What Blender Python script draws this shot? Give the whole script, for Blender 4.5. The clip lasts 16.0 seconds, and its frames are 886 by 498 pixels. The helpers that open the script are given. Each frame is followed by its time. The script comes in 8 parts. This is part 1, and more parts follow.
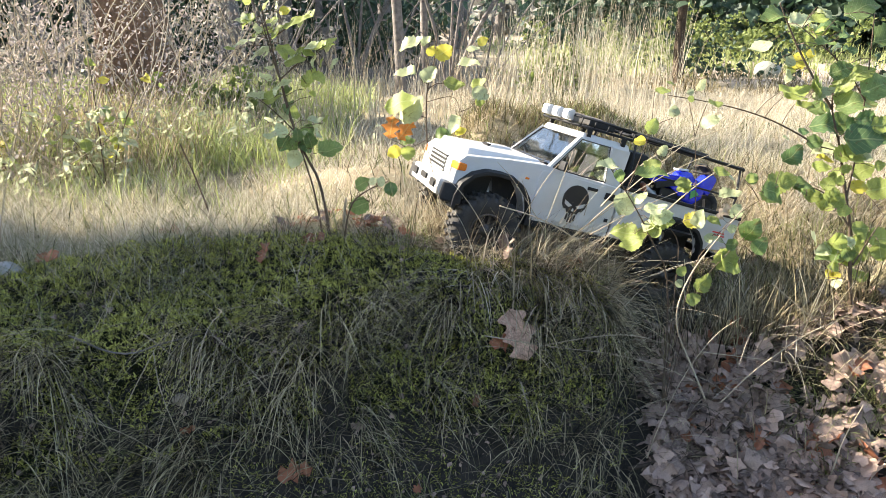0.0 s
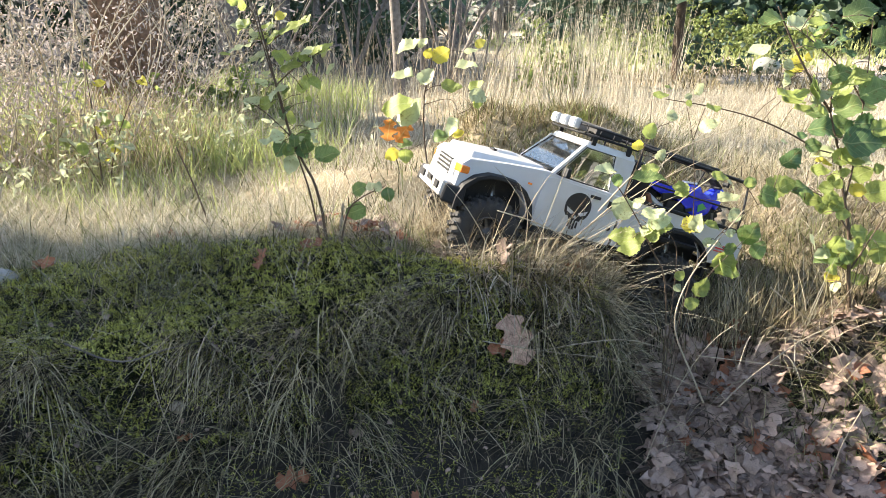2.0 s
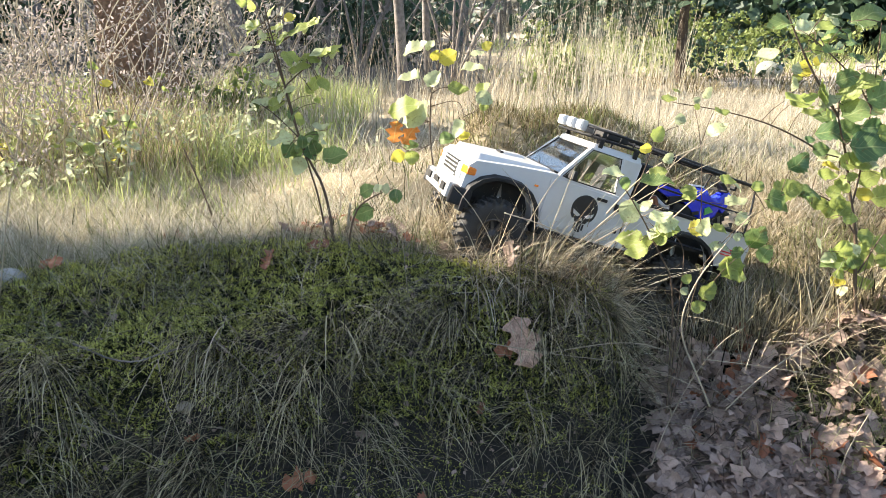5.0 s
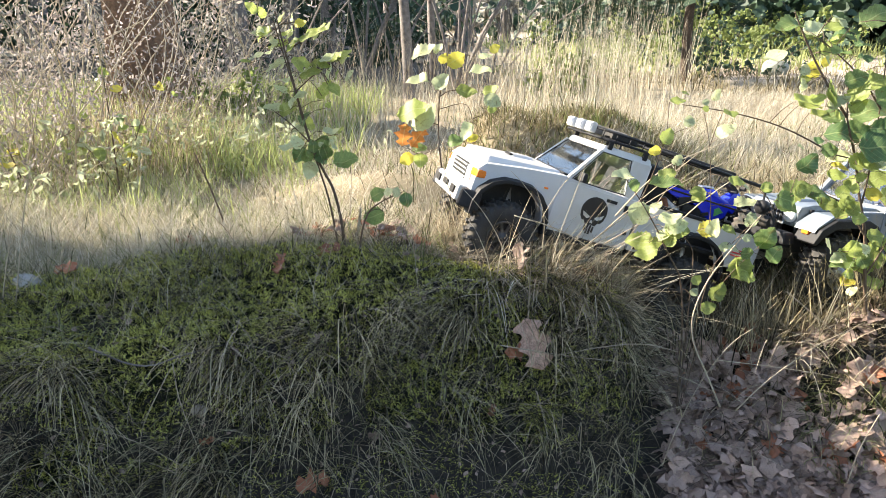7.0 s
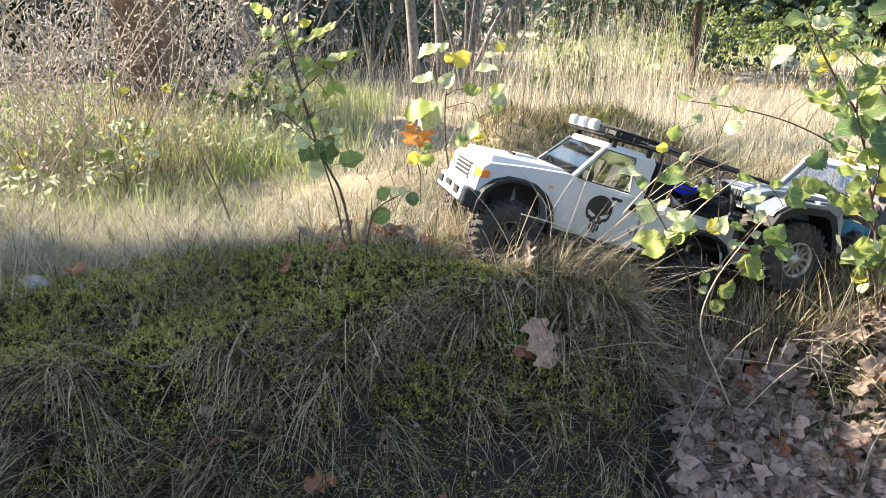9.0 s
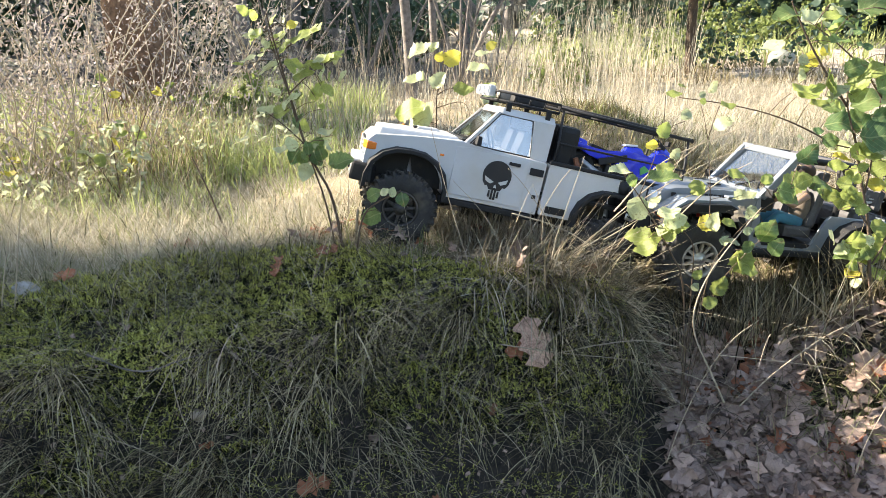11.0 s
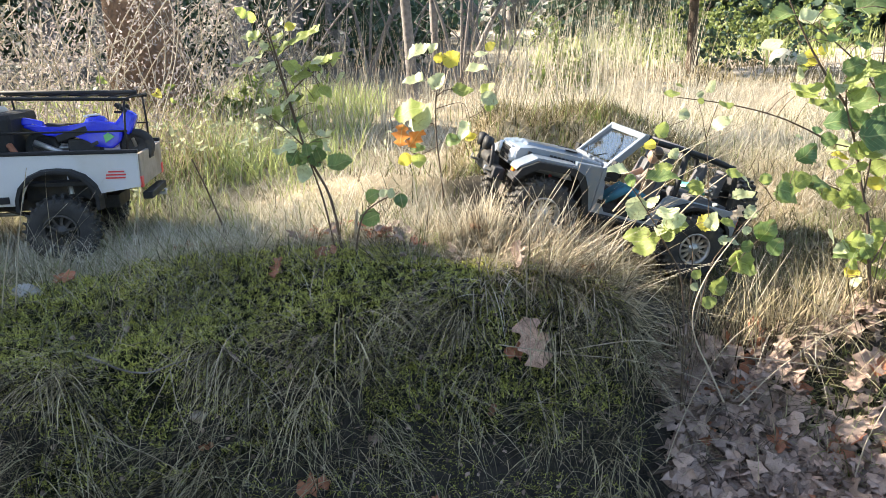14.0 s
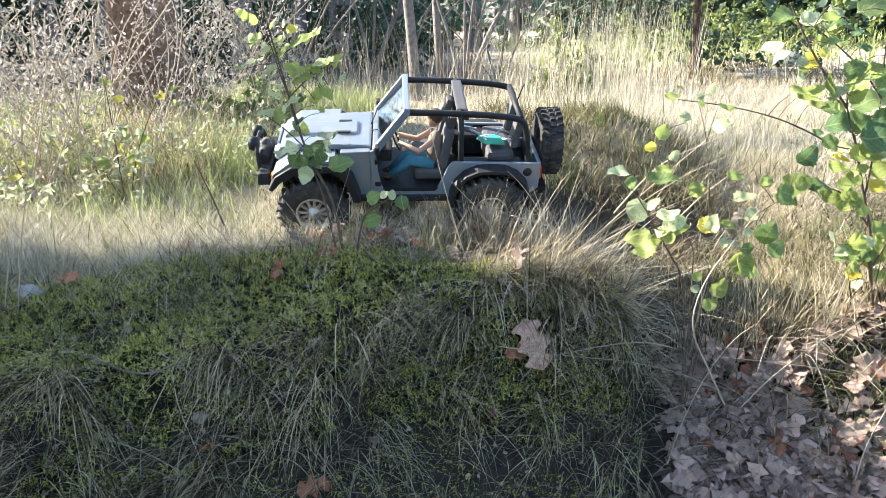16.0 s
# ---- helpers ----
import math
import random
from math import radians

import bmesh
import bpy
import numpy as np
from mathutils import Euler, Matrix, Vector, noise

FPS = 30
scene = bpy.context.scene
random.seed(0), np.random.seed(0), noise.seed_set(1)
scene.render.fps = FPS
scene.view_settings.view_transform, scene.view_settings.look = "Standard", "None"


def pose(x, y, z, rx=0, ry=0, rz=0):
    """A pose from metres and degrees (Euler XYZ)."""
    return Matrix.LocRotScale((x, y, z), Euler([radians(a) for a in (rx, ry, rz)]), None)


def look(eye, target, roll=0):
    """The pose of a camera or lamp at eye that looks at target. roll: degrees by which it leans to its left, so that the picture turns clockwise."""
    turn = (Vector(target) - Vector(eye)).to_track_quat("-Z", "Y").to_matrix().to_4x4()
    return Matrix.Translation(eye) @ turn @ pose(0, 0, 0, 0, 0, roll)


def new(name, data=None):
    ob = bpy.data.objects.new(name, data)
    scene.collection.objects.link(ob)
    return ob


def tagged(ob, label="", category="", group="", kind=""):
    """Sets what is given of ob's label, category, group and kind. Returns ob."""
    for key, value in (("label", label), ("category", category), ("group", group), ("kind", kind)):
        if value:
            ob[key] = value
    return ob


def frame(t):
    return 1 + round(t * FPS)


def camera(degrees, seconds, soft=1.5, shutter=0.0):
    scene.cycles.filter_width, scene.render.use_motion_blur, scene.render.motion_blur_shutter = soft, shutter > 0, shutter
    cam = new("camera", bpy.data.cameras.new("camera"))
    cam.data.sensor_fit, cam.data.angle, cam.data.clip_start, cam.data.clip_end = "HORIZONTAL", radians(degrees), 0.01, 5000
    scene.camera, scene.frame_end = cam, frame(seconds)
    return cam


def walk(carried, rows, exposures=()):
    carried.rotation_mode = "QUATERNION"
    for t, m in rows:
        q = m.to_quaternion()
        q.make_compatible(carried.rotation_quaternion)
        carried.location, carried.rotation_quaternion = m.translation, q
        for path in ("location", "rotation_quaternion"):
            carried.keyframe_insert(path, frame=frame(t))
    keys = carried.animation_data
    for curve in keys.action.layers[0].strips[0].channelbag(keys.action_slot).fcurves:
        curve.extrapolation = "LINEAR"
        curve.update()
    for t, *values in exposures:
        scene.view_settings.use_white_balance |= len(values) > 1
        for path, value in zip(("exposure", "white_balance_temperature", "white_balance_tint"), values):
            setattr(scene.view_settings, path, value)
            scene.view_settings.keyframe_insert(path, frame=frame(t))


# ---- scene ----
cam = camera(64, 16.0, soft=0.8)
PATH = [
    (0, (0.014, -0.001, 0.4), (0.051, 1.903, -0.212), 0.8), 
    (0.5, (0.012, 0.0, 0.396), (0.049, 1.903, -0.218), 0.9), 
    (1, (0.012, 0.001, 0.396), (0.05, 1.903, -0.221), 1.0), 
    (1.5, (0.014, 0.0, 0.404), (0.051, 1.9, -0.221), 0.8), 
    (2, (0.017, 0.006, 0.412), (0.055, 1.906, -0.212), 0.6), 
    (2.5, (0.013, 0.003, 0.417), (0.05, 1.902, -0.208), 0.7), 
    (3, (0.016, 0.007, 0.42), (0.056, 1.907, -0.203), 0.6), 
    (3.5, (0.017, 0.007, 0.414), (0.056, 1.908, -0.206), 0.8), 
    (4, (0.013, 0.007, 0.411), (0.052, 1.908, -0.208), 1.0), 
    (6.5, (0.003, 0.002, 0.418), (0.031, 1.903, -0.203), 0.6), 
    (7, (0.0, 0.001, 0.419), (0.022, 1.902, -0.202), 0.4), 
    (7.5, (0.0, -0.001, 0.419), (0.002, 1.901, -0.201), 0.1), 
    (8, (0.001, 0.0, 0.42), (-0.001, 1.902, -0.201), -0.0), 
    (8.5, (0.001, 0.0, 0.418), (-0.005, 1.901, -0.202), -0.1), 
    (9, (0.003, 0.003, 0.417), (0.0, 1.904, -0.204), -0.2), 
    (9.2, (0.003, 0.0, 0.418), (0.001, 1.902, -0.202), -0.3), 
    (11.5, (0.019, 0.008, 0.418), (0.012, 1.908, -0.207), -1.1), 
    (12, (0.018, 0.006, 0.42), (0.01, 1.906, -0.205), -1.2), 
    (12.5, (0.02, 0.007, 0.423), (0.01, 1.908, -0.199), -1.4), 
    (13, (0.024, 0.009, 0.421), (0.009, 1.909, -0.201), -1.6), 
    (13.5, (0.024, 0.008, 0.42), (0.007, 1.909, -0.202), -1.6), 
    (14, (0.023, 0.006, 0.418), (0.009, 1.907, -0.204), -1.3), 
    (14.5, (0.025, 0.006, 0.424), (0.008, 1.907, -0.196), -1.4), 
    (15, (0.025, 0.004, 0.419), (0.004, 1.905, -0.202), -1.4), 
    (15.5, (0.028, 0.006, 0.415), (0.005, 1.908, -0.205), -1.4), 
    (16, (0.027, 0.004, 0.419), (0.003, 1.906, -0.199), -1.3),
]
walk(cam, [(t, look(e, g, r)) for t, e, g, r in PATH], [(0.0, 2.15, 7000, 11), (9.0, 2.14, 7000, 11), (12.0, 2.22, 7200, 11), (13.5, 2.21, 7000, 11), (14.5, 2.27, 6850, 11), (15.2, 2.36, 6600, 10), (16.0, 2.40, 6400, 9)])

# sun behind and to the left, skylight all round
SUN = Vector((-0.85, 0.25, 0.58)).normalized()
world = bpy.data.worlds.new("sky")
world.use_nodes = True
scene.world = world
sky = world.node_tree.nodes.new("ShaderNodeTexSky")
sky.sky_type = "NISHITA"
sky.sun_disc = False
sky.sun_elevation = math.asin(SUN.z)
sky.sun_rotation = math.atan2(SUN.x, SUN.y)
world.node_tree.nodes["Background"].inputs["Strength"].default_value = 0.118
world.node_tree.links.new(sky.outputs[0], world.node_tree.nodes["Background"].inputs["Color"])
sun = new("sun", bpy.data.lights.new("sun", "SUN"))
sun.data.energy, sun.data.angle, sun.data.color = 4.5, radians(0.53), (1.0, 0.93, 0.82)
sun.matrix_world = look(SUN * 30, (0, 0, 0))


# ---- materials ----
def material(name, col, rough=0.7, metal=0.0, var=0.25, scale=60.0, fine=600.0, bump=0.0, hue=None, island=0.0, obj=0.0,
             glow=0.0, trans=0.0, coat=0.0, dirt=None, dirt_scale=25.0, spec=0.5, skew=1.0):
    """A procedural surface: a colour varied by a coarse and a fine noise, by piece and by object, with fine relief."""
    m = bpy.data.materials.new(name)
    m.use_nodes = True
    nt = m.node_tree
    n, link = nt.nodes, nt.links.new
    p = n["Principled BSDF"]
    p.inputs["Roughness"].default_value = rough
    p.inputs["Metallic"].default_value = metal
    p.inputs["Coat Weight"].default_value = coat
    p.inputs["Specular IOR Level"].default_value = spec
    co = n.new("ShaderNodeTexCoord")
    na, nb = n.new("ShaderNodeTexNoise"), n.new("ShaderNodeTexNoise")
    for t, s in ((na, scale), (nb, fine)):
        t.inputs["Scale"].default_value = s
        t.inputs["Detail"].default_value = 3
        link(co.outputs["Object"], t.inputs["Vector"])
    add = n.new("ShaderNodeMath")
    add.operation = "ADD"
    link(na.outputs["Fac"], add.inputs[0])
    link(nb.outputs["Fac"], add.inputs[1])
    value = add.outputs[0]
    if island or obj:
        rnd = n.new("ShaderNodeNewGeometry").outputs["Random Per Island"] if island else n.new("ShaderNodeObjectInfo").outputs["Random"]
        mul = n.new("ShaderNodeMath")
        mul.operation = "MULTIPLY_ADD"
        link(rnd, mul.inputs[0])
        mul.inputs[1].default_value = island or obj
        link(value, mul.inputs[2])
        value = mul.outputs[0]
    top = 1.0 + (island or obj)
    ramp = n.new("ShaderNodeMapRange")
    ramp.inputs["From Min"].default_value, ramp.inputs["From Max"].default_value = 0.62, 0.38 + top
    link(value, ramp.inputs["Value"])
    share = ramp.outputs["Result"]
    if skew != 1.0:
        power = n.new("ShaderNodeMath")
        power.operation = "POWER"
        power.inputs[1].default_value = skew
        link(share, power.inputs[0])
        share = power.outputs[0]
    mix = n.new("ShaderNodeMix")
    mix.data_type = "RGBA"
    dark = [max(0.0, c * (1 - var)) for c in col]
    bright = hue if hue else [min(1.0, c * (1 + var)) for c in col]
    mix.inputs["A"].default_value, mix.inputs["B"].default_value = (*dark, 1), (*bright, 1)
    link(share, mix.inputs["Factor"])
    colour = mix.outputs["Result"]
    if dirt:
        nd = n.new("ShaderNodeTexNoise")
        nd.inputs["Scale"].default_value, nd.inputs["Detail"].default_value = dirt_scale, 6
        link(co.outputs["Object"], nd.inputs["Vector"])
        rd = n.new("ShaderNodeMapRange")
        rd.inputs["From Min"].default_value, rd.inputs["From Max"].default_value = 0.5, 0.75
        link(nd.outputs["Fac"], rd.inputs["Value"])
        md = n.new("ShaderNodeMix")
        md.data_type = "RGBA"
        link(rd.outputs["Result"], md.inputs["Factor"])
        link(colour, md.inputs["A"])
        md.inputs["B"].default_value = (*dirt, 1)
        colour = md.outputs["Result"]
    link(colour, p.inputs["Base Color"])
    if bump:
        b = n.new("ShaderNodeBump")
        b.inputs["Strength"].default_value, b.inputs["Distance"].default_value = bump, 0.003
        link(value, b.inputs["Height"])
        link(b.outputs["Normal"], p.inputs["Normal"])
    if glow:
        link(colour, p.inputs["Emission Color"])
        p.inputs["Emission Strength"].default_value = glow
    if trans:
        tr, ms = n.new("ShaderNodeBsdfTranslucent"), n.new("ShaderNodeMixShader")
        ms.inputs["Fac"].default_value = trans
        link(colour, tr.inputs["Color"])
        link(p.outputs[0], ms.inputs[1])
        link(tr.outputs[0], ms.inputs[2])
        link(ms.outputs[0], n["Material Output"].inputs["Surface"])
    return m


def glass_material(name, tint, clear):
    m = bpy.data.materials.new(name)
    m.use_nodes = True
    n, link = m.node_tree.nodes, m.node_tree.links.new
    g, t, mix = n.new("ShaderNodeBsdfGlossy"), n.new("ShaderNodeBsdfTransparent"), n.new("ShaderNodeMixShader")
    g.inputs["Roughness"].default_value = 0.03
    t.inputs["Color"].default_value = (*tint, 1)
    mix.inputs["Fac"].default_value = 1 - clear
    link(t.outputs[0], mix.inputs[1])
    link(g.outputs[0], mix.inputs[2])
    link(mix.outputs[0], n["Material Output"].inputs["Surface"])
    return m


WHITE = material("white_paint", (0.55, 0.55, 0.55), 0.32, var=0.04, scale=20, bump=0.0, coat=0.3, dirt=(0.5, 0.47, 0.42), dirt_scale=14)
SILVER = material("silver_paint", (0.195, 0.225, 0.262), 0.34, metal=0.15, var=0.05, scale=20, coat=0.4, dirt=(0.26, 0.25, 0.23), dirt_scale=34)
BLACK = material("black_plastic", (0.014, 0.014, 0.015), 0.6, var=0.3, scale=80, bump=0.1, spec=0.35)
DARK = material("dark_chassis", (0.020, 0.019, 0.018), 0.7, var=0.4, scale=60, dirt=(0.09, 0.07, 0.05))
RUBBER = material("tyre_rubber", (0.03, 0.029, 0.028), 0.85, var=0.35, scale=90, bump=0.2, dirt=(0.10, 0.085, 0.065), dirt_scale=40)
STEEL = material("grey_steel", (0.45, 0.44, 0.42), 0.4, metal=0.8, var=0.2)
RIM = material("silver_rim", (0.40, 0.38, 0.35), 0.45, metal=0.6, var=0.15, dirt=(0.16, 0.13, 0.10), dirt_scale=60)
DARKRIM = material("dark_rim", (0.05, 0.047, 0.045), 0.5, metal=0.4, var=0.3, dirt=(0.16, 0.13, 0.1))
AMBER = material("amber_lens", (0.85, 0.22, 0.03), 0.2, var=0.15, coat=0.5)
LENS = material("lamp_lens", (0.80, 0.82, 0.82), 0.12, var=0.08, coat=0.5)
RED = material("red_print", (0.62, 0.05, 0.05), 0.45, var=0.15)
INK = material("black_print", (0.018, 0.018, 0.02), 0.45, var=0.2)
TAN = material("dusty_tailgate", (0.30, 0.25, 0.20), 0.7, var=0.2, dirt=(0.20, 0.15, 0.10))
BLUE = material("blue_fairing", (0.012, 0.03, 0.62), 0.25, var=0.15, coat=0.6)
LIME = material("green_fairing", (0.10, 0.42, 0.12), 0.3, var=0.15, coat=0.4)
AMBERLIME = material("yellow_print", (0.62, 0.60, 0.08), 0.4, var=0.1)
GREENBOX = material("teal_plastic", (0.06, 0.42, 0.30), 0.4, var=0.1)
SEATGREY = material("grey_vinyl", (0.075, 0.072, 0.075), 0.65, var=0.25, bump=0.1)
DOLLSKIN = material("doll_plastic", (0.40, 0.25, 0.175), 0.45, var=0.06)
DOLLBLUE = material("doll_blue_cloth", (0.045, 0.18, 0.26), 0.8, var=0.15)
DOLLTOP = material("doll_tan_cloth", (0.15, 0.12, 0.095), 0.85, var=0.2)
DOLLHAIR = material("doll_hair", (0.06, 0.035, 0.02), 0.6, var=0.2)
WINDOW = glass_material("window_glass", (0.82, 0.85, 0.86), 0.80)
SIDEGLASS = glass_material("side_glass", (0.78, 0.80, 0.82), 0.70)

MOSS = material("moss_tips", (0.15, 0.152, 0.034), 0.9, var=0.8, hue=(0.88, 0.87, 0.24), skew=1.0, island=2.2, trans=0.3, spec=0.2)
# near-black moss: the shade between the tips, put into the colour
MOSSGAP = material("old_moss", (0.009, 0.012, 0.005), 0.95, var=0.7, hue=(0.040, 0.046, 0.016), island=1.2, spec=0.1)
# blades skewed towards near-black: the bank's deep shade is partly in this colour
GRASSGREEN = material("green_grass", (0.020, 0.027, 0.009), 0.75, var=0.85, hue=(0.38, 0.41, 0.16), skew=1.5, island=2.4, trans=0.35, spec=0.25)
SHOULDER = material("grey_meadow_grass", (0.17, 0.175, 0.085), 0.75, var=0.7, hue=(0.60, 0.55, 0.35), island=1.6, trans=0.35, spec=0.25)
# likewise mostly near-black, with few bright blades, for shade contrast on the bank
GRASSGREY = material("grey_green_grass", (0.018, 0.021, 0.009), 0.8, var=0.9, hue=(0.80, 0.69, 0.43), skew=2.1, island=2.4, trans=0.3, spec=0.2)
STRAW = material("dry_straw", (0.46, 0.395, 0.285), 0.75, var=0.5, hue=(0.84, 0.77, 0.61), island=1.5, trans=0.35, spec=0.25)
STRAWRED = material("russet_straw", (0.26, 0.19, 0.11), 0.8, var=0.6, hue=(0.66, 0.53, 0.37), island=1.6, trans=0.3, spec=0.2)
HAY = material("matted_hay", (0.15, 0.115, 0.07), 0.85, var=0.80, hue=(0.68, 0.56, 0.40), skew=1.4, island=2.2, trans=0.2, spec=0.2)
HUMPGRASS = material("olive_brown_grass", (0.075, 0.062, 0.033), 0.85, var=0.8, hue=(0.42, 0.35, 0.20), island=1.8, trans=0.2, spec=0.2)
SPRINGGREEN = material("fresh_grass", (0.27, 0.32, 0.09), 0.7, var=0.4, hue=(0.55, 0.60, 0.26), island=0.8, trans=0.4, spec=0.25)
HERB = material("pale_herb", (0.36, 0.40, 0.22), 0.7, var=0.4, hue=(0.66, 0.68, 0.46), island=0.9, trans=0.4, spec=0.25)
LEAFMATS = [
    material("leaf_green", (0.17, 0.25, 0.085), 0.5, var=0.45, scale=9, fine=60, obj=0.5, trans=0.56, bump=0.15),
    material("leaf_lime", (0.31, 0.37, 0.10), 0.5, var=0.42, scale=9, fine=60, obj=0.6, trans=0.56, bump=0.15),
    material("leaf_yellow", (0.62, 0.55, 0.09), 0.5, var=0.2, scale=40, obj=0.4, trans=0.62, bump=0.15),
    material("leaf_pale", (0.47, 0.52, 0.30), 0.38, var=0.4, scale=9, fine=60, obj=0.6, trans=0.5, bump=0.15),
    material("leaf_orange", (0.62, 0.24, 0.06), 0.55, var=0.3, scale=50, obj=0.4, trans=0.6, bump=0.15),
    material("leaf_dark", (0.11, 0.19, 0.075), 0.42, var=0.4, scale=9, fine=60, obj=0.5, trans=0.5, bump=0.15),
    material("leaf_tan", (0.52, 0.42, 0.33), 0.6, var=0.25, scale=50, obj=0.5, trans=0.5, bump=0.2),
]


def veins(m):
    """Pale rib and side veins, brown spots and a worn rim, drawn along the leaf's own length."""
    n, link = m.node_tree.nodes, m.node_tree.links.new
    p = n["Principled BSDF"]
    colour = p.inputs["Base Color"].links[0].from_socket
    sep = n.new("ShaderNodeSeparateXYZ")
    link(n["Texture Coordinate"].outputs["Object"], sep.inputs[0])

    def calc(op, a, b=None, c=None):
        q = n.new("ShaderNodeMath")
        q.operation = op
        for i, v in enumerate((a, b, c)):
            if v is None:
                continue
            if isinstance(v, (int, float)):
                q.inputs[i].default_value = v
            else:
                link(v, q.inputs[i])
        return q.outputs[0]

    across = calc("ABSOLUTE", sep.outputs["Y"])
    rib = calc("LESS_THAN", across, 0.018)
    side = calc("GREATER_THAN", calc("SINE", calc("MULTIPLY", calc("MULTIPLY_ADD", across, -0.8, sep.outputs["X"]), 46.0)), 0.94)
    line = calc("MAXIMUM", rib, calc("MULTIPLY", side, 0.6))
    spots = n.new("ShaderNodeTexNoise")
    spots.inputs["Scale"].default_value, spots.inputs["Detail"].default_value = 7, 4
    link(n["Texture Coordinate"].outputs["Object"], spots.inputs["Vector"])
    spot = n.new("ShaderNodeMapRange")
    spot.inputs["From Min"].default_value, spot.inputs["From Max"].default_value = 0.60, 0.68
    link(spots.outputs["Fac"], spot.inputs["Value"])
    for fac, tint, k in ((line, (0.60, 0.62, 0.30), 0.28), (spot.outputs["Result"], (0.16, 0.12, 0.04), 0.6)):
        mix = n.new("ShaderNodeMix")
        mix.data_type = "RGBA"
        link(calc("MULTIPLY", fac, k), mix.inputs["Factor"])
        link(colour, mix.inputs["A"])
        mix.inputs["B"].default_value = (*tint, 1)
        colour = mix.outputs["Result"]
    link(colour, p.inputs["Base Color"])
    for q in n:
        if q.bl_idname == "ShaderNodeBsdfTranslucent":
            link(colour, q.inputs["Color"])


for m in LEAFMATS:
    veins(m)
DEADLEAF = material("dead_leaf", (0.20, 0.14, 0.112), 0.7, var=0.65, scale=5, fine=40, hue=(0.66, 0.47, 0.375), obj=1.2, trans=0.15, bump=0.3)
DEADPALE = material("pale_dead_leaf", (0.56, 0.30, 0.21), 0.65, var=0.6, scale=5, fine=40, hue=(0.90, 0.60, 0.45), trans=0.25, bump=0.3)
DEADRED = material("russet_dead_leaf", (0.33, 0.13, 0.07), 0.65, var=0.5, scale=5, fine=40, obj=0.5, trans=0.2, bump=0.3)
DEADREST = material("litter_leaf", (0.15, 0.105, 0.087), 0.75, var=0.75, scale=45, hue=(0.58, 0.42, 0.345), island=1.2, trans=0.1, bump=0.3)
TWIG = material("twig_bark", (0.11, 0.075, 0.05), 0.85, var=0.4, scale=120, bump=0.4)
STALK = material("dry_stalk", (0.42, 0.35, 0.25), 0.8, var=0.3, scale=100, island=0.4)
DRYLEAF = material("withered_leaf", (0.17, 0.125, 0.105), 0.8, var=0.6, hue=(0.62, 0.54, 0.49), island=1.3, trans=0.35)
BARK = material("pine_bark", (0.15, 0.085, 0.055), 0.95, var=0.5, scale=14, fine=90, bump=1.0, hue=(0.30, 0.18, 0.11))
GREYBARK = material("grey_bark", (0.13, 0.115, 0.11), 0.95, var=0.4, scale=10, fine=70, bump=1.0, hue=(0.27, 0.24, 0.22))
DARKBARK = material("dark_bark", (0.05, 0.036, 0.028), 0.95, var=0.5, scale=20, fine=120, bump=1.0, hue=(0.12, 0.085, 0.06))
CROWN = material("crown_leaf", (0.05, 0.085, 0.022), 0.6, var=0.4, hue=(0.13, 0.18, 0.05), island=0.8, trans=0.3)
DEEPCROWN = material("deep_crown_leaf", (0.022, 0.055, 0.030), 0.6, var=0.4, hue=(0.06, 0.11, 0.06), island=0.8, trans=0.25)
BUSHLEAF = material("bush_leaf", (0.09, 0.14, 0.03), 0.6, var=0.4, hue=(0.28, 0.34, 0.10), island=0.8, trans=0.4)
GREYLEAF = material("grey_brush_leaf", (0.20, 0.19, 0.15), 0.8, var=0.45, hue=(0.46, 0.45, 0.40), island=0.9, trans=0.3)
WHITESTONE = material("white_stone", (0.27, 0.29, 0.25), 0.85, var=0.25, scale=12, bump=0.4)
STONE = material("pale_stone", (0.34, 0.33, 0.31), 0.8, var=0.25, scale=50, bump=0.4)


def ground_material():
    """Dark woodland soil, straw thatch and pale sand, mixed by masks that follow the plan."""
    m = material("ground_soil", (0.014, 0.011, 0.009), 0.95, var=0.6, scale=60, fine=500, bump=1.0, hue=(0.050, 0.042, 0.034))
    n, link = m.node_tree.nodes, m.node_tree.links.new
    p = n["Principled BSDF"]
    colour = p.inputs["Base Color"].links[0].from_socket
    noise_b = n.new("ShaderNodeTexNoise")
    noise_b.inputs["Scale"].default_value, noise_b.inputs["Detail"].default_value = 9, 8
    link(n["Texture Coordinate"].outputs["Object"], noise_b.inputs["Vector"])
    for key, a, b in (("straw", (0.15, 0.117, 0.068), (0.42, 0.35, 0.235)), ("sand", (0.27, 0.21, 0.16), (0.52, 0.45, 0.36))):
        at = n.new("ShaderNodeAttribute")
        at.attribute_name = key
        shade, mix = n.new("ShaderNodeMix"), n.new("ShaderNodeMix")
        shade.data_type = mix.data_type = "RGBA"
        shade.inputs["A"].default_value, shade.inputs["B"].default_value = (*a, 1), (*b, 1)
        link(noise_b.outputs["Fac"], shade.inputs["Factor"])
        link(at.outputs["Fac"], mix.inputs["Factor"])
        link(colour, mix.inputs["A"])
        link(shade.outputs["Result"], mix.inputs["B"])
        colour = mix.outputs["Result"]
    link(colour, p.inputs["Base Color"])
    return m


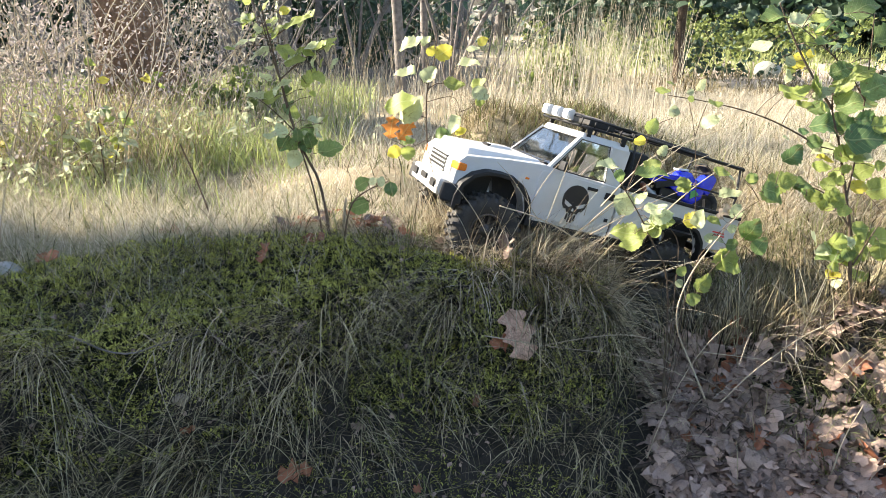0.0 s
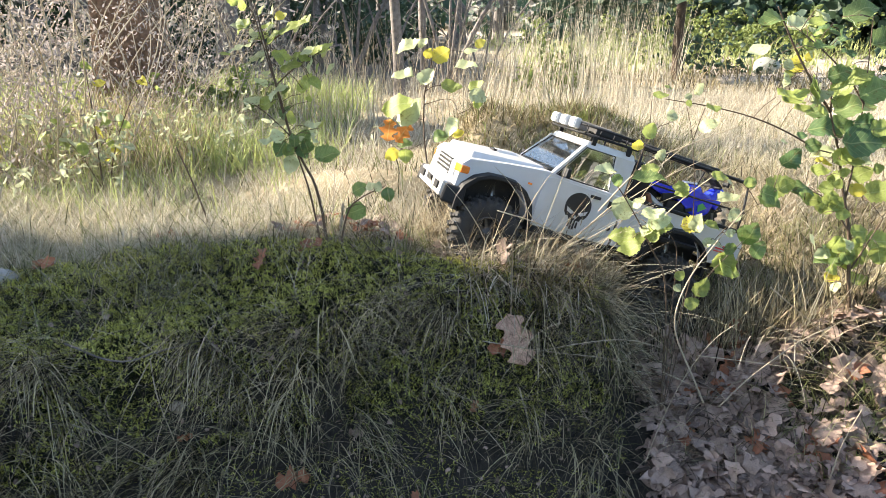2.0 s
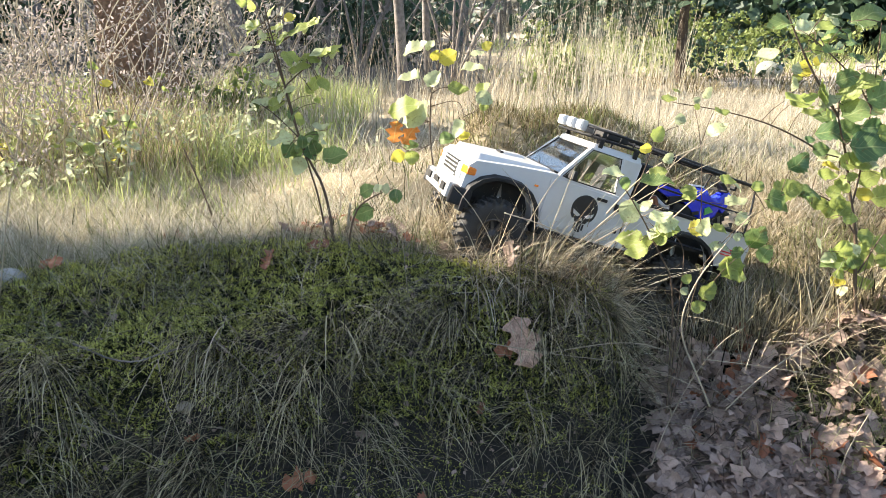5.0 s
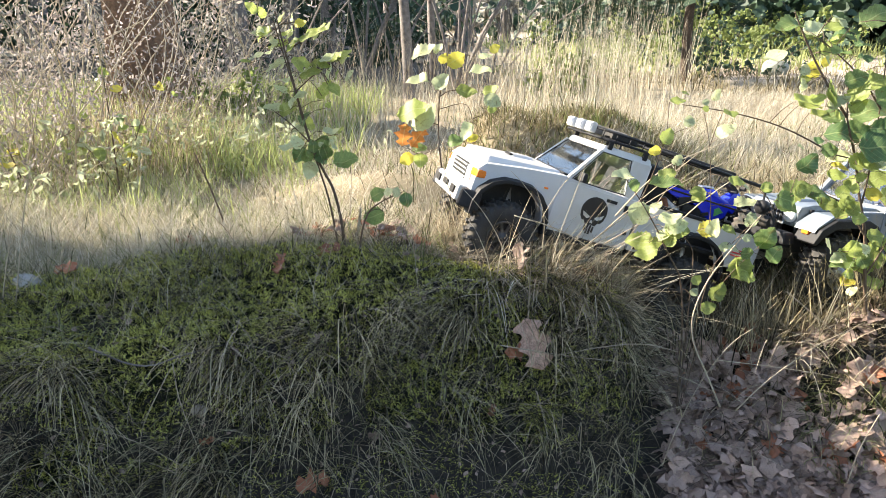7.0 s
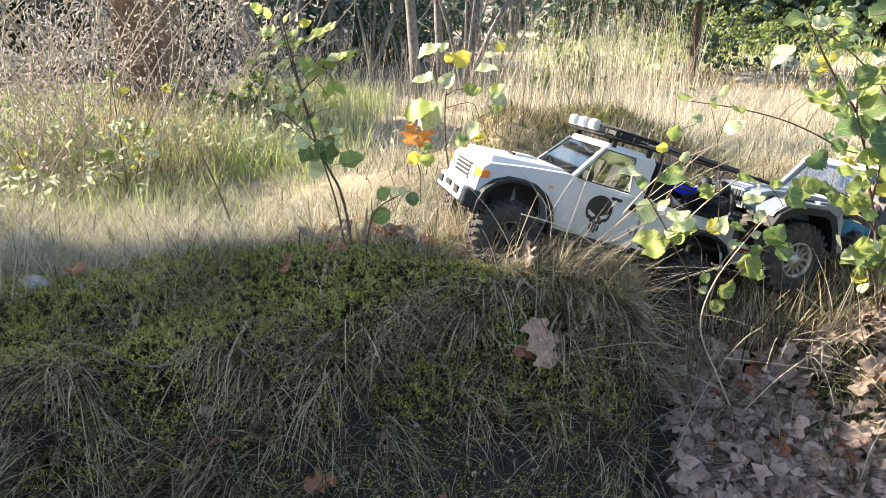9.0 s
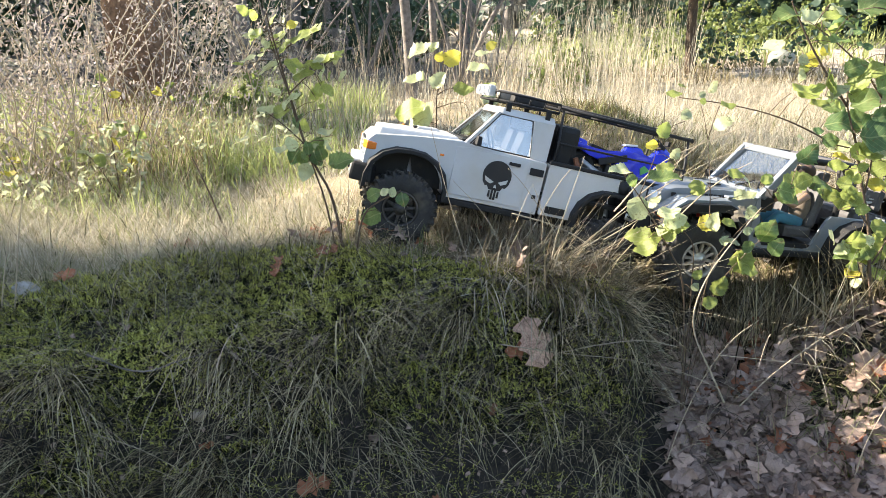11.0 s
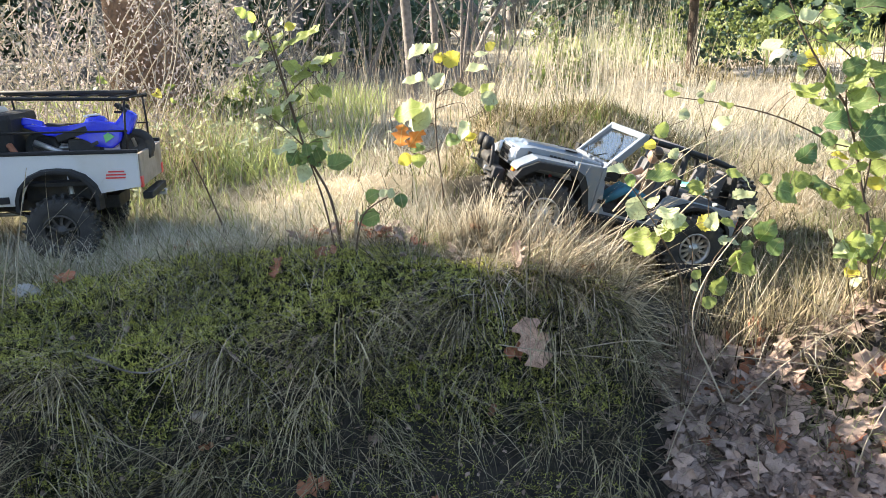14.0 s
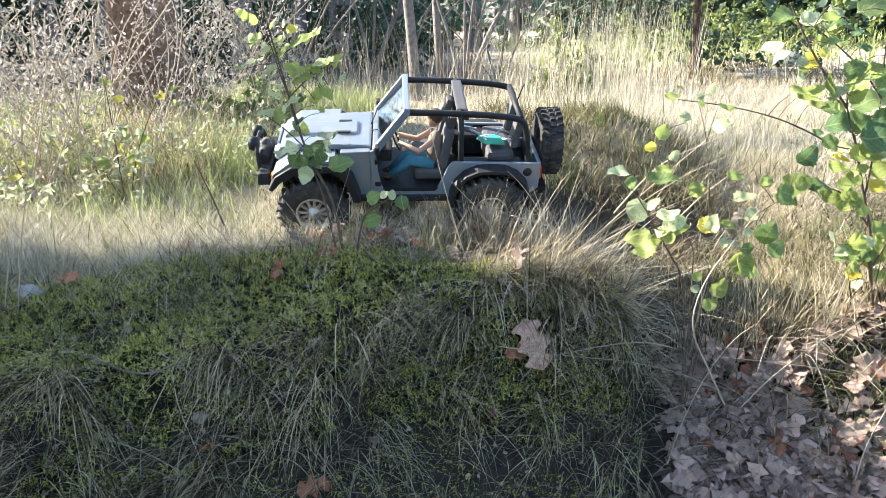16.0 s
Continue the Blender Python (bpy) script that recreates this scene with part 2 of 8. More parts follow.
# ---- building helpers ----
def mesh_object(name, verts, sizes, index, mats, parent=None, smooth=False, mat_index=None):
    """One mesh from arrays: vertices, the sizes of the faces, their vertex numbers."""
    me = bpy.data.meshes.new(name)
    verts, sizes, index = np.asarray(verts, np.float32), np.asarray(sizes, np.int32), np.asarray(index, np.int32)
    me.vertices.add(len(verts))
    me.vertices.foreach_set("co", verts.ravel())
    me.loops.add(len(index))
    me.loops.foreach_set("vertex_index", index)
    me.polygons.add(len(sizes))
    me.polygons.foreach_set("loop_start", np.concatenate([[0], np.cumsum(sizes)[:-1]]).astype(np.int32))
    if smooth:
        me.polygons.foreach_set("use_smooth", np.ones(len(sizes), bool))
    for m in (mats if isinstance(mats, (list, tuple)) else [mats]):
        me.materials.append(m)
    if mat_index is not None:
        me.polygons.foreach_set("material_index", np.asarray(mat_index, np.int32))
    me.update(calc_edges=True)
    me.validate()
    ob = new(name, me)
    if parent:
        ob.parent = parent
    return ob


def part(name, bm, mat, parent, label="", bevel=0.0, smooth=False, segments=2):
    """Links a bmesh as one mesh object under a thing or under a part."""
    if bevel:
        bmesh.ops.bevel(bm, geom=list(bm.edges), offset=bevel, segments=segments, affect="EDGES", clamp_overlap=True, profile=0.6)
    bmesh.ops.recalc_face_normals(bm, faces=bm.faces)
    me = bpy.data.meshes.new(name)
    bm.to_mesh(me)
    bm.free()
    for m in (mat if isinstance(mat, (list, tuple)) else [mat]):
        me.materials.append(m)
    if smooth:
        me.polygons.foreach_set("use_smooth", [True] * len(me.polygons))
    ob = new(name, me)
    if parent:
        ob.parent = parent
    if label:
        ob["label"] = label
    return ob


def box(bm, c, s, turn=None, taper=None):
    """A box round c of size s, turned by Euler degrees; taper narrows its top in x and y."""
    m = Matrix.Translation(c)
    if turn:
        m = m @ pose(0, 0, 0, *turn)
    out = bmesh.ops.create_cube(bm, size=1.0)["verts"]
    for v in out:
        k = taper if taper and v.co.z > 0 else (1, 1)
        v.co = m @ Vector((v.co.x * s[0] * k[0], v.co.y * s[1] * k[1], v.co.z * s[2]))
    return bm


def new_box(c, s, turn=None, taper=None):
    return box(bmesh.new(), c, s, turn, taper)


def prism(bm, pts, y0, y1):
    """A side profile of (x, z) points, carried across from y0 to y1."""
    a = [bm.verts.new((x, y0, z)) for x, z in pts]
    b = [bm.verts.new((x, y1, z)) for x, z in pts]
    bm.faces.new(a)
    bm.faces.new(b[::-1])
    for i in range(len(pts)):
        j = (i + 1) % len(pts)
        bm.faces.new((a[j], a[i], b[i], b[j]))
    return bm


def tube(bm, pts, radii, n=8, mat=0):
    """A round rod along a line of points."""
    pts = [Vector(p) for p in pts]
    radii = radii if isinstance(radii, (list, tuple)) else [radii] * len(pts)
    rings = []
    side = None
    for i, p in enumerate(pts):
        d = (pts[min(i + 1, len(pts) - 1)] - pts[max(i - 1, 0)]).normalized()
        if side is None:
            side = d.orthogonal().normalized()
        side = (side - d * side.dot(d)).normalized()
        up = d.cross(side)
        rings.append([bm.verts.new(p + (side * math.cos(a) + up * math.sin(a)) * radii[i])
                      for a in (2 * math.pi * k / n for k in range(n))])
    for r, s in zip(rings, rings[1:]):
        for k in range(n):
            f = bm.faces.new((r[k], r[(k + 1) % n], s[(k + 1) % n], s[k]))
            f.material_index = mat
            f.smooth = True
    for r in (rings[0][::-1], rings[-1]):
        bm.faces.new(r).material_index = mat
    return bm


def lathe(bm, profile, n=32):
    """A profile of (radius, y) points turned round the y axis."""
    rings = [[bm.verts.new((r * math.cos(2 * math.pi * k / n), y, r * math.sin(2 * math.pi * k / n))) for k in range(n)] for r, y in profile]
    for a, b in zip(rings, rings[1:]):
        for k in range(n):
            bm.faces.new((a[k], a[(k + 1) % n], b[(k + 1) % n], b[k])).smooth = True
    return bm


def rounded(pts, rounds=2):
    """A line of points with its corners cut round."""
    pts = [Vector(p) for p in pts]
    for _ in range(rounds):
        out = [pts[0]]
        for a, b in zip(pts, pts[1:]):
            out += [a.lerp(b, 0.25), a.lerp(b, 0.75)]
        pts = out + [pts[-1]]
    return pts


def arch(cx, cz, r, a0, a1, n):
    return [(cx + r * math.cos(radians(a0 + (a1 - a0) * k / n)), cz + r * math.sin(radians(a0 + (a1 - a0) * k / n))) for k in range(n + 1)]


rng = np.random.RandomState(11)


# ---- the lie of the land ----
def step(a, b, v):
    t = np.clip((v - a) / (b - a), 0, 1)
    return t * t * (3 - 2 * t)


LATTICE = np.random.RandomState(5).rand(256, 256)


def value_noise(x, y, cell):
    """Smooth noise from 0 to 1 with bumps of about that many metres."""
    u, v = np.asarray(x) / cell, np.asarray(y) / cell
    i, j = np.floor(u).astype(int), np.floor(v).astype(int)
    a, b = u - i, v - j
    a, b = a * a * (3 - 2 * a), b * b * (3 - 2 * b)
    g = lambda p, q: LATTICE[p % 256, q % 256]
    return (g(i, j) * (1 - a) + g(i + 1, j) * a) * (1 - b) + (g(i, j + 1) * (1 - a) + g(i + 1, j + 1) * a) * b


def bank_edge(x):
    return np.interp(x, [-1.6, -0.9, -0.44, -0.05, 0.22, 0.34], [0.73, 0.76, 0.80, 0.90, 0.95, 0.99]) + 0.03 * (value_noise(x, x * 0 + 3, 0.11) - 0.5)


def height(x, y):
    """The ground: a mossy bank, the track along its top, the hollow to its right and the hump behind."""
    x, y = np.asarray(x, float), np.asarray(y, float)
    lane = np.interp(x, [-1.3, -0.9, -0.7, -0.4, -0.25, -0.13, -0.05, 0.08, 0.2, 0.3, 0.4, 0.65, 0.9],
                     [0.03, 0.05, 0.05, 0.052, 0.062, 0.09, 0.08, 0.045, 0.022, -0.02, -0.056, -0.052, -0.02])
    lane = lane + 0.045 * step(1.26, 1.42, y) * step(-0.35, -0.15, x) * (1 - step(0.02, 0.2, x))
    meadow = 0.075 + 0.03 * (value_noise(x, y, 0.8) - 0.5) + 0.02 * step(0.0, 1.0, -x)
    top = lane + (meadow - lane) * step(1.32, 1.7, y)
    d = y - bank_edge(x)
    ends = 1 - step(2.2, 5.0, np.abs(x))
    lip = 0.05 * (1 - step(0.0, 0.13, d)) * ends
    left = top - lip - 0.235 * (1 - step(-0.115, 0.012, d)) * ends
    dip = np.interp(y, [0.3, 0.8, 0.9, 0.95, 1.0, 1.06, 1.15, 1.3, 1.45, 1.8], [-0.27, -0.255, -0.205, -0.165, -0.125, -0.08, -0.056, -0.056, 0.0, 0.06])
    dip = dip + 0.055 * step(0.56, 0.75, x) * step(0.7, 1.0, y)
    dip = dip + 0.085 * step(0.38, 0.66, x) * step(0.6, 0.8, y) * (1 - step(0.98, 1.08, y))
    far_right = dip + (meadow - dip) * step(1.5, 1.9, y)
    w = step(0.27, 0.35, x + 0.03 * (value_noise(x, y, 0.07) - 0.5)) * (1 - step(1.04, 1.08, y)) + step(0.42, 0.46, x) * step(1.04, 1.08, y)
    z = left * (1 - w) + far_right * w
    hump = (0.055 * step(1.37, 1.41, y + 0.05 * (value_noise(x, y, 0.1) - 0.5)) + 0.080 * step(1.39, 1.62, y)) * (1 - step(1.68, 1.98, y)) * step(0.0, 0.14, x) * (1 - step(0.42, 0.74, x))
    z = z + hump
    crest = np.interp(x, [-0.60, -0.35, -0.22, -0.05, 0.10, 0.24, 0.28, 0.32], [0.05, 0.075, 0.092, 0.088, 0.050, 0.042, 0.0, -0.3])
    z = z + np.maximum(0, crest - z) * np.exp(-((y - 0.985) / 0.045) ** 2) * step(-0.7, -0.5, x)
    z = z + 0.030 * step(0.02, 0.08, x) * (1 - step(0.22, 0.30, x)) * np.exp(-((y - 1.125) / 0.022) ** 2)
    fore = step(0.25, 0.6, y)
    z = z * fore - 0.225 * (1 - fore)
    near = (1 - step(2.5, 6, np.abs(y))) * (1 - step(1.5, 4, np.abs(x)))
    z = z + near * (0.018 * (value_noise(x, y, 0.13) - 0.5) + 0.010 * (value_noise(x, y, 0.05) - 0.5))
    return z


def spread(a, b, step_size, far, growth=1.22):
    """Even steps from a to b, then ever wider ones out to far."""
    core = list(np.arange(a, b + 1e-6, step_size))
    d, lo, hi = step_size, [a], [b]
    while hi[-1] < far:
        d *= growth
        hi.append(hi[-1] + d)
        lo.append(lo[-1] - d)
    return np.array(lo[:0:-1] + core + hi[1:])


def build_ground():
    xs, ys = spread(-1.25, 1.15, 0.014, 150), spread(0.55, 2.1, 0.014, 150)
    gx, gy = np.meshgrid(xs, ys)
    gz = height(gx, gy)
    nx, ny = len(xs), len(ys)
    k = np.arange(nx * ny).reshape(ny, nx)
    quads = np.stack([k[:-1, :-1], k[:-1, 1:], k[1:, 1:], k[1:, :-1]], -1).reshape(-1, 4)
    ob = mesh_object("ground", np.stack([gx, gy, gz], -1).reshape(-1, 3), np.full(len(quads), 4), quads.ravel(), ground_material(), smooth=True)
    x, y = gx.ravel(), gy.ravel()
    straw = step(0.02, 0.2, y - bank_edge(x) - 0.03) * (1 - 0.85 * step(0.0, 0.05, x) * (1 - step(0.55, 0.62, x)) * step(1.08, 1.16, y) * (1 - step(1.44, 1.5, y)))
    straw = straw * (1 - 0.8 * step(0.3, 0.36, x) * (1 - step(1.1, 1.2, y)))
    # soil colour swapped in at the far left to darken the wood's shade
    straw = straw * (1 - 0.8 * step(3.2, 4.0, y) * (1 - step(0.0, 0.6, x)))
    sand = step(3.7, 4.4, y + 1.2 * (value_noise(x, y, 1.1) - 0.5)) * step(0.5, 1.1, x + 0.5 * (value_noise(x, y, 0.7) - 0.5)) * (1 - step(8.0, 9.0, y))
    sand = np.maximum(sand, step(10, 13, y) * (1 - step(16, 19, y)) * step(-0.5, 1.0, x) * (1 - step(4.0, 6.0, x)) * 0.8)
    for key, val in (("straw", straw), ("sand", sand)):
        ob.data.attributes.new(key, "FLOAT", "POINT").data.foreach_set("value", val.astype(np.float32))
    return tagged(ob, "uneven woodland ground of dark soil, thatch and sand", "ground", kind="structure")


build_ground()


# ---- grasses and moss ----
def blades(name, x, y, length, width, azimuth, lean, droop, segs, mat, label, category="grass", lift=0.0, z=None):
    """Many thin curved blades in one mesh. Angles in degrees: lean from upright at the foot, droop added along the blade."""
    n = len(x)
    z = height(x, y) - 0.004 + lift if z is None else z
    p = np.stack([x, y, z], -1)
    az, le, dr = np.radians(azimuth), np.radians(lean), np.radians(droop)
    out = np.stack([np.cos(az), np.sin(az), 0 * az], -1)
    side = np.stack([-np.sin(az), np.cos(az), 0 * az], -1)
    rows = []
    for k in range(segs + 1):
        s = k / segs
        w = (width * (1 - 0.88 * s ** 1.5))[:, None] / 2
        rows += [p - side * w, p + side * w]
        tilt = le + dr * s
        p = p + (out * np.sin(tilt)[:, None] + np.array([0, 0, 1.0]) * np.cos(tilt)[:, None]) * (length / segs)[:, None]
    v = np.stack(rows, 1).reshape(-1, 3)
    base = (np.arange(n) * (segs + 1) * 2)[:, None, None]
    quad = np.array([[2 * k, 2 * k + 1, 2 * k + 3, 2 * k + 2] for k in range(segs)])[None]
    idx = (base + quad).reshape(-1)
    ob = mesh_object(name, v, np.full(n * segs, 4), idx, mat)
    return tagged(ob, label, category, kind="stuff")


def scatter(n, x0, x1, y0, y1, clump=0.0, cell=0.12):
    """Random places in a rectangle, thinned where a noise is low."""
    x, y = rng.uniform(x0, x1, n * 2), rng.uniform(y0, y1, n * 2)
    keep = rng.rand(n * 2) < (1 - clump) * 0.5 + clump * step(0.35, 0.65, value_noise(x, y, cell))
    return x[keep][:n], y[keep][:n]


def u(a, b, n):
    return rng.uniform(a, b, n)


def on_hump(x, y):
    """1 on the hump behind the trench, 0 elsewhere."""
    return step(0.0, 0.10, x) * (1 - step(0.50, 0.66, x)) * step(1.40, 1.46, y) * (1 - step(1.78, 1.95, y))


def right_hollow(x, y):
    """1 in the hollow and the trench, 0 elsewhere."""
    return step(0.27, 0.33, x) * (1 - step(0.62, 0.7, x)) * (1 - step(1.22, 1.3, y))


# moss carpet on the bank top and over its lip
def patch(x, y):
    """Where moss grows: broad cushions with ragged edges."""
    return 0.55 * value_noise(x, y, 0.11) + 0.30 * value_noise(x + 7, y, 0.045) + 0.15 * value_noise(x, y + 5, 0.02)


def moss(name, x, y, z, mat, label, short=0.004, long=0.011):
    """Fine curled sprigs at the given places."""
    k = len(x)
    return blades(name, x, y, u(short, long, k), u(0.0013, 0.0027, k), u(0, 360, k), u(0, 70, k), u(20, 130, k), 4, mat, label, "moss", z=z)


mx = u(-0.90, 0.29, 200000)
my = bank_edge(mx) - 0.060 + u(0, 1, 200000) * (0.19 + 0.05 * value_noise(mx, mx * 0, 0.2))
face = my + 1.3 * height(mx, my)
bare = 0.20 + 0.12 * step(-0.15, -0.4, mx) * step(0.02, 0.1, my - bank_edge(mx)) + 0.22 * step(0.0, -0.05, my - bank_edge(mx)) + 0.10 * step(0.12, 0.26, mx)
keep = (patch(mx, face) > bare) & (my < 1.05)
mx, my, face = mx[keep], my[keep], face[keep]
k = len(mx)
cushion = 0.014 * np.clip((patch(mx, face) - 0.36) / 0.28, 0, 1)
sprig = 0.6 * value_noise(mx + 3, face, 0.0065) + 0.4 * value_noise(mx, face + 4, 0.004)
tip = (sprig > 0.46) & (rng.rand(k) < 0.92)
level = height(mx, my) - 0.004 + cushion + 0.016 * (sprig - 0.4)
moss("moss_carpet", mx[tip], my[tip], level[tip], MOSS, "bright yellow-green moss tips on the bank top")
# the low sprigs get the dark colour that stands for shade in the gaps
moss("old_moss", mx[~tip], my[~tip], level[~tip], MOSSGAP, "moss sprigs coloured dark as shade between the green tips")

# fine moss and herb scraps that cling to the face of the bank
fx = u(-0.9, 0.31, 100000)
fy = bank_edge(fx) - 0.135 + u(0, 1, 100000) * 0.13
face = fy + 1.3 * height(fx, fy)
keep = (patch(fx, face) > 0.47) & (value_noise(fx, face, 0.009) > 0.50)
fx, fy = fx[keep], fy[keep]
moss("bank_face_moss", fx, fy, height(fx, fy) - 0.003, MOSS, "thin dark moss clinging to the shaded bank face", 0.004, 0.010)


def tufted(x0, x1, n, below, above, per, spread_x, spread_y):
    """Places in tufts along the edge of the bank, from so far below it to so far above."""
    tx = u(x0, x1, n)
    ty = bank_edge(tx) - u(above, below, n)
    return np.repeat(tx, per) + rng.normal(0, spread_x, n * per), np.repeat(ty, per) + rng.normal(0, spread_y, n * per)


def bare_soil(x, y):
    """1 where the face of the bank is bare earth, 0 elsewhere."""
    d = y - bank_edge(x)
    low = step(-0.045, -0.075, d)
    return np.clip(low * (step(0.02, 0.08, x) * (1 - step(0.27, 0.30, x)) + np.exp(-((x + 0.185) / 0.045) ** 2) + 0.9 * step(0.58, 0.68, value_noise(x, y + 2 * height(x, y), 0.09))), 0, 1)


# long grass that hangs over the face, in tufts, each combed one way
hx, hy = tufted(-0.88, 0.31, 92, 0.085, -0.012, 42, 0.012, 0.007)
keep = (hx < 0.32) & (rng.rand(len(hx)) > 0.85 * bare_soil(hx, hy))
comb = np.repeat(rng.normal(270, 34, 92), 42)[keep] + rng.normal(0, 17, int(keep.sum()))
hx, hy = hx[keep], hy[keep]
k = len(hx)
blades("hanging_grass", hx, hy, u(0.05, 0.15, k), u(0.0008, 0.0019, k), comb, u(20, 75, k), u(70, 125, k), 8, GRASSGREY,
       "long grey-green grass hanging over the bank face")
hx, hy = tufted(-0.85, 0.29, 34, 0.09, -0.01, 16, 0.010, 0.006)
keep = (hx < 0.31) & (rng.rand(len(hx)) > 0.9 * bare_soil(hx, hy))
comb = np.repeat(rng.normal(270, 40, 34), 16)[keep] + rng.normal(0, 20, int(keep.sum()))
hx, hy = hx[keep], hy[keep]
k = len(hx)
blades("pale_hanging_grass", hx, hy, u(0.07, 0.17, k), u(0.0009, 0.0017, k), comb, u(15, 65, k), u(70, 125, k), 9, SHOULDER,
       "pale long grass blades drooping down the bank face")
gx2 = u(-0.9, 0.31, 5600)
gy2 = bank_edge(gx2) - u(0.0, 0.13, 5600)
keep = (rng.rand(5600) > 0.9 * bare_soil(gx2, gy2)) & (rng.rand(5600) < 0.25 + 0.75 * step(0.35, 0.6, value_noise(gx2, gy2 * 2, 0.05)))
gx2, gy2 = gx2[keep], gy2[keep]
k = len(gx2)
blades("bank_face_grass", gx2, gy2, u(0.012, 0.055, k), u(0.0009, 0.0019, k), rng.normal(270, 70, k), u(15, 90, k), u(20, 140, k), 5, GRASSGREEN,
       "short green grass, coloured darker to deepen the shade on the bank face")
hx, hy = tufted(-0.88, 0.30, 95, 0.12, -0.02, 52, 0.022, 0.010)
keep = rng.rand(len(hx)) > 0.8 * bare_soil(hx, hy)
hx, hy = hx[keep], hy[keep]
k = len(hx)
blades("bank_dead_grass", hx, hy, u(0.015, 0.065, k), u(0.0008, 0.0016, k), u(150, 390, k), u(40, 120, k), u(0, 120, k), 5, HAY,
       "withered brown grass matted into the bank face")

# green-grey grass at the bank's left shoulder
sx, sy = scatter(13000, -1.15, -0.12, 0.86, 1.33, 0.6)
keep = (sy > bank_edge(sx) + 0.03) & (rng.rand(len(sx)) < 1 - 0.7 * step(-0.3, -0.15, sx))
sx, sy = sx[keep], sy[keep]
k = len(sx)
blades("shoulder_grass", sx, sy, u(0.03, 0.085, k), u(0.0010, 0.0020, k), u(0, 360, k), u(20, 85, k), u(10, 90, k), 5, SHOULDER,
       "low green grass on the shaded bank shoulder")
sx, sy = scatter(8000, -1.2, 0.0, 0.92, 1.30, 0.4)
keep = sy > bank_edge(sx) + 0.05
sx, sy = sx[keep], sy[keep]
k = len(sx)
blades("shoulder_hay", sx, sy, u(0.04, 0.115, k), u(0.0006, 0.0012, k), u(0, 360, k), u(25, 90, k), u(0, 90, k), 6, STRAW,
       "thin bleached grass blades on the bank shoulder")

# loose hay lying over the moss
sx = u(-0.85, 0.30, 1700)
sy = bank_edge(sx) + u(-0.10, 0.16, 1700)
k = len(sx)
blades("loose_hay", sx, sy, u(0.03, 0.12, k), u(0.0007, 0.0014, k), u(0, 360, k), u(62, 92, k), u(-10, 45, k), 6, HAY,
       "loose hay strands lying on the moss", lift=0.022)
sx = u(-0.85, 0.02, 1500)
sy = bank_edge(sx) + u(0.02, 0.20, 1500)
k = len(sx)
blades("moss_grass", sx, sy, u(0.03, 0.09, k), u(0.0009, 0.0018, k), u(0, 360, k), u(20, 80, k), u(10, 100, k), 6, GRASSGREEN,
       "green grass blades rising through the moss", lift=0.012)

# tangled straw on the lip where the vehicles climb
def tussocks(name, n, x0, x1, y0, y1, per, lengths, mat, label, toward=290, wide=75, lift=0.0, lean=(15, 88), bend=(10, 100)):
    """Loose clumps of long bent blades, each fanned its own way."""
    tx, ty, way = u(x0, x1, n), u(y0, y1, n), rng.normal(toward, wide, n)
    x, y = np.repeat(tx, per) + rng.normal(0, 0.016, n * per), np.repeat(ty, per) + rng.normal(0, 0.013, n * per)
    k = n * per
    return blades(name, x, y, u(*lengths, k), u(0.0009, 0.0024, k), np.repeat(way, per) + rng.normal(0, 38, k), u(*lean, k), u(*bend, k), 6, mat, label, lift=lift)


tussocks("lip_straw", 20, 0.08, 0.30, 0.97, 1.10, 24, (0.05, 0.15), STRAW, "bleached straw tussocks on the bank lip")
tussocks("lip_hay", 44, 0.08, 0.31, 0.96, 1.10, 26, (0.05, 0.15), HAY, "tangled brown hay on the bank lip")
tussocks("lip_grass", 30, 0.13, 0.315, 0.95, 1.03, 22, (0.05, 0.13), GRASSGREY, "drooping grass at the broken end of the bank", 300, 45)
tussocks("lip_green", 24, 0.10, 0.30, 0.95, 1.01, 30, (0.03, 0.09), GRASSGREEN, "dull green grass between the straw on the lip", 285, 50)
tussocks("ridge_straw", 26, 0.0, 0.22, 1.10, 1.145, 34, (0.055, 0.12), STRAW, "pale straw standing between the wheel tracks", 270, 120, lean=(0, 55), bend=(0, 80))
tussocks("ridge_hay", 34, -0.02, 0.30, 1.10, 1.15, 34, (0.05, 0.11), HAY, "brown hay standing between the wheel tracks", 270, 120, lean=(0, 60), bend=(0, 80))

# short dry meadow round the track
sx, sy = scatter(48000, -1.5, 1.4, 1.06, 2.1, 0.55, 0.14)
lane_w = (1 - 0.35 * (1 - step(0.0, 0.16, np.abs(sy - 1.20))) * (sx < 0.3)) * (1 - 0.9 * step(0.02, 0.1, sx) * (1 - step(0.5, 0.58, sx)) * step(1.12, 1.16, sy) * (1 - step(1.43, 1.5, sy)))
wheel_rut = (sx > -0.16) & (sx < 0.17) & (sy < 1.16)
keep = (rng.rand(len(sx)) > 0.88 * on_hump(sx, sy)) & (rng.rand(len(sx)) < lane_w * np.where(wheel_rut, np.where(sx < 0, 0.4, 0.12), 1)) & (rng.rand(len(sx)) > 0.9 * right_hollow(sx, sy))
sx, sy = sx[keep], sy[keep]
k = len(sx)
blades("meadow_straw", sx, sy, u(0.03, 0.10, k), u(0.0008, 0.0016, k), u(0, 360, k), u(25, 92, k), u(0, 90, k), 5, STRAW,
       "dry bleached meadow grass, short and matted")
sx, sy = scatter(12000, -1.5, 1.4, 1.08, 2.3, 0.5, 0.2)
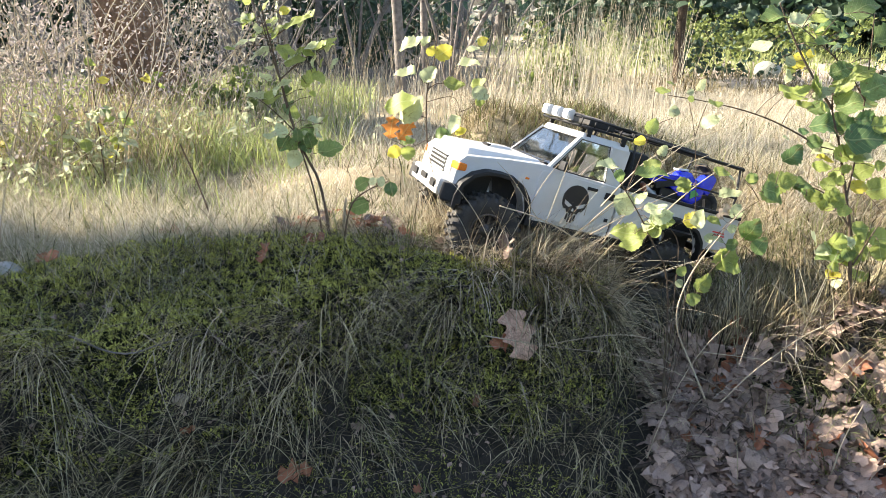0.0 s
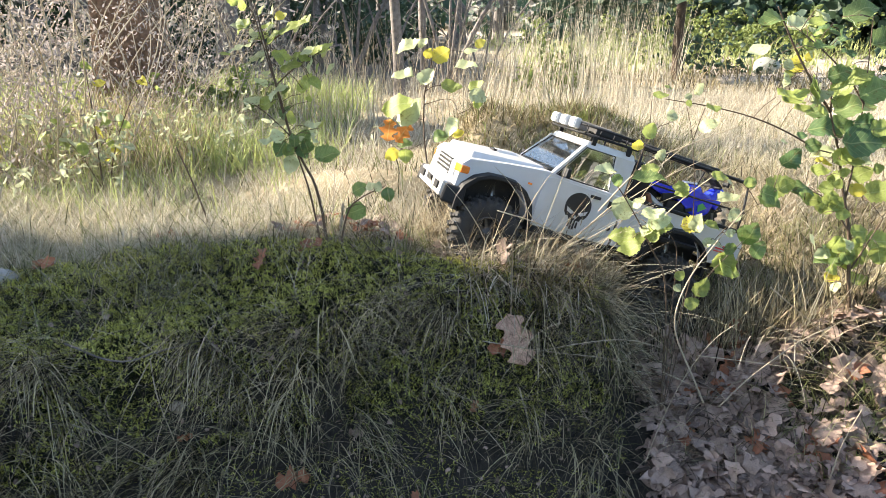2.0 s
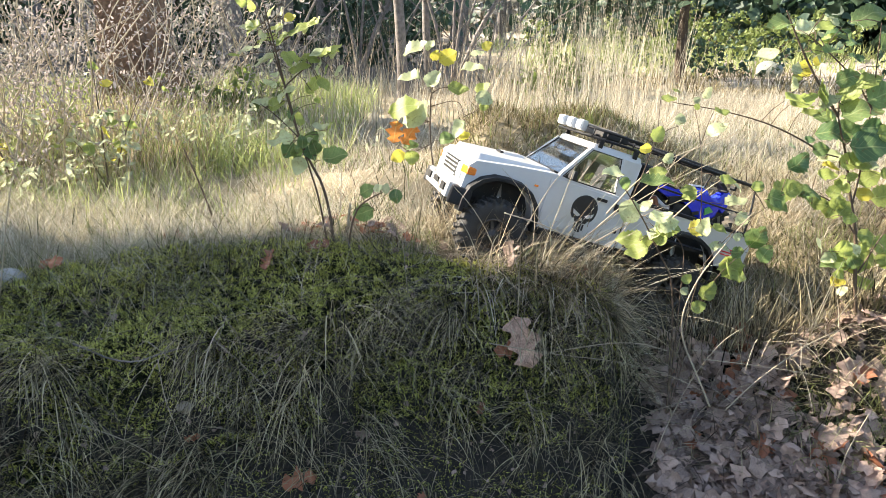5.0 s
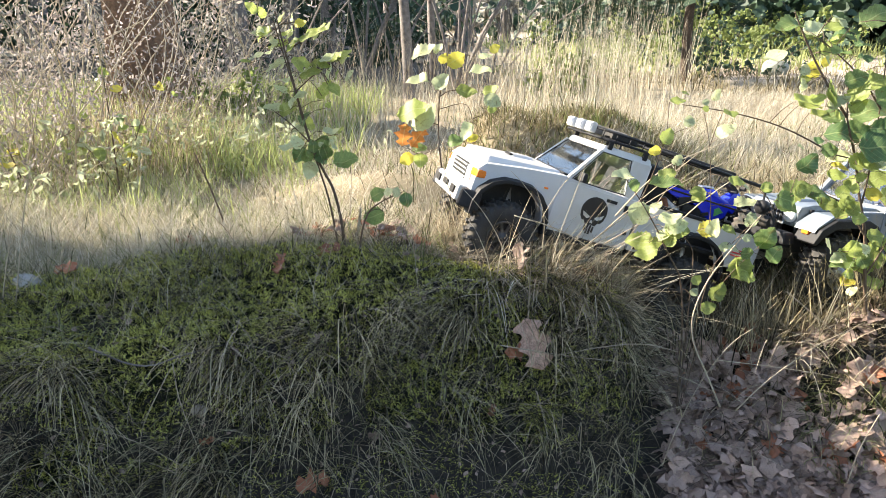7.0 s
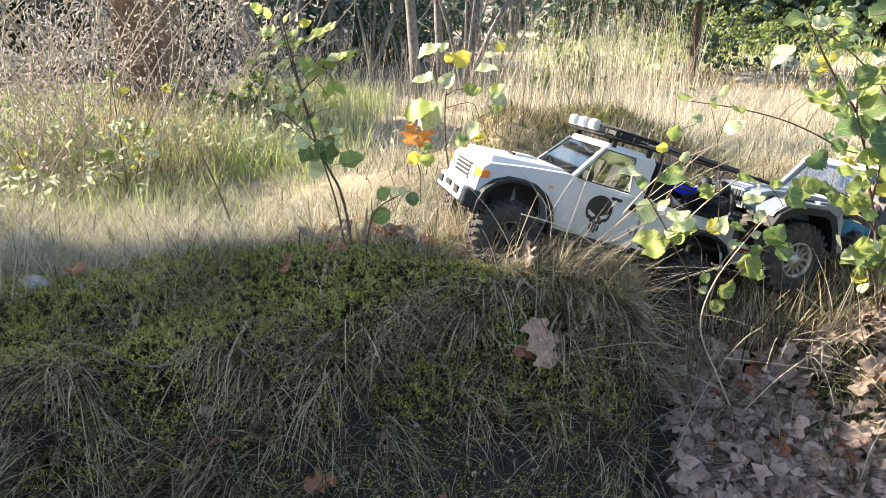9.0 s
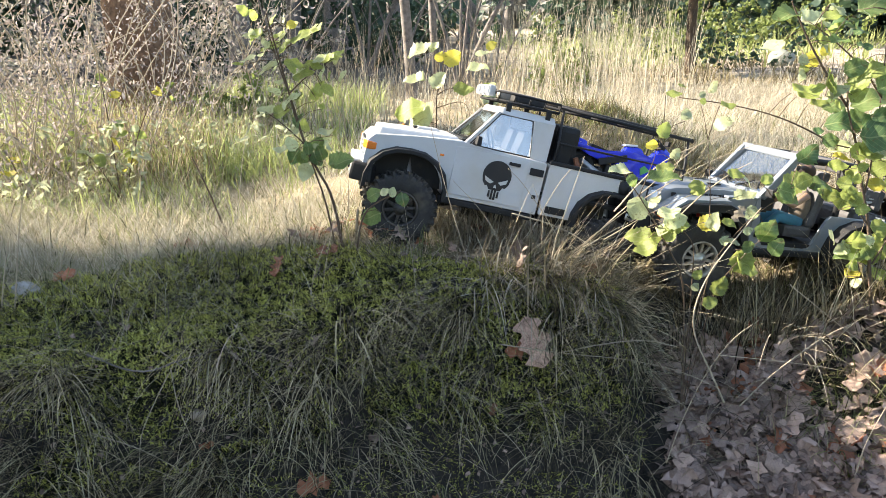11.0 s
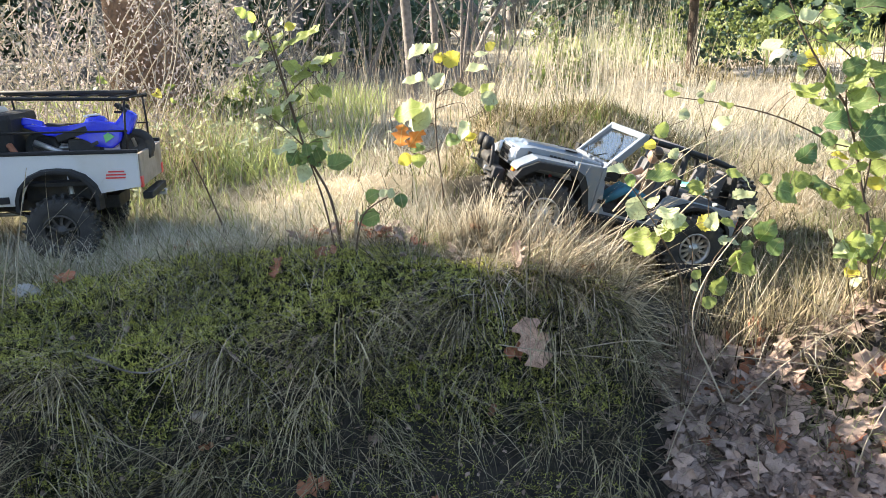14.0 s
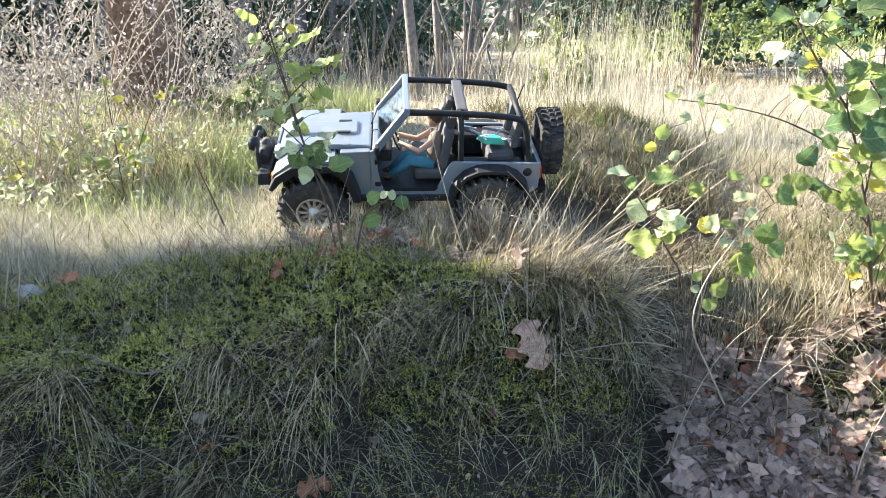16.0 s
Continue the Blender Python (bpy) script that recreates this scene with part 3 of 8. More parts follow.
keep = rng.rand(len(sx)) > 0.5 * (1 - step(-0.3, -0.1, sx)) + 0.8 * on_hump(sx, sy) + 0.95 * right_hollow(sx, sy) + 0.8 * step(0.02, 0.1, sx) * (1 - step(0.5, 0.58, sx)) * (1 - step(1.43, 1.5, sy))
sx, sy = sx[keep], sy[keep]
k = len(sx)
blades("meadow_hay", sx, sy, u(0.03, 0.09, k), u(0.0014, 0.0026, k), u(0, 360, k), u(35, 90, k), u(0, 50, k), 4, HAY,
       "matted brown hay between the grass")
sx, sy = scatter(6000, -1.4, 1.3, 1.08, 2.4, 0.85, 0.22)
keep = rng.rand(len(sx)) > 0.95 * right_hollow(sx, sy) + 0.9 * step(0.02, 0.1, sx) * (1 - step(0.5, 0.58, sx)) * (1 - step(1.43, 1.5, sy))
sx, sy = sx[keep], sy[keep]
k = len(sx)
blades("meadow_green", sx, sy, u(0.03, 0.09, k), u(0.0014, 0.0028, k), u(0, 360, k), u(5, 60, k), u(0, 60, k), 4, GRASSGREEN,
       "scattered green grass in the dry meadow")

sx, sy = scatter(2200, -0.95, -0.18, 1.0, 1.10, 0.5, 0.08)
k = len(sx)
blades("verge_straw", sx, sy, u(0.04, 0.11, k), u(0.0007, 0.0014, k), u(0, 360, k), u(20, 80, k), u(0, 90, k), 6, STRAW,
       "dry grass fringe along the track")
sx, sy = scatter(3200, -1.3, -0.25, 1.25, 1.9, 0.8, 0.2)
k = len(sx)
blades("meadow_fresh", sx, sy, u(0.03, 0.10, k), u(0.0016, 0.0032, k), u(0, 360, k), u(5, 60, k), u(0, 60, k), 4, SPRINGGREEN,
       "yellow-green grass patches in the sunny meadow")

# the hump behind the trench: dry grass with olive moss
sx, sy = scatter(11000, 0.02, 0.62, 1.41, 1.85, 0.4, 0.08)
k = len(sx)
blades("hump_straw", sx[::9], sy[::9], u(0.02, 0.055, len(sx[::9])), u(0.0010, 0.0020, len(sx[::9])), u(0, 360, len(sx[::9])), u(15, 85, len(sx[::9])), u(0, 90, len(sx[::9])), 4, STRAW,
       "pale tangled straw over the hump")
blades("hump_grass", sx, sy, u(0.015, 0.05, k), u(0.0014, 0.0028, k), u(0, 360, k), u(5, 80, k), u(0, 80, k), 4, HUMPGRASS,
       "dry olive-brown grass on the hump behind the trench")
sx, sy = scatter(7000, 0.05, 0.58, 1.42, 1.80, 0.9, 0.09)
k = len(sx)
blades("hump_moss", sx, sy, u(0.008, 0.025, k), u(0.0016, 0.0030, k), u(0, 360, k), u(5, 70, k), u(0, 60, k), 3, BUSHLEAF,
       "olive green moss patches on the hump", "moss")

# tall straw behind
sx, sy = scatter(30000, 0.35, 2.6, 1.7, 3.4, 0.5, 0.22)
k = len(sx)
blades("tall_straw", sx, sy, u(0.035, 0.12, k) * (1.15 - 0.45 * step(2.0, 3.4, sy)), u(0.0010, 0.0022, k), u(0, 360, k), u(5, 75, k), u(0, 100, k), 5, STRAW,
       "tall bleached straw standing in the meadow")
sx, sy = scatter(5200, 0.55, 1.7, 1.30, 2.3, 0.8, 0.16)
k = len(sx)
blades("right_meadow_green", sx, sy, u(0.03, 0.085, k), u(0.0012, 0.0024, k), u(0, 360, k), u(5, 75, k), u(0, 80, k), 4, SHOULDER,
       "grey-green grass among the straw behind the young trees")
sx, sy = scatter(5200, 0.55, 4.2, 3.3, 5.2, 0.7, 0.35)
k = len(sx)
blades("clearing_herbs", sx, sy, u(0.03, 0.11, k), u(0.003, 0.007, k), u(0, 360, k), u(0, 70, k), u(0, 70, k), 4, HUMPGRASS,
       "withered herbs dotted over the sandy clearing")
sx, sy = scatter(650, 0.28, 0.92, 2.5, 3.5, 0.8, 0.25)
k = len(sx)
blades("feather_grass", sx, sy, u(0.25, 0.50, k), u(0.0011, 0.0022, k), u(0, 360, k), u(0, 14, k), u(0, 30, k), 5, STRAW,
       "feathery tall dry grass stalks")
sx, sy = scatter(520, -0.5, 0.5, 2.0, 3.4, 0.7, 0.25)
k = len(sx)
blades("stalk_grass", sx, sy, u(0.20, 0.42, k), u(0.0014, 0.0026, k), u(0, 360, k), u(0, 25, k), u(0, 35, k), 5, STALK,
       "thin bare grass stalks before the wood")
sx, sy = scatter(5200, -1.4, 0.45, 1.7, 3.6, 0.6, 0.25)
k = len(sx)
blades("left_straw", sx, sy, u(0.04, 0.13, k), u(0.0018, 0.0034, k), u(0, 360, k), u(0, 50, k), u(0, 60, k), 4, STRAW,
       "tawny standing grass under the trees")
sx, sy = scatter(1500, -0.92, -0.50, 1.5, 2.2, 0.6, 0.2)
k = len(sx)
blades("russet_grass", sx, sy, u(0.06, 0.15, k), u(0.0016, 0.0030, k), u(0, 360, k), u(0, 35, k), u(0, 55, k), 4, STRAWRED,
       "russet dead grass at the foot of the pine")
sx, sy = scatter(7500, -1.6, -0.2, 1.55, 3.0, 0.8, 0.3)
k = len(sx)
blades("fresh_grass", sx, sy, u(0.05, 0.15, k), u(0.0022, 0.0046, k), u(0, 360, k), u(0, 45, k), u(0, 55, k), 4, SPRINGGREEN,
       "fresh yellow-green grass lit from behind")
sx, sy = scatter(3000, 0.6, 5.5, 4.6, 9.5, 0.95, 0.7)
k = len(sx)
blades("far_green", sx, sy, u(0.06, 0.22, k), u(0.008, 0.018, k), u(0, 360, k), u(0, 60, k), u(0, 60, k), 3, SPRINGGREEN,
       "sunlit green herbs in the far clearing")
sx, sy = scatter(6500, -4.0, 5.0, 3.5, 7.0, 0.7, 0.6)
# far left straw thinned as well, so the wood's shade looks darker
keep = rng.rand(len(sx)) > step(0.5, 1.0, sx) * step(3.5, 3.9, sy) * 0.80 + 0.7 * step(3.4, 3.9, sy) * (1 - step(0.0, 0.4, sx))
sx, sy = sx[keep], sy[keep]
k = len(sx)
blades("far_straw", sx, sy, u(0.04, 0.12, k), u(0.003, 0.006, k), u(0, 360, k), u(0, 50, k), u(0, 55, k), 3, STRAW,
       "dry grass of the far meadow")

# the right side: short grass round the young trees, mossy tuft at the hollow's rim
sx, sy = scatter(4600, 0.50, 1.15, 0.82, 1.35, 0.5, 0.12)
keep = rng.rand(len(sx)) < step(0.5, 0.66, sx + 0.4 * (sy - 0.9))
sx, sy = sx[keep], sy[keep]
k = len(sx)
blades("rim_grass", sx, sy, u(0.02, 0.06, k), u(0.0013, 0.0024, k), u(0, 360, k), u(5, 75, k), u(0, 80, k), 4, GRASSGREEN,
       "olive grass at the rim of the hollow")
sx, sy = scatter(3000, 0.36, 1.1, 1.10, 1.5, 0.4, 0.12)
k = len(sx)
blades("hollow_hay", sx, sy, u(0.03, 0.08, k), u(0.0013, 0.0024, k), u(0, 360, k), u(40, 90, k), u(0, 50, k), 4, HAY,
       "flattened hay on the track out of the hollow")
sx, sy = scatter(1300, 0.37, 0.80, 0.88, 1.10, 0.5, 0.09)
keep = (sy < 0.99) | (sx > 0.48)
sx, sy = sx[keep], sy[keep]
k = len(sx)
blades("hollow_grass", sx, sy, u(0.04, 0.12, k), u(0.0010, 0.0019, k), u(130, 410, k), u(15, 80, k), u(20, 90, k), 6, GRASSGREY,
       "long thin grass over the shaded hollow")
sx, sy = scatter(4200, 0.32, 1.0, 1.09, 1.55, 0.6, 0.11)
k = len(sx)
blades("track_grass", sx, sy, u(0.02, 0.075, k), u(0.0012, 0.0024, k), u(0, 360, k), u(5, 80, k), u(0, 80, k), 4, HUMPGRASS,
       "olive and brown grass flattened on the track")
tussocks("track_straw", 10, 0.46, 0.85, 1.00, 1.06, 22, (0.07, 0.18), STRAW, "pale straw fans beside the track in the hollow", 60, 90, lean=(10, 75), bend=(0, 70))
tussocks("track_hay", 22, 0.42, 0.85, 0.98, 1.09, 26, (0.04, 0.11), HAY, "brown hay beside the track in the hollow", 60, 90, lean=(10, 80), bend=(0, 80))
tussocks("trench_grass", 30, 0.36, 0.70, 1.00, 1.05, 24, (0.07, 0.17), GRASSGREY, "dim grey-green grass standing along the trench", 270, 120, lean=(0, 50), bend=(0, 90))
tussocks("trench_hay", 14, 0.36, 0.62, 1.01, 1.06, 22, (0.04, 0.10), HAY, "dull hay standing along the trench", 270, 120, lean=(0, 60), bend=(0, 90))
tussocks("rim_green", 20, 0.56, 0.80, 0.80, 0.95, 40, (0.03, 0.08), GRASSGREEN, "olive green grass tufts at the hollow's rim", 200, 90)
sx, sy = scatter(420, 0.53, 0.66, 0.80, 0.90, 0.6, 0.04)
k = len(sx)
blades("lime_tuft", sx, sy, u(0.02, 0.05, k), u(0.0012, 0.0024, k), u(0, 360, k), u(5, 70, k), u(0, 70, k), 4, SPRINGGREEN,
       "lime green grass tuft beside the leaf litter")
sx, sy = scatter(800, -0.32, -0.02, 1.01, 1.09, 0.5, 0.06)
k = len(sx)
blades("crest_straw", sx, sy, u(0.025, 0.065, k), u(0.0012, 0.0022, k), u(0, 360, k), u(15, 85, k), u(0, 70, k), 4, HAY,
       "bleached grass tufts along the crest of the bank")

# ---- leaves ----
def leaf_outline(kind, n, seed):
    r = np.random.RandomState(seed)
    pts = []
    for k in range(n + 1):
        s = k / n
        if kind == "ovate":
            w = 1.0 * s ** 0.5 * (1 - s) ** 0.85 * (1 + 0.07 * (-1) ** k) * (1 + 0.16 * (r.rand() - 0.5))
        elif kind == "willow":
            w = 0.17 * math.sin(math.pi * s ** 0.8) ** 0.8
        else:
            lobes = (0.15, 0.48, 0.82)
            w = 0.115 + sum(a * math.exp(-((s - c) / b) ** 2) for a, b, c in ((0.15, 0.085, lobes[0]), (0.24, 0.115, lobes[1]), (0.16, 0.095, lobes[2])))
            w *= (1 + 0.25 * (r.rand() - 0.5)) * min(1, s * 12 + 0.1) * min(1, (1 - s) * 8 + 0.02)
        pts.append((s, w))
    return pts


def leaf_arrays(kind, seed, curl=0.25, n=9):
    """A leaf one unit long along x, folded along its rib and curled: vertices and faces."""
    r = np.random.RandomState(seed)
    pts = leaf_outline(kind, n, seed)
    v, f = [], []
    c1, c2, fold = r.uniform(-curl, curl), r.uniform(-curl, curl), r.uniform(0.02, 0.25)
    for s, w in pts:
        lift = c1 * (s - 0.5) ** 2 * 2 + 0.05 * math.sin(9 * s + seed)
        for e in (-1, -0.5, 0, 0.5, 1):
            skew = 0.10 * abs(e) * w if kind != "ovate" else 0.06 * abs(e)
            v.append((s + skew, e * w * r.uniform(0.93, 1.05), lift + fold * abs(e) * w + c2 * (e * w) ** 2 * 3 + r.uniform(-0.012, 0.012) + (0.06 * r.uniform(-1, 1) * abs(e) if kind == "lobed" else 0)))
    for k in range(n):
        for e in range(4):
            a = k * 5 + e
            f.append((a, a + 1, a + 6, a + 5))
    return np.array(v), np.array(f)


def leaf_mesh(name, kind, seed, mat, curl=0.25):
    v, f = leaf_arrays(kind, seed, curl, 14)
    me = bpy.data.meshes.new(name)
    me.from_pydata([tuple(p) for p in v], [], [tuple(int(i) for i in q) for q in f])
    me.polygons.foreach_set("use_smooth", [True] * len(me.polygons))
    me.materials.append(mat)
    return me


def many_leaves(name, pos, size, turn, kind, seeds, mat, parent=None, curl=0.3):
    """A lot of small leaves in one mesh. turn: Euler angles in radians, a row a leaf."""
    shapes = [leaf_arrays(kind, s, curl, 11 if kind == "lobed" else 5) for s in seeds]
    vs, fs, base = [], [], 0
    for i in range(len(pos)):
        v, f = shapes[i % len(shapes)]
        m = np.array(Euler(turn[i]).to_matrix())
        vs.append(v @ m.T * size[i] + pos[i])
        fs.append(f + base)
        base += len(v)
    v, f = np.concatenate(vs), np.concatenate(fs)
    return mesh_object(name, v, np.full(len(f), 4), f.ravel(), mat, parent, smooth=True)


LIVE = [[leaf_mesh("leaf_blade", "lobed" if c in (4, 6) else "ovate", 20 + 5 * c + s, LEAFMATS[c]) for s in range(4)] for c in range(7)]


def sapling(label, stems, leaf_rows, category="sapling", radius=0.0022, mat=None, more=0.75, size=0.92, tones=(0, 1, 1, 3)):
    """A young plant: stems as rods, each leaf a part of its own with a short stalk."""
    foot = Vector(stems[0][0])
    foot.z = float(height(foot.x, foot.y)) - 0.004
    root = new("sapling", None)
    root.location = foot
    for i, pts in enumerate(stems):
        line = [Vector(p) - foot for p in pts]
        if i == 0 or (Vector(pts[0]) - Vector(stems[0][0])).length < 0.03:
            line[0] = Vector((line[0].x, line[0].y, 0.0))
        line = rounded(line, 2)
        bm = bmesh.new()
        thin = radius * (1.0, 0.7, 0.55, 0.35)[min(i, 3)]
        tube(bm, line, [thin * (1 - 0.7 * k / len(line)) for k in range(len(line))], 6)
        part("stem", bm, mat or TWIG, root)
    joints = [Vector(p) for pts in stems for p in rounded(pts, 2)]
    for rows in leaf_rows:
        extra = [(x + rng.normal(0, 0.022), y + rng.normal(0, 0.012), z + rng.normal(0, 0.022), s * rng.uniform(0.5, 0.8), rng.choice(tones + (c,)) if c not in (2, 4, 6) else 1)
                 for x, y, z, s, c in rows for _ in range(int(more + rng.rand()))]
        for x, y, z, s, c in rows + extra:
            at = Vector((x, y, z))
            near = min(joints, key=lambda q: (q - at).length)
            away = at - near
            az = math.atan2(away.y, away.x) + rng.uniform(-0.5, 0.5)
            if away.length < 0.004:
                az = rng.uniform(0, 6.28)
            ob = new("leaf", LIVE[c][rng.randint(4)])
            ob.parent = root
            nrm = (Vector((0, -0.55, 0.65)) + Vector(rng.normal(0, 0.33, 3))).normalized()
            along = Vector((math.cos(az), math.sin(az) * 0.5, rng.uniform(-0.7, 0.15)))
            along = (along - nrm * along.dot(nrm)).normalized()
            m = Matrix((along, nrm.cross(along), nrm)).transposed().to_4x4()
            m = Matrix.Translation(at - foot) @ m @ Matrix.Diagonal((s * size, s * size * rng.uniform(0.72, 1.0), s * size, 1)) @ Matrix.Translation((-0.5, 0, 0))
            ob.matrix_basis = m
            bm = bmesh.new()
            end = m @ Vector((0, 0, 0))
            if (near - foot - end).length > 0.002:
                tube(bm, [near - foot, (near - foot).lerp(end, 0.5) + Vector((0, 0, 0.002)), end], 0.0006, 4)
                part("leaf_stalk", bm, TWIG, root)
            else:
                bm.free()
    return tagged(root, label, category, "saplings")


def young_plant(label, stems, radius):
    """The root and stems of a young plant; its leaves follow with leaf_cluster()."""
    foot = Vector(stems[0][0])
    foot.z = float(height(foot.x, foot.y)) - 0.004
    root = new("sapling", None)
    root.location = foot
    joints = []
    for i, pts in enumerate(stems):
        line = [Vector(p) - foot for p in pts]
        if i == 0 or (Vector(pts[0]) - Vector(stems[0][0])).length < 0.03:
            line[0].z = 0.0
        line = rounded(line, 2)
        thin = radius * (1.0, 0.7, 0.5, 0.5)[min(i, 3)]
        part("stem", tube(bmesh.new(), line, [thin * (1 - 0.65 * k / len(line)) for k in range(len(line))], 6), TWIG, root)
        joints += line
    return tagged(root, label, "sapling", "saplings"), foot, joints


def leaf_cluster(plant, rows, scale=1.0):
    """Leaves of a young plant: place, length, breadth as seen, slant of the long axis in degrees, and kind."""
    root, foot, joints = plant
    for x, y, z, long, broad, slant, tone in rows:
        at = Vector((x, y, z)) - foot
        long, broad = long * scale, broad * scale
        a = radians(slant)
        along = Vector((math.cos(a), rng.uniform(-0.35, 0.35), math.sin(a))).normalized()
        nrm = Vector((0, -1, 0))
        nrm = (nrm - along * nrm.dot(along)).normalized()
        tip = math.acos(max(0.12, min(1.0, broad / (0.78 * long))))
        turned = [Matrix.Rotation(q * tip, 3, along) @ nrm for q in (-1, 1)]
        nrm = max(turned, key=lambda v: v.z + rng.uniform(-0.3, 0.3))
        m = Matrix((along, nrm.cross(along), nrm)).transposed().to_4x4()
        wide = max(0.6, min(1.25, broad / (0.78 * long) / math.cos(tip)))
        m = Matrix.Translation(at) @ m @ Matrix.Diagonal((long, long * wide, long, 1)) @ Matrix.Translation((-0.5, 0, 0))
        ob = new("leaf", LIVE[tone][rng.randint(4)])
        ob.parent = root
        ob.matrix_basis = m
        foot_end, tip_end = m @ Vector((0, 0, 0)), m @ Vector((1, 0, 0))
        near = min(joints, key=lambda q: (q - foot_end).length)
        if (near - tip_end).length + 0.01 < (near - foot_end).length:
            ob.matrix_basis = m @ Matrix.Translation((0.5, 0, 0)) @ Matrix.Diagonal((-1, 1, 1, 1)) @ Matrix.Translation((-0.5, 0, 0))
            foot_end = tip_end
        if 0.002 < (near - foot_end).length < 0.06:
            part("leaf_stalk", tube(bmesh.new(), [near, near.lerp(foot_end, 0.5) + Vector((0, 0, 0.003)), foot_end], 0.0005, 4), TWIG, root)


SLENDER_PLANT = young_plant("slender sapling with green and yellowing leaves", [
    [(-0.129, 0.985, 0.125), (-0.140, 0.985, 0.179), (-0.161, 0.985, 0.219), (-0.172, 0.985, 0.247), (-0.183, 0.985, 0.284), (-0.192, 0.985, 0.331), (-0.201, 0.985, 0.372), (-0.208, 0.985, 0.405), (-0.212, 0.985, 0.426)],
    [(-0.139, 0.985, 0.117), (-0.150, 0.985, 0.168), (-0.164, 0.985, 0.217), (-0.174, 0.985, 0.252), (-0.186, 0.985, 0.308), (-0.197, 0.985, 0.342), (-0.206, 0.985, 0.380), (-0.215, 0.985, 0.416)],
    [(-0.190, 0.985, 0.322), (-0.162, 0.985, 0.347), (-0.127, 0.985, 0.367)],
    [(-0.201, 0.985, 0.373), (-0.176, 0.985, 0.390), (-0.145, 0.985, 0.405)],
    [(-0.174, 0.985, 0.252), (-0.203, 0.985, 0.282), (-0.225, 0.985, 0.298)],
], 0.0024)
leaf_cluster(SLENDER_PLANT, [(-0.243, 0.990, 0.429, 0.020, 0.010, 140, 1), (-0.226, 0.972, 0.423, 0.016, 0.008, 110, 1), (-0.225, 0.975, 0.400, 0.022, 0.011, 5, 1), (-0.235, 0.989, 0.395, 0.024, 0.007, 170, 3), (-0.205, 0.987, 0.416, 0.018, 0.006, 60, 1), (-0.181, 0.992, 0.410, 0.018, 0.011, 10, 2), (-0.212, 0.998, 0.381, 0.033, 0.008, 10, 1), (-0.188, 0.977, 0.382, 0.028, 0.008, 40, 1), (-0.167, 0.970, 0.394, 0.031, 0.009, 20, 1), (-0.161, 0.998, 0.400, 0.032, 0.008, 25, 1), (-0.144, 0.970, 0.404, 0.020, 0.007, 40, 1), (-0.195, 0.996, 0.396, 0.020, 0.006, 60, 3), (-0.237, 0.973, 0.370, 0.024, 0.006, 200, 3)])
leaf_cluster(SLENDER_PLANT, [(-0.213, 0.994, 0.361, 0.028, 0.007, 20, 3), (-0.221, 0.993, 0.354, 0.024, 0.006, 30, 3), (-0.136, 0.996, 0.365, 0.036, 0.011, 15, 1), (-0.123, 0.987, 0.370, 0.024, 0.008, 35, 1), (-0.156, 0.996, 0.358, 0.032, 0.008, 10, 1), (-0.168, 0.976, 0.346, 0.032, 0.010, 15, 1), (-0.163, 0.990, 0.354, 0.020, 0.007, 70, 1), (-0.148, 0.980, 0.327, 0.024, 0.014, 60, 1), (-0.159, 0.997, 0.318, 0.018, 0.011, 100, 1), (-0.200, 0.993, 0.338, 0.020, 0.006, 200, 3), (-0.210, 0.984, 0.324, 0.020, 0.006, 150, 3), (-0.204, 0.986, 0.297, 0.024, 0.016, 20, 1), (-0.190, 0.971, 0.310, 0.024, 0.008, 60, 3)])
leaf_cluster(SLENDER_PLANT, [(-0.181, 0.971, 0.317, 0.022, 0.007, 20, 3), (-0.222, 0.988, 0.297, 0.029, 0.007, 170, 3), (-0.181, 0.985, 0.285, 0.023, 0.011, 60, 5), (-0.176, 0.996, 0.276, 0.020, 0.011, 100, 1), (-0.189, 0.988, 0.269, 0.024, 0.008, 10, 3), (-0.191, 0.974, 0.254, 0.022, 0.014, 120, 3), (-0.205, 0.981, 0.247, 0.024, 0.007, 190, 3), (-0.191, 0.993, 0.235, 0.026, 0.021, 240, 5), (-0.180, 0.986, 0.234, 0.023, 0.016, 280, 0), (-0.173, 0.970, 0.218, 0.027, 0.021, 250, 3), (-0.158, 0.995, 0.250, 0.026, 0.021, 60, 0), (-0.148, 0.995, 0.255, 0.020, 0.011, 20, 3), (-0.168, 0.973, 0.249, 0.020, 0.013, 100, 0)])
leaf_cluster(SLENDER_PLANT, [(-0.127, 0.986, 0.226, 0.037, 0.021, 10, 0), (-0.159, 0.981, 0.234, 0.023, 0.018, 300, 5), (-0.147, 0.994, 0.267, 0.024, 0.006, 0, 3), (-0.141, 0.979, 0.348, 0.025, 0.006, 78, 3), (-0.230, 0.977, 0.392, 0.015, 0.004, 231, 1), (-0.118, 0.985, 0.344, 0.020, 0.007, 45, 3), (-0.180, 0.999, 0.358, 0.027, 0.008, 317, 1), (-0.175, 0.973, 0.239, 0.012, 0.008, 77, 0), (-0.132, 0.973, 0.345, 0.015, 0.004, 72, 1), (-0.257, 0.989, 0.361, 0.017, 0.003, 169, 1), (-0.162, 0.997, 0.394, 0.011, 0.008, 30, 3), (-0.147, 0.985, 0.304, 0.009, 0.010, 64, 1), (-0.206, 0.983, 0.354, 0.015, 0.003, 226, 3)])
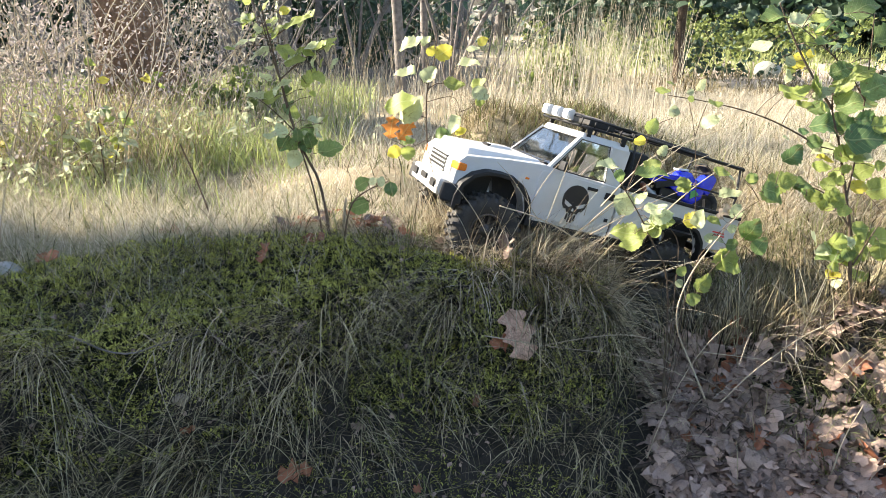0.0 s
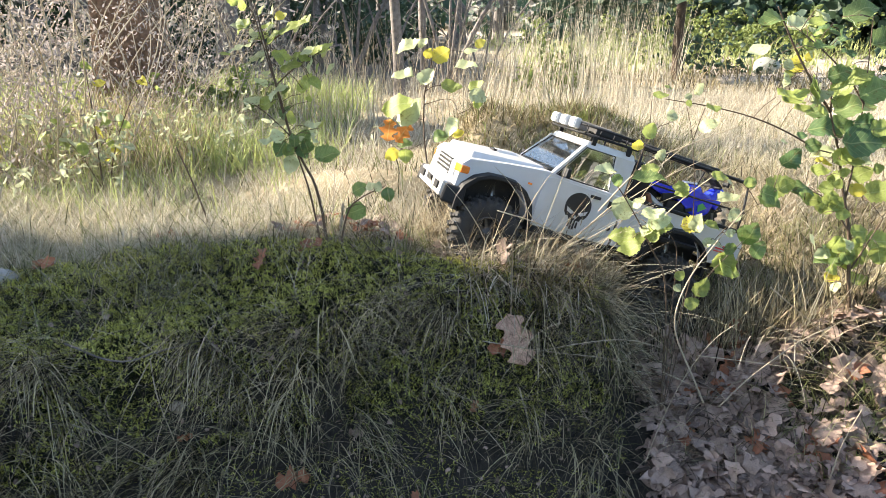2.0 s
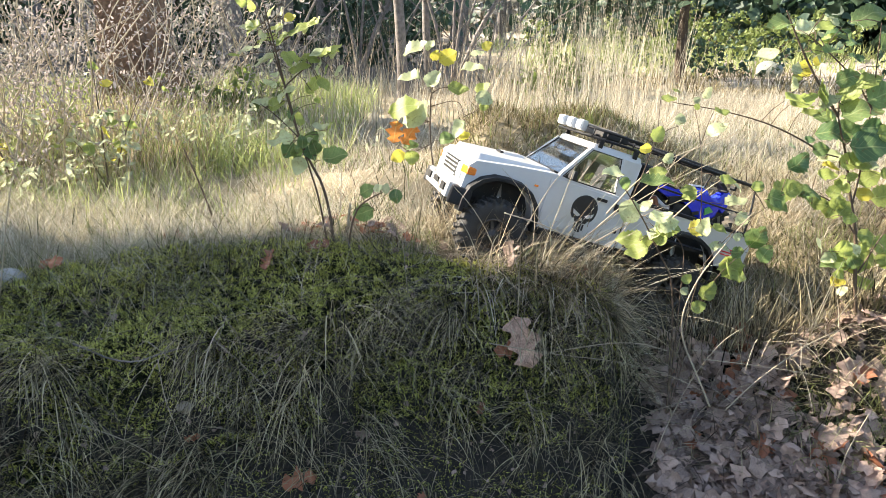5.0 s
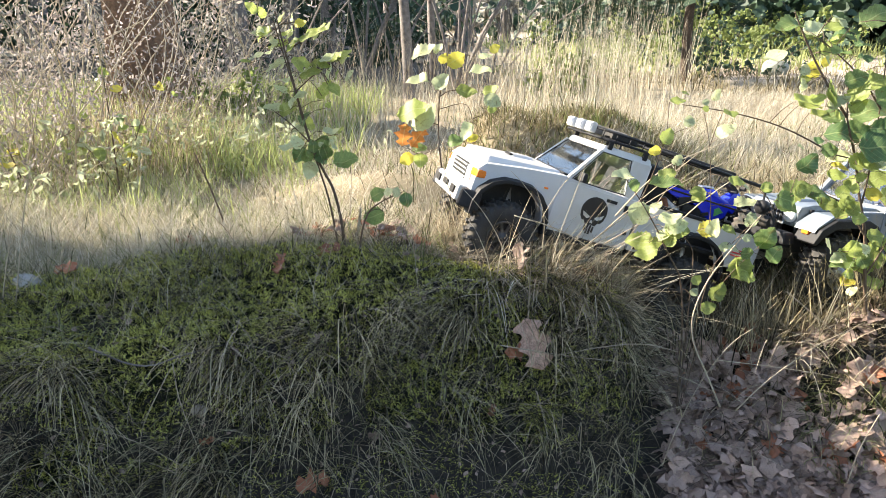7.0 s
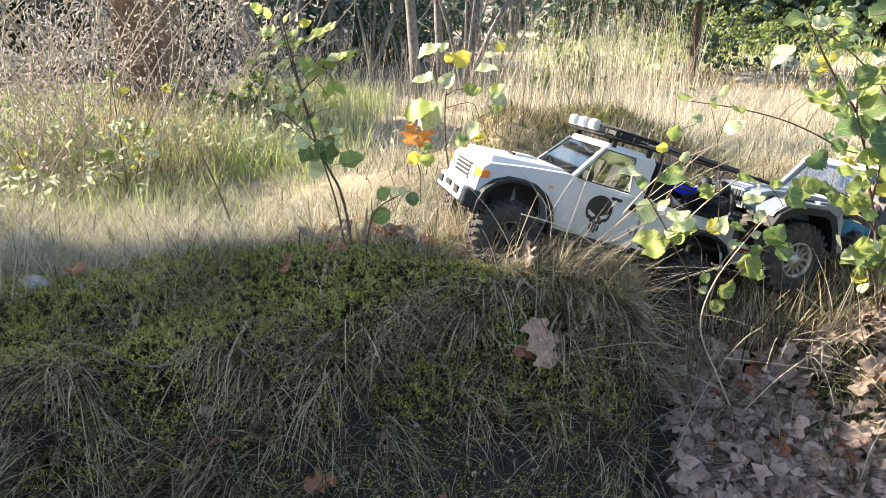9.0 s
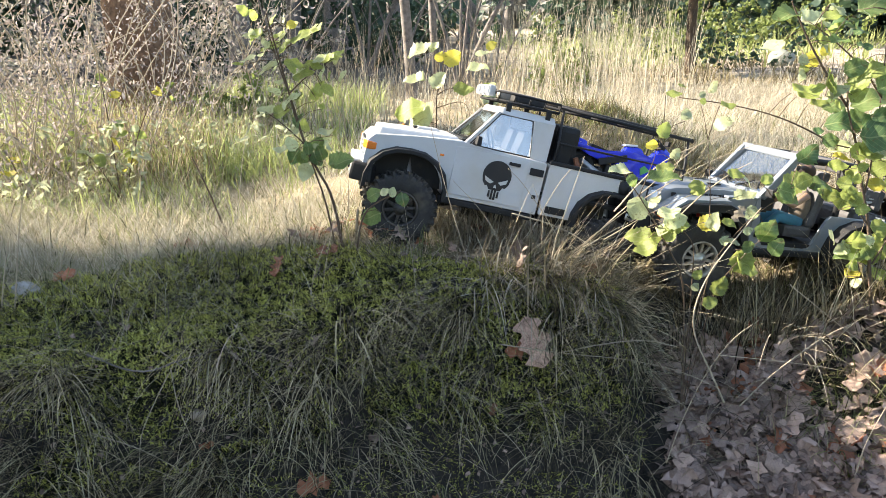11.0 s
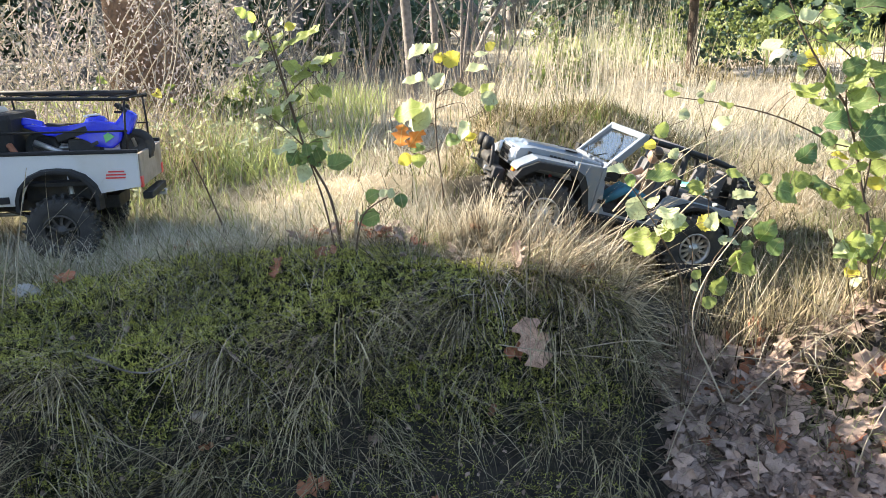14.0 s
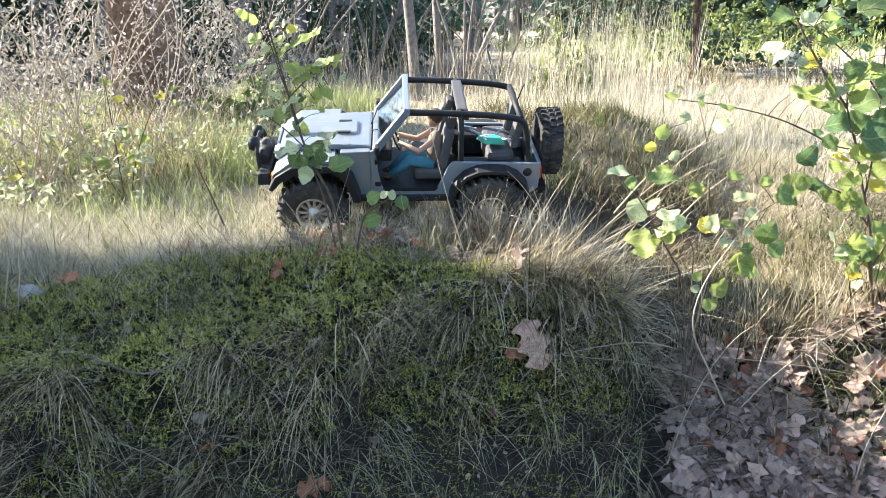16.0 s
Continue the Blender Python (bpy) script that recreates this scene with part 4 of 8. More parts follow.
leaf_cluster(SLENDER_PLANT, [(-0.200, 0.996, 0.397, 0.020, 0.006, 27, 1), (-0.176, 0.993, 0.349, 0.025, 0.008, 19, 3), (-0.137, 0.972, 0.326, 0.021, 0.011, 319, 1), (-0.191, 0.996, 0.417, 0.012, 0.004, 91, 3), (-0.158, 0.976, 0.251, 0.010, 0.007, 142, 3), (-0.150, 0.979, 0.357, 0.018, 0.008, 352, 1), (-0.219, 0.995, 0.387, 0.018, 0.006, 121, 3), (-0.143, 0.983, 0.367, 0.030, 0.007, 27, 3), (-0.132, 0.994, 0.268, 0.014, 0.004, 51, 1), (-0.142, 0.975, 0.252, 0.017, 0.003, 300, 3), (-0.125, 0.996, 0.362, 0.014, 0.007, 45, 3), (-0.152, 0.975, 0.241, 0.023, 0.016, 104, 0), (-0.230, 0.974, 0.400, 0.013, 0.010, 97, 3)])
leaf_cluster(SLENDER_PLANT, [(-0.186, 0.985, 0.358, 0.024, 0.008, 300, 1), (-0.219, 0.980, 0.376, 0.017, 0.006, 39, 3), (-0.161, 0.986, 0.235, 0.020, 0.010, 287, 3)])
SIDE_PLANT = young_plant("low side shoot with a few round green leaves", [
    [(-0.112, 0.975, 0.115), (-0.100, 0.975, 0.153), (-0.076, 0.975, 0.172), (-0.046, 0.975, 0.185)],
    [(-0.100, 0.975, 0.153), (-0.087, 0.975, 0.159)],
], 0.0016)
leaf_cluster(SIDE_PLANT, [(-0.083, 0.981, 0.180, 0.026, 0.019, 30, 0), (-0.087, 0.978, 0.149, 0.032, 0.026, 200, 0), (-0.054, 0.967, 0.187, 0.017, 0.011, 60, 3), (-0.041, 0.972, 0.175, 0.022, 0.018, 280, 5), (-0.066, 0.976, 0.185, 0.016, 0.008, 20, 3)])
LIME_PLANT = young_plant("low drooping shoot with pale lime leaves", [
    [(0.371, 0.950, 0.001), (0.360, 0.950, 0.055), (0.328, 0.950, 0.106), (0.310, 0.950, 0.140), (0.284, 0.950, 0.180), (0.258, 0.950, 0.214)],
    [(0.371, 0.950, 0.001), (0.368, 0.950, 0.072), (0.365, 0.950, 0.114), (0.338, 0.950, 0.137)],
    [(0.371, 0.950, 0.001), (0.387, 0.950, 0.071), (0.414, 0.950, 0.113), (0.442, 0.950, 0.149), (0.488, 0.950, 0.180)],
    [(0.371, 0.950, 0.001), (0.398, 0.950, 0.037), (0.426, 0.950, 0.079), (0.464, 0.950, 0.122)],
    [(0.384, 0.950, 0.138), (0.380, 0.950, 0.194), (0.370, 0.950, 0.256)],
    [(0.284, 0.950, 0.180), (0.297, 0.950, 0.219), (0.310, 0.950, 0.265)],
], 0.0016)
leaf_cluster(LIME_PLANT, [(0.251, 0.931, 0.218, 0.035, 0.008, 355, 3), (0.270, 0.940, 0.204, 0.021, 0.016, 300, 0), (0.319, 0.960, 0.214, 0.028, 0.015, 20, 1), (0.311, 0.938, 0.204, 0.049, 0.007, 2, 0), (0.287, 0.968, 0.160, 0.036, 0.031, 250, 3), (0.320, 0.933, 0.159, 0.034, 0.010, 10, 3), (0.335, 0.941, 0.139, 0.038, 0.018, 5, 1), (0.293, 0.965, 0.116, 0.043, 0.022, 180, 1), (0.313, 0.956, 0.118, 0.023, 0.018, 0, 1), (0.384, 0.954, 0.139, 0.034, 0.020, 15, 2), (0.364, 0.955, 0.191, 0.026, 0.013, 0, 1), (0.405, 0.937, 0.141, 0.025, 0.008, 340, 1), (0.406, 0.936, 0.211, 0.026, 0.010, 350, 1)], 0.94)
leaf_cluster(LIME_PLANT, [(0.465, 0.947, 0.126, 0.038, 0.031, 60, 0), (0.435, 0.935, 0.109, 0.022, 0.019, 0, 0), (0.439, 0.958, 0.079, 0.044, 0.035, 300, 1), (0.368, 0.933, 0.070, 0.018, 0.013, 60, 1), (0.405, 0.945, 0.047, 0.033, 0.026, 60, 1), (0.388, 0.930, 0.029, 0.024, 0.017, 20, 1), (0.448, 0.965, 0.148, 0.024, 0.021, 100, 3), (0.306, 0.936, 0.271, 0.025, 0.020, 60, 1), (0.295, 0.946, 0.251, 0.017, 0.019, 90, 2), (0.316, 0.939, 0.317, 0.024, 0.007, 5, 1), (0.366, 0.942, 0.325, 0.019, 0.014, 60, 3), (0.507, 0.950, 0.233, 0.034, 0.029, 50, 5), (0.513, 0.945, 0.265, 0.017, 0.008, 0, 5)], 0.94)
leaf_cluster(LIME_PLANT, [(0.449, 0.937, 0.201, 0.018, 0.010, 0, 1), (0.505, 0.966, 0.191, 0.044, 0.026, 20, 1), (0.487, 0.951, 0.175, 0.038, 0.019, 340, 0), (0.428, 0.951, 0.176, 0.034, 0.008, 10, 3), (0.335, 0.942, 0.290, 0.017, 0.016, 90, 3), (0.386, 0.946, 0.278, 0.032, 0.011, 30, 3), (0.386, 0.937, 0.301, 0.023, 0.008, 355, 1), (0.413, 0.932, 0.118, 0.019, 0.006, 334, 3), (0.438, 0.969, 0.194, 0.030, 0.006, 305, 3), (0.388, 0.941, 0.143, 0.030, 0.013, 82, 3), (0.306, 0.957, 0.169, 0.026, 0.006, 41, 3), (0.321, 0.942, 0.133, 0.030, 0.006, 44, 3), (0.332, 0.962, 0.235, 0.019, 0.015, 61, 3)], 0.94)
leaf_cluster(LIME_PLANT, [(0.326, 0.933, 0.129, 0.026, 0.013, 61, 1), (0.295, 0.935, 0.108, 0.036, 0.012, 197, 1), (0.495, 0.954, 0.255, 0.012, 0.005, 335, 3), (0.430, 0.931, 0.133, 0.015, 0.013, 19, 3), (0.369, 0.939, 0.049, 0.014, 0.015, 45, 3), (0.350, 0.930, 0.317, 0.010, 0.010, 295, 3), (0.334, 0.966, 0.325, 0.013, 0.004, 339, 1), (0.359, 0.951, 0.306, 0.010, 0.010, 53, 1), (0.563, 0.965, 0.255, 0.013, 0.007, 287, 3)], 0.94)
leaf_cluster(LIME_PLANT, [(0.462, 0.952, 0.125, 0.033, 0.026, 290, 0), (0.444, 0.956, 0.075, 0.046, 0.023, 325, 1), (0.484, 0.944, 0.183, 0.037, 0.023, 330, 0), (0.435, 0.936, 0.159, 0.016, 0.015, 60, 3), (0.422, 0.949, 0.153, 0.025, 0.021, 60, 6), (0.457, 0.954, 0.198, 0.021, 0.015, 20, 0), (0.405, 0.943, 0.116, 0.016, 0.010, 60, 3), (0.366, 0.955, 0.185, 0.021, 0.012, 20, 1), (0.287, 0.953, 0.158, 0.029, 0.021, 60, 3), (0.330, 0.936, 0.148, 0.033, 0.022, 10, 3), (0.482, 0.952, 0.101, 0.029, 0.017, 70, 0), (0.502, 0.943, 0.197, 0.025, 0.019, 30, 1)])
POPLAR_PLANT = young_plant("leafy young poplar with broad green leaves", [
    [(0.660, 0.990, -0.020), (0.644, 0.990, 0.044), (0.632, 0.990, 0.116), (0.616, 0.990, 0.163), (0.604, 0.990, 0.199), (0.596, 0.990, 0.231), (0.583, 0.990, 0.262), (0.572, 0.990, 0.291)],
    [(0.572, 0.990, 0.291), (0.549, 0.990, 0.319), (0.517, 0.990, 0.362), (0.494, 0.990, 0.399), (0.477, 0.990, 0.429)],
    [(0.617, 0.990, 0.302), (0.593, 0.990, 0.333), (0.570, 0.990, 0.355), (0.541, 0.990, 0.378), (0.512, 0.990, 0.398)],
    [(0.616, 0.990, 0.163), (0.619, 0.990, 0.221), (0.617, 0.990, 0.283), (0.613, 0.990, 0.351), (0.607, 0.990, 0.416)],
    [(0.572, 0.990, 0.291), (0.568, 0.990, 0.322), (0.564, 0.990, 0.346)],
    [(0.632, 0.990, 0.116), (0.592, 0.990, 0.168), (0.554, 0.990, 0.183)],
    [(0.561, 0.990, 0.239), (0.523, 0.990, 0.260), (0.474, 0.990, 0.281), (0.410, 0.990, 0.297), (0.340, 0.990, 0.307)],
    [(0.596, 0.990, 0.231), (0.561, 0.990, 0.239)],
    [(0.645, 0.990, 0.061), (0.663, 0.990, 0.104), (0.677, 0.990, 0.138)],
], 0.003)
leaf_cluster(POPLAR_PLANT, [(0.517, 0.997, 0.354, 0.028, 0.027, 80, 2), (0.533, 0.996, 0.365, 0.018, 0.014, 60, 2), (0.499, 0.960, 0.316, 0.051, 0.012, 5, 1), (0.540, 0.963, 0.315, 0.035, 0.009, 30, 3), (0.567, 0.976, 0.344, 0.036, 0.027, 20, 0), (0.559, 0.999, 0.292, 0.041, 0.018, 10, 0), (0.613, 1.006, 0.297, 0.065, 0.022, 10, 0), (0.573, 0.996, 0.266, 0.055, 0.027, 350, 5), (0.605, 1.018, 0.266, 0.047, 0.028, 10, 0), (0.608, 0.969, 0.252, 0.064, 0.042, 0, 5), (0.619, 0.982, 0.277, 0.037, 0.028, 0, 5), (0.601, 0.987, 0.339, 0.045, 0.018, 20, 1), (0.520, 1.019, 0.406, 0.036, 0.022, 10, 3)], 0.88)
leaf_cluster(POPLAR_PLANT, [(0.472, 0.987, 0.410, 0.047, 0.017, 10, 0), (0.547, 1.019, 0.409, 0.036, 0.013, 10, 1), (0.564, 1.020, 0.395, 0.046, 0.007, 5, 5), (0.578, 0.995, 0.389, 0.027, 0.007, 0, 5), (0.533, 0.962, 0.378, 0.035, 0.007, 0, 0), (0.585, 0.993, 0.369, 0.024, 0.011, 0, 5), (0.604, 1.018, 0.425, 0.056, 0.028, 20, 0), (0.593, 0.976, 0.232, 0.036, 0.024, 40, 1), (0.631, 0.995, 0.222, 0.038, 0.017, 0, 3), (0.572, 0.994, 0.232, 0.046, 0.015, 10, 3), (0.578, 0.996, 0.219, 0.037, 0.009, 340, 2), (0.638, 1.002, 0.178, 0.032, 0.019, 0, 2), (0.603, 1.017, 0.151, 0.038, 0.027, 60, 1)], 0.88)
leaf_cluster(POPLAR_PLANT, [(0.593, 0.970, 0.164, 0.027, 0.024, 60, 1), (0.608, 0.970, 0.102, 0.028, 0.022, 90, 1), (0.666, 1.017, 0.073, 0.044, 0.030, 0, 1), (0.650, 1.011, 0.061, 0.039, 0.016, 10, 1), (0.614, 1.002, 0.084, 0.038, 0.015, 160, 1), (0.650, 0.992, 0.110, 0.029, 0.019, 0, 1), (0.614, 0.997, 0.067, 0.048, 0.010, 0, 0), (0.606, 0.976, 0.228, 0.046, 0.022, 0, 1), (0.646, 1.012, 0.199, 0.038, 0.023, 30, 1), (0.604, 0.970, 0.150, 0.024, 0.018, 0, 1), (0.540, 0.966, 0.188, 0.044, 0.014, 350, 0), (0.562, 0.974, 0.212, 0.032, 0.013, 0, 1), (0.633, 1.014, 0.036, 0.030, 0.010, 10, 2)], 0.88)
leaf_cluster(POPLAR_PLANT, [(0.661, 0.998, 0.041, 0.036, 0.016, 0, 1), (0.618, 0.972, 0.323, 0.054, 0.036, 20, 0), (0.653, 0.986, 0.260, 0.056, 0.037, 10, 5), (0.680, 1.018, 0.172, 0.049, 0.033, 20, 1), (0.626, 0.979, 0.387, 0.055, 0.033, 20, 0), (0.676, 0.991, 0.103, 0.043, 0.029, 0, 1), (0.664, 0.963, 0.092, 0.036, 0.025, 290, 1), (0.616, 1.017, 0.193, 0.029, 0.009, 52, 1), (0.613, 1.013, 0.156, 0.022, 0.015, 106, 3), (0.587, 1.001, 0.100, 0.032, 0.013, 128, 3), (0.572, 0.971, 0.326, 0.046, 0.015, 57, 1), (0.615, 1.015, 0.343, 0.034, 0.014, 323, 1), (0.513, 0.982, 0.306, 0.043, 0.011, 357, 1)], 0.88)
leaf_cluster(POPLAR_PLANT, [(0.510, 0.999, 0.342, 0.017, 0.023, 96, 1), (0.499, 0.983, 0.354, 0.018, 0.022, 79, 3), (0.594, 0.998, 0.194, 0.018, 0.013, 323, 1), (0.636, 1.017, 0.075, 0.038, 0.008, 345, 1), (0.457, 0.986, 0.372, 0.041, 0.010, 22, 3), (0.646, 0.990, 0.329, 0.045, 0.022, 16, 3), (0.575, 0.981, 0.411, 0.020, 0.005, 313, 3), (0.569, 0.963, 0.309, 0.030, 0.014, 45, 1), (0.635, 0.971, 0.272, 0.035, 0.025, 10, 1), (0.644, 0.984, 0.263, 0.020, 0.023, 319, 5), (0.699, 0.984, 0.159, 0.037, 0.030, 87, 1), (0.516, 0.970, 0.400, 0.013, 0.008, 1, 3), (0.616, 1.001, 0.268, 0.033, 0.025, 31, 5)], 0.88)
leaf_cluster(POPLAR_PLANT, [(0.531, 0.963, 0.328, 0.030, 0.007, 293, 1), (0.576, 0.973, 0.189, 0.026, 0.016, 68, 1), (0.597, 0.982, 0.191, 0.019, 0.014, 67, 1), (0.524, 0.991, 0.380, 0.023, 0.015, 342, 1), (0.553, 1.013, 0.392, 0.032, 0.007, 42, 1), (0.594, 0.968, 0.211, 0.019, 0.015, 18, 1), (0.627, 0.981, 0.099, 0.028, 0.017, 137, 3), (0.518, 0.966, 0.369, 0.014, 0.008, 307, 3), (0.573, 0.983, 0.373, 0.012, 0.006, 352, 5), (0.530, 0.973, 0.416, 0.034, 0.004, 325, 3), (0.530, 0.981, 0.418, 0.018, 0.007, 358, 3), (0.656, 0.994, 0.211, 0.024, 0.018, 7, 1), (0.708, 0.993, 0.190, 0.029, 0.021, 319, 3)], 0.88)
leaf_cluster(POPLAR_PLANT, [(0.535, 0.965, 0.179, 0.031, 0.008, 325, 0), (0.613, 0.969, 0.040, 0.021, 0.005, 43, 3), (0.532, 0.987, 0.295, 0.033, 0.010, 355, 1), (0.563, 0.991, 0.401, 0.023, 0.004, 307, 5), (0.656, 1.005, 0.099, 0.024, 0.025, 342, 1), (0.489, 0.966, 0.335, 0.024, 0.016, 103, 3), (0.529, 0.966, 0.322, 0.046, 0.010, 100, 1), (0.546, 0.968, 0.296, 0.020, 0.011, 318, 1), (0.606, 0.986, 0.246, 0.035, 0.016, 303, 1), (0.547, 0.981, 0.320, 0.024, 0.005, 97, 3), (0.645, 1.014, 0.070, 0.036, 0.005, 34, 0)], 0.88)
leaf_cluster(POPLAR_PLANT, [(0.566, 0.990, 0.167, 0.030, 0.019, 350, 1), (0.604, 1.002, 0.081, 0.024, 0.017, 30, 3), (0.622, 1.002, 0.097, 0.026, 0.022, 0, 1), (0.610, 0.979, 0.063, 0.021, 0.015, 0, 1), (0.628, 0.981, 0.083, 0.026, 0.021, 300, 0), (0.585, 0.977, 0.172, 0.026, 0.023, 80, 1), (0.643, 0.988, 0.119, 0.026, 0.017, 0, 1), (0.546, 0.987, 0.179, 0.024, 0.017, 320, 0), (0.553, 0.984, 0.246, 0.026, 0.017, 10, 0)])
AUTUMN_PLANT = young_plant("thin autumn sapling with orange and yellow leaves", [
    [(0.018, 1.320, 0.092), (0.012, 1.320, 0.149), (0.006, 1.320, 0.194), (0.005, 1.320, 0.245), (0.007, 1.320, 0.286), (0.015, 1.320, 0.311), (0.022, 1.320, 0.348), (0.024, 1.320, 0.389)],
    [(0.007, 1.320, 0.281), (0.026, 1.320, 0.294), (0.054, 1.320, 0.290)],
    [(0.005, 1.320, 0.258), (0.052, 1.320, 0.272), (0.065, 1.320, 0.257), (0.068, 1.320, 0.231)],
    [(0.068, 1.320, 0.241), (0.093, 1.320, 0.252), (0.103, 1.320, 0.275)],
    [(0.006, 1.320, 0.230), (-0.015, 1.320, 0.235), (-0.036, 1.320, 0.240)],
    [(0.005, 1.320, 0.188), (-0.015, 1.320, 0.178), (-0.031, 1.320, 0.172)],
    [(0.016, 1.320, 0.311), (-0.010, 1.320, 0.321), (-0.023, 1.320, 0.350)],
], 0.0018)
leaf_cluster(AUTUMN_PLANT, [(-0.044, 1.316, 0.255, 0.063, 0.029, 20, 1), (-0.020, 1.316, 0.243, 0.065, 0.034, 40, 3), (-0.059, 1.312, 0.212, 0.042, 0.040, 80, 4), (-0.033, 1.331, 0.205, 0.045, 0.034, 50, 4), (-0.003, 1.336, 0.233, 0.034, 0.015, 340, 6), (-0.031, 1.329, 0.183, 0.030, 0.015, 10, 0), (-0.054, 1.332, 0.164, 0.030, 0.024, 30, 2), (-0.028, 1.314, 0.166, 0.028, 0.030, 270, 1), (-0.023, 1.315, 0.358, 0.052, 0.017, 25, 3), (0.004, 1.320, 0.365, 0.023, 0.013, 40, 3), (0.035, 1.303, 0.347, 0.037, 0.029, 30, 2), (0.013, 1.320, 0.348, 0.021, 0.017, 60, 2), (-0.033, 1.339, 0.306, 0.045, 0.015, 5, 3)])
leaf_cluster(AUTUMN_PLANT, [(0.010, 1.315, 0.307, 0.036, 0.025, 50, 3), (0.054, 1.309, 0.291, 0.040, 0.019, 350, 1), (0.101, 1.334, 0.291, 0.032, 0.015, 20, 1), (0.102, 1.307, 0.277, 0.035, 0.025, 330, 3), (0.103, 1.317, 0.260, 0.019, 0.015, 0, 1), (0.104, 1.305, 0.367, 0.021, 0.015, 30, 2), (0.079, 1.321, 0.325, 0.044, 0.011, 5, 3), (0.060, 1.321, 0.218, 0.038, 0.021, 60, 3), (0.069, 1.331, 0.203, 0.024, 0.015, 20, 2), (0.036, 1.333, 0.197, 0.032, 0.021, 10, 0), (0.088, 1.327, 0.354, 0.027, 0.008, 10, 3)])
sapling("small sapling with bright yellow autumn leaves", [
    [(-0.658, 1.450, 0.082), (-0.658, 1.450, 0.154), (-0.658, 1.450, 0.223), (-0.660, 1.450, 0.313)],
    [(-0.647, 1.450, 0.081), (-0.623, 1.450, 0.153), (-0.587, 1.450, 0.233), (-0.551, 1.450, 0.289)],
    [(-0.658, 1.450, 0.10), (-0.70, 1.450, 0.15), (-0.74, 1.44, 0.19)],
], [[(-0.645, 1.467, 0.278, 0.030, 2), (-0.642, 1.413, 0.316, 0.025, 1), (-0.551, 1.450, 0.283, 0.032, 2), (-0.630, 1.412, 0.189, 0.036, 2), (-0.641, 1.500, 0.137, 0.038, 2), (-0.656, 1.442, 0.213, 0.032, 1), (-0.724, 1.490, 0.189, 0.033, 1), (-0.630, 1.439, 0.224, 0.028, 3), (-0.678, 1.430, 0.152, 0.034, 1), (-0.742, 1.459, 0.201, 0.030, 1), (-0.616, 1.491, 0.193, 0.031, 1), (-0.659, 1.493, 0.118, 0.031, 2), (-0.728, 1.461, 0.153, 0.035, 1), (-0.738, 1.400, 0.182, 0.031, 1)]])
sapling("tiny shoot with yellow leaves in dry grass", [[(-0.847, 1.450, 0.062), (-0.861, 1.450, 0.111), (-0.874, 1.450, 0.159)]],
        [[(-0.875, 1.440, 0.125, 0.034, 2), (-0.892, 1.499, 0.140, 0.036, 2), (-0.85, 1.46, 0.11, 0.03, 1)]])


# ---- fallen leaves ----
DEADSHAPES = [leaf_mesh("dead_leaf_blade", "lobed", 60 + s, DEADLEAF, 0.5) for s in range(9)]
REDSHAPES = [leaf_mesh("russet_leaf_blade", "lobed", 80 + s, DEADRED, 0.5) for s in range(4)]
PALESHAPES = [leaf_mesh("pale_leaf_blade", "lobed", 95, DEADPALE, 0.4)]


def surface_turn(x, y):
    """The slope of the ground at a place, as a rotation."""
    e = 0.02
    nrm = Vector((float(height(x - e, y) - height(x + e, y)), float(height(x, y - e) - height(x, y + e)), 2 * e)).normalized()
    return Vector((0, 0, 1)).rotation_difference(nrm).to_matrix().to_4x4()


def fallen_leaf(x, y, z, size, russet, label, turn=None, lift=0.022, shape=None):
    ob = new("fallen_leaf", shape or (REDSHAPES if russet else DEADSHAPES)[rng.randint(4)])
    z = float(height(x, y)) + lift if z is None else z
    spin = pose(0, 0, 0, *(turn or (rng.uniform(-25, 25), rng.uniform(-25, 25), rng.uniform(0, 360))))
    ob.matrix_basis = Matrix.Translation((x, y, z)) @ surface_turn(x, y) @ spin @ Matrix.Diagonal((size, size, size, 1)) @ Matrix.Translation((-0.5, 0, 0))
    return tagged(ob, label, "dead leaf", "fallen leaves on the bank")


fallen_leaf(0.138, 0.898, None, 0.076, False, "large pale brown withered leaf caught on the bank face", (-14, 8, 115), lift=0.060, shape=PALESHAPES[0])
fallen_leaf(0.118, 0.900, None, 0.040, True, "russet leaf behind the caught brown leaf", (-20, -8, 200), lift=0.032)
fallen_leaf(-0.153, 0.965, None, 0.040, True, "small orange leaf on the moss", (4, -6, 20), lift=0.014)
fallen_leaf(-0.388, 1.090, None, 0.058, True, "reddish brown leaf in shaded grass", (-20, 4, 10))
fallen_leaf(-0.520, 0.945, None, 0.046, True, "brown leaf on the bank shoulder", (-22, 6, 150))
fallen_leaf(-0.218, 0.945, None, 0.036, True, "curled brown leaf in short grass", (-30, 4, 80))
fallen_leaf(0.128, 0.985, None, 0.054, False, "dull grey-brown leaf standing on the moss", (-62, 0, 95), lift=0.030)
fallen_leaf(0.232, 1.01, None, 0.046, True, "small reddish leaf in bleached straw", (-30, 5, 70), lift=0.03)
fallen_leaf(-0.160, 0.792, None, 0.046, True, "reddish leaf low on the bank face", (-20, 0, 20))
fallen_leaf(-0.157, 0.866, None, 0.020, False, "small grey leaf on the bank face", (-40, 0, 60), lift=0.012)
for lx, ly in ((-0.184, 1.08), (-0.165, 1.06), (-0.195, 1.05), (-0.085, 1.055), (-0.07, 1.04), (-0.10, 1.07)):
    fallen_leaf(lx, ly, None, 0.036, True, "red-brown leaf at the sapling's foot")
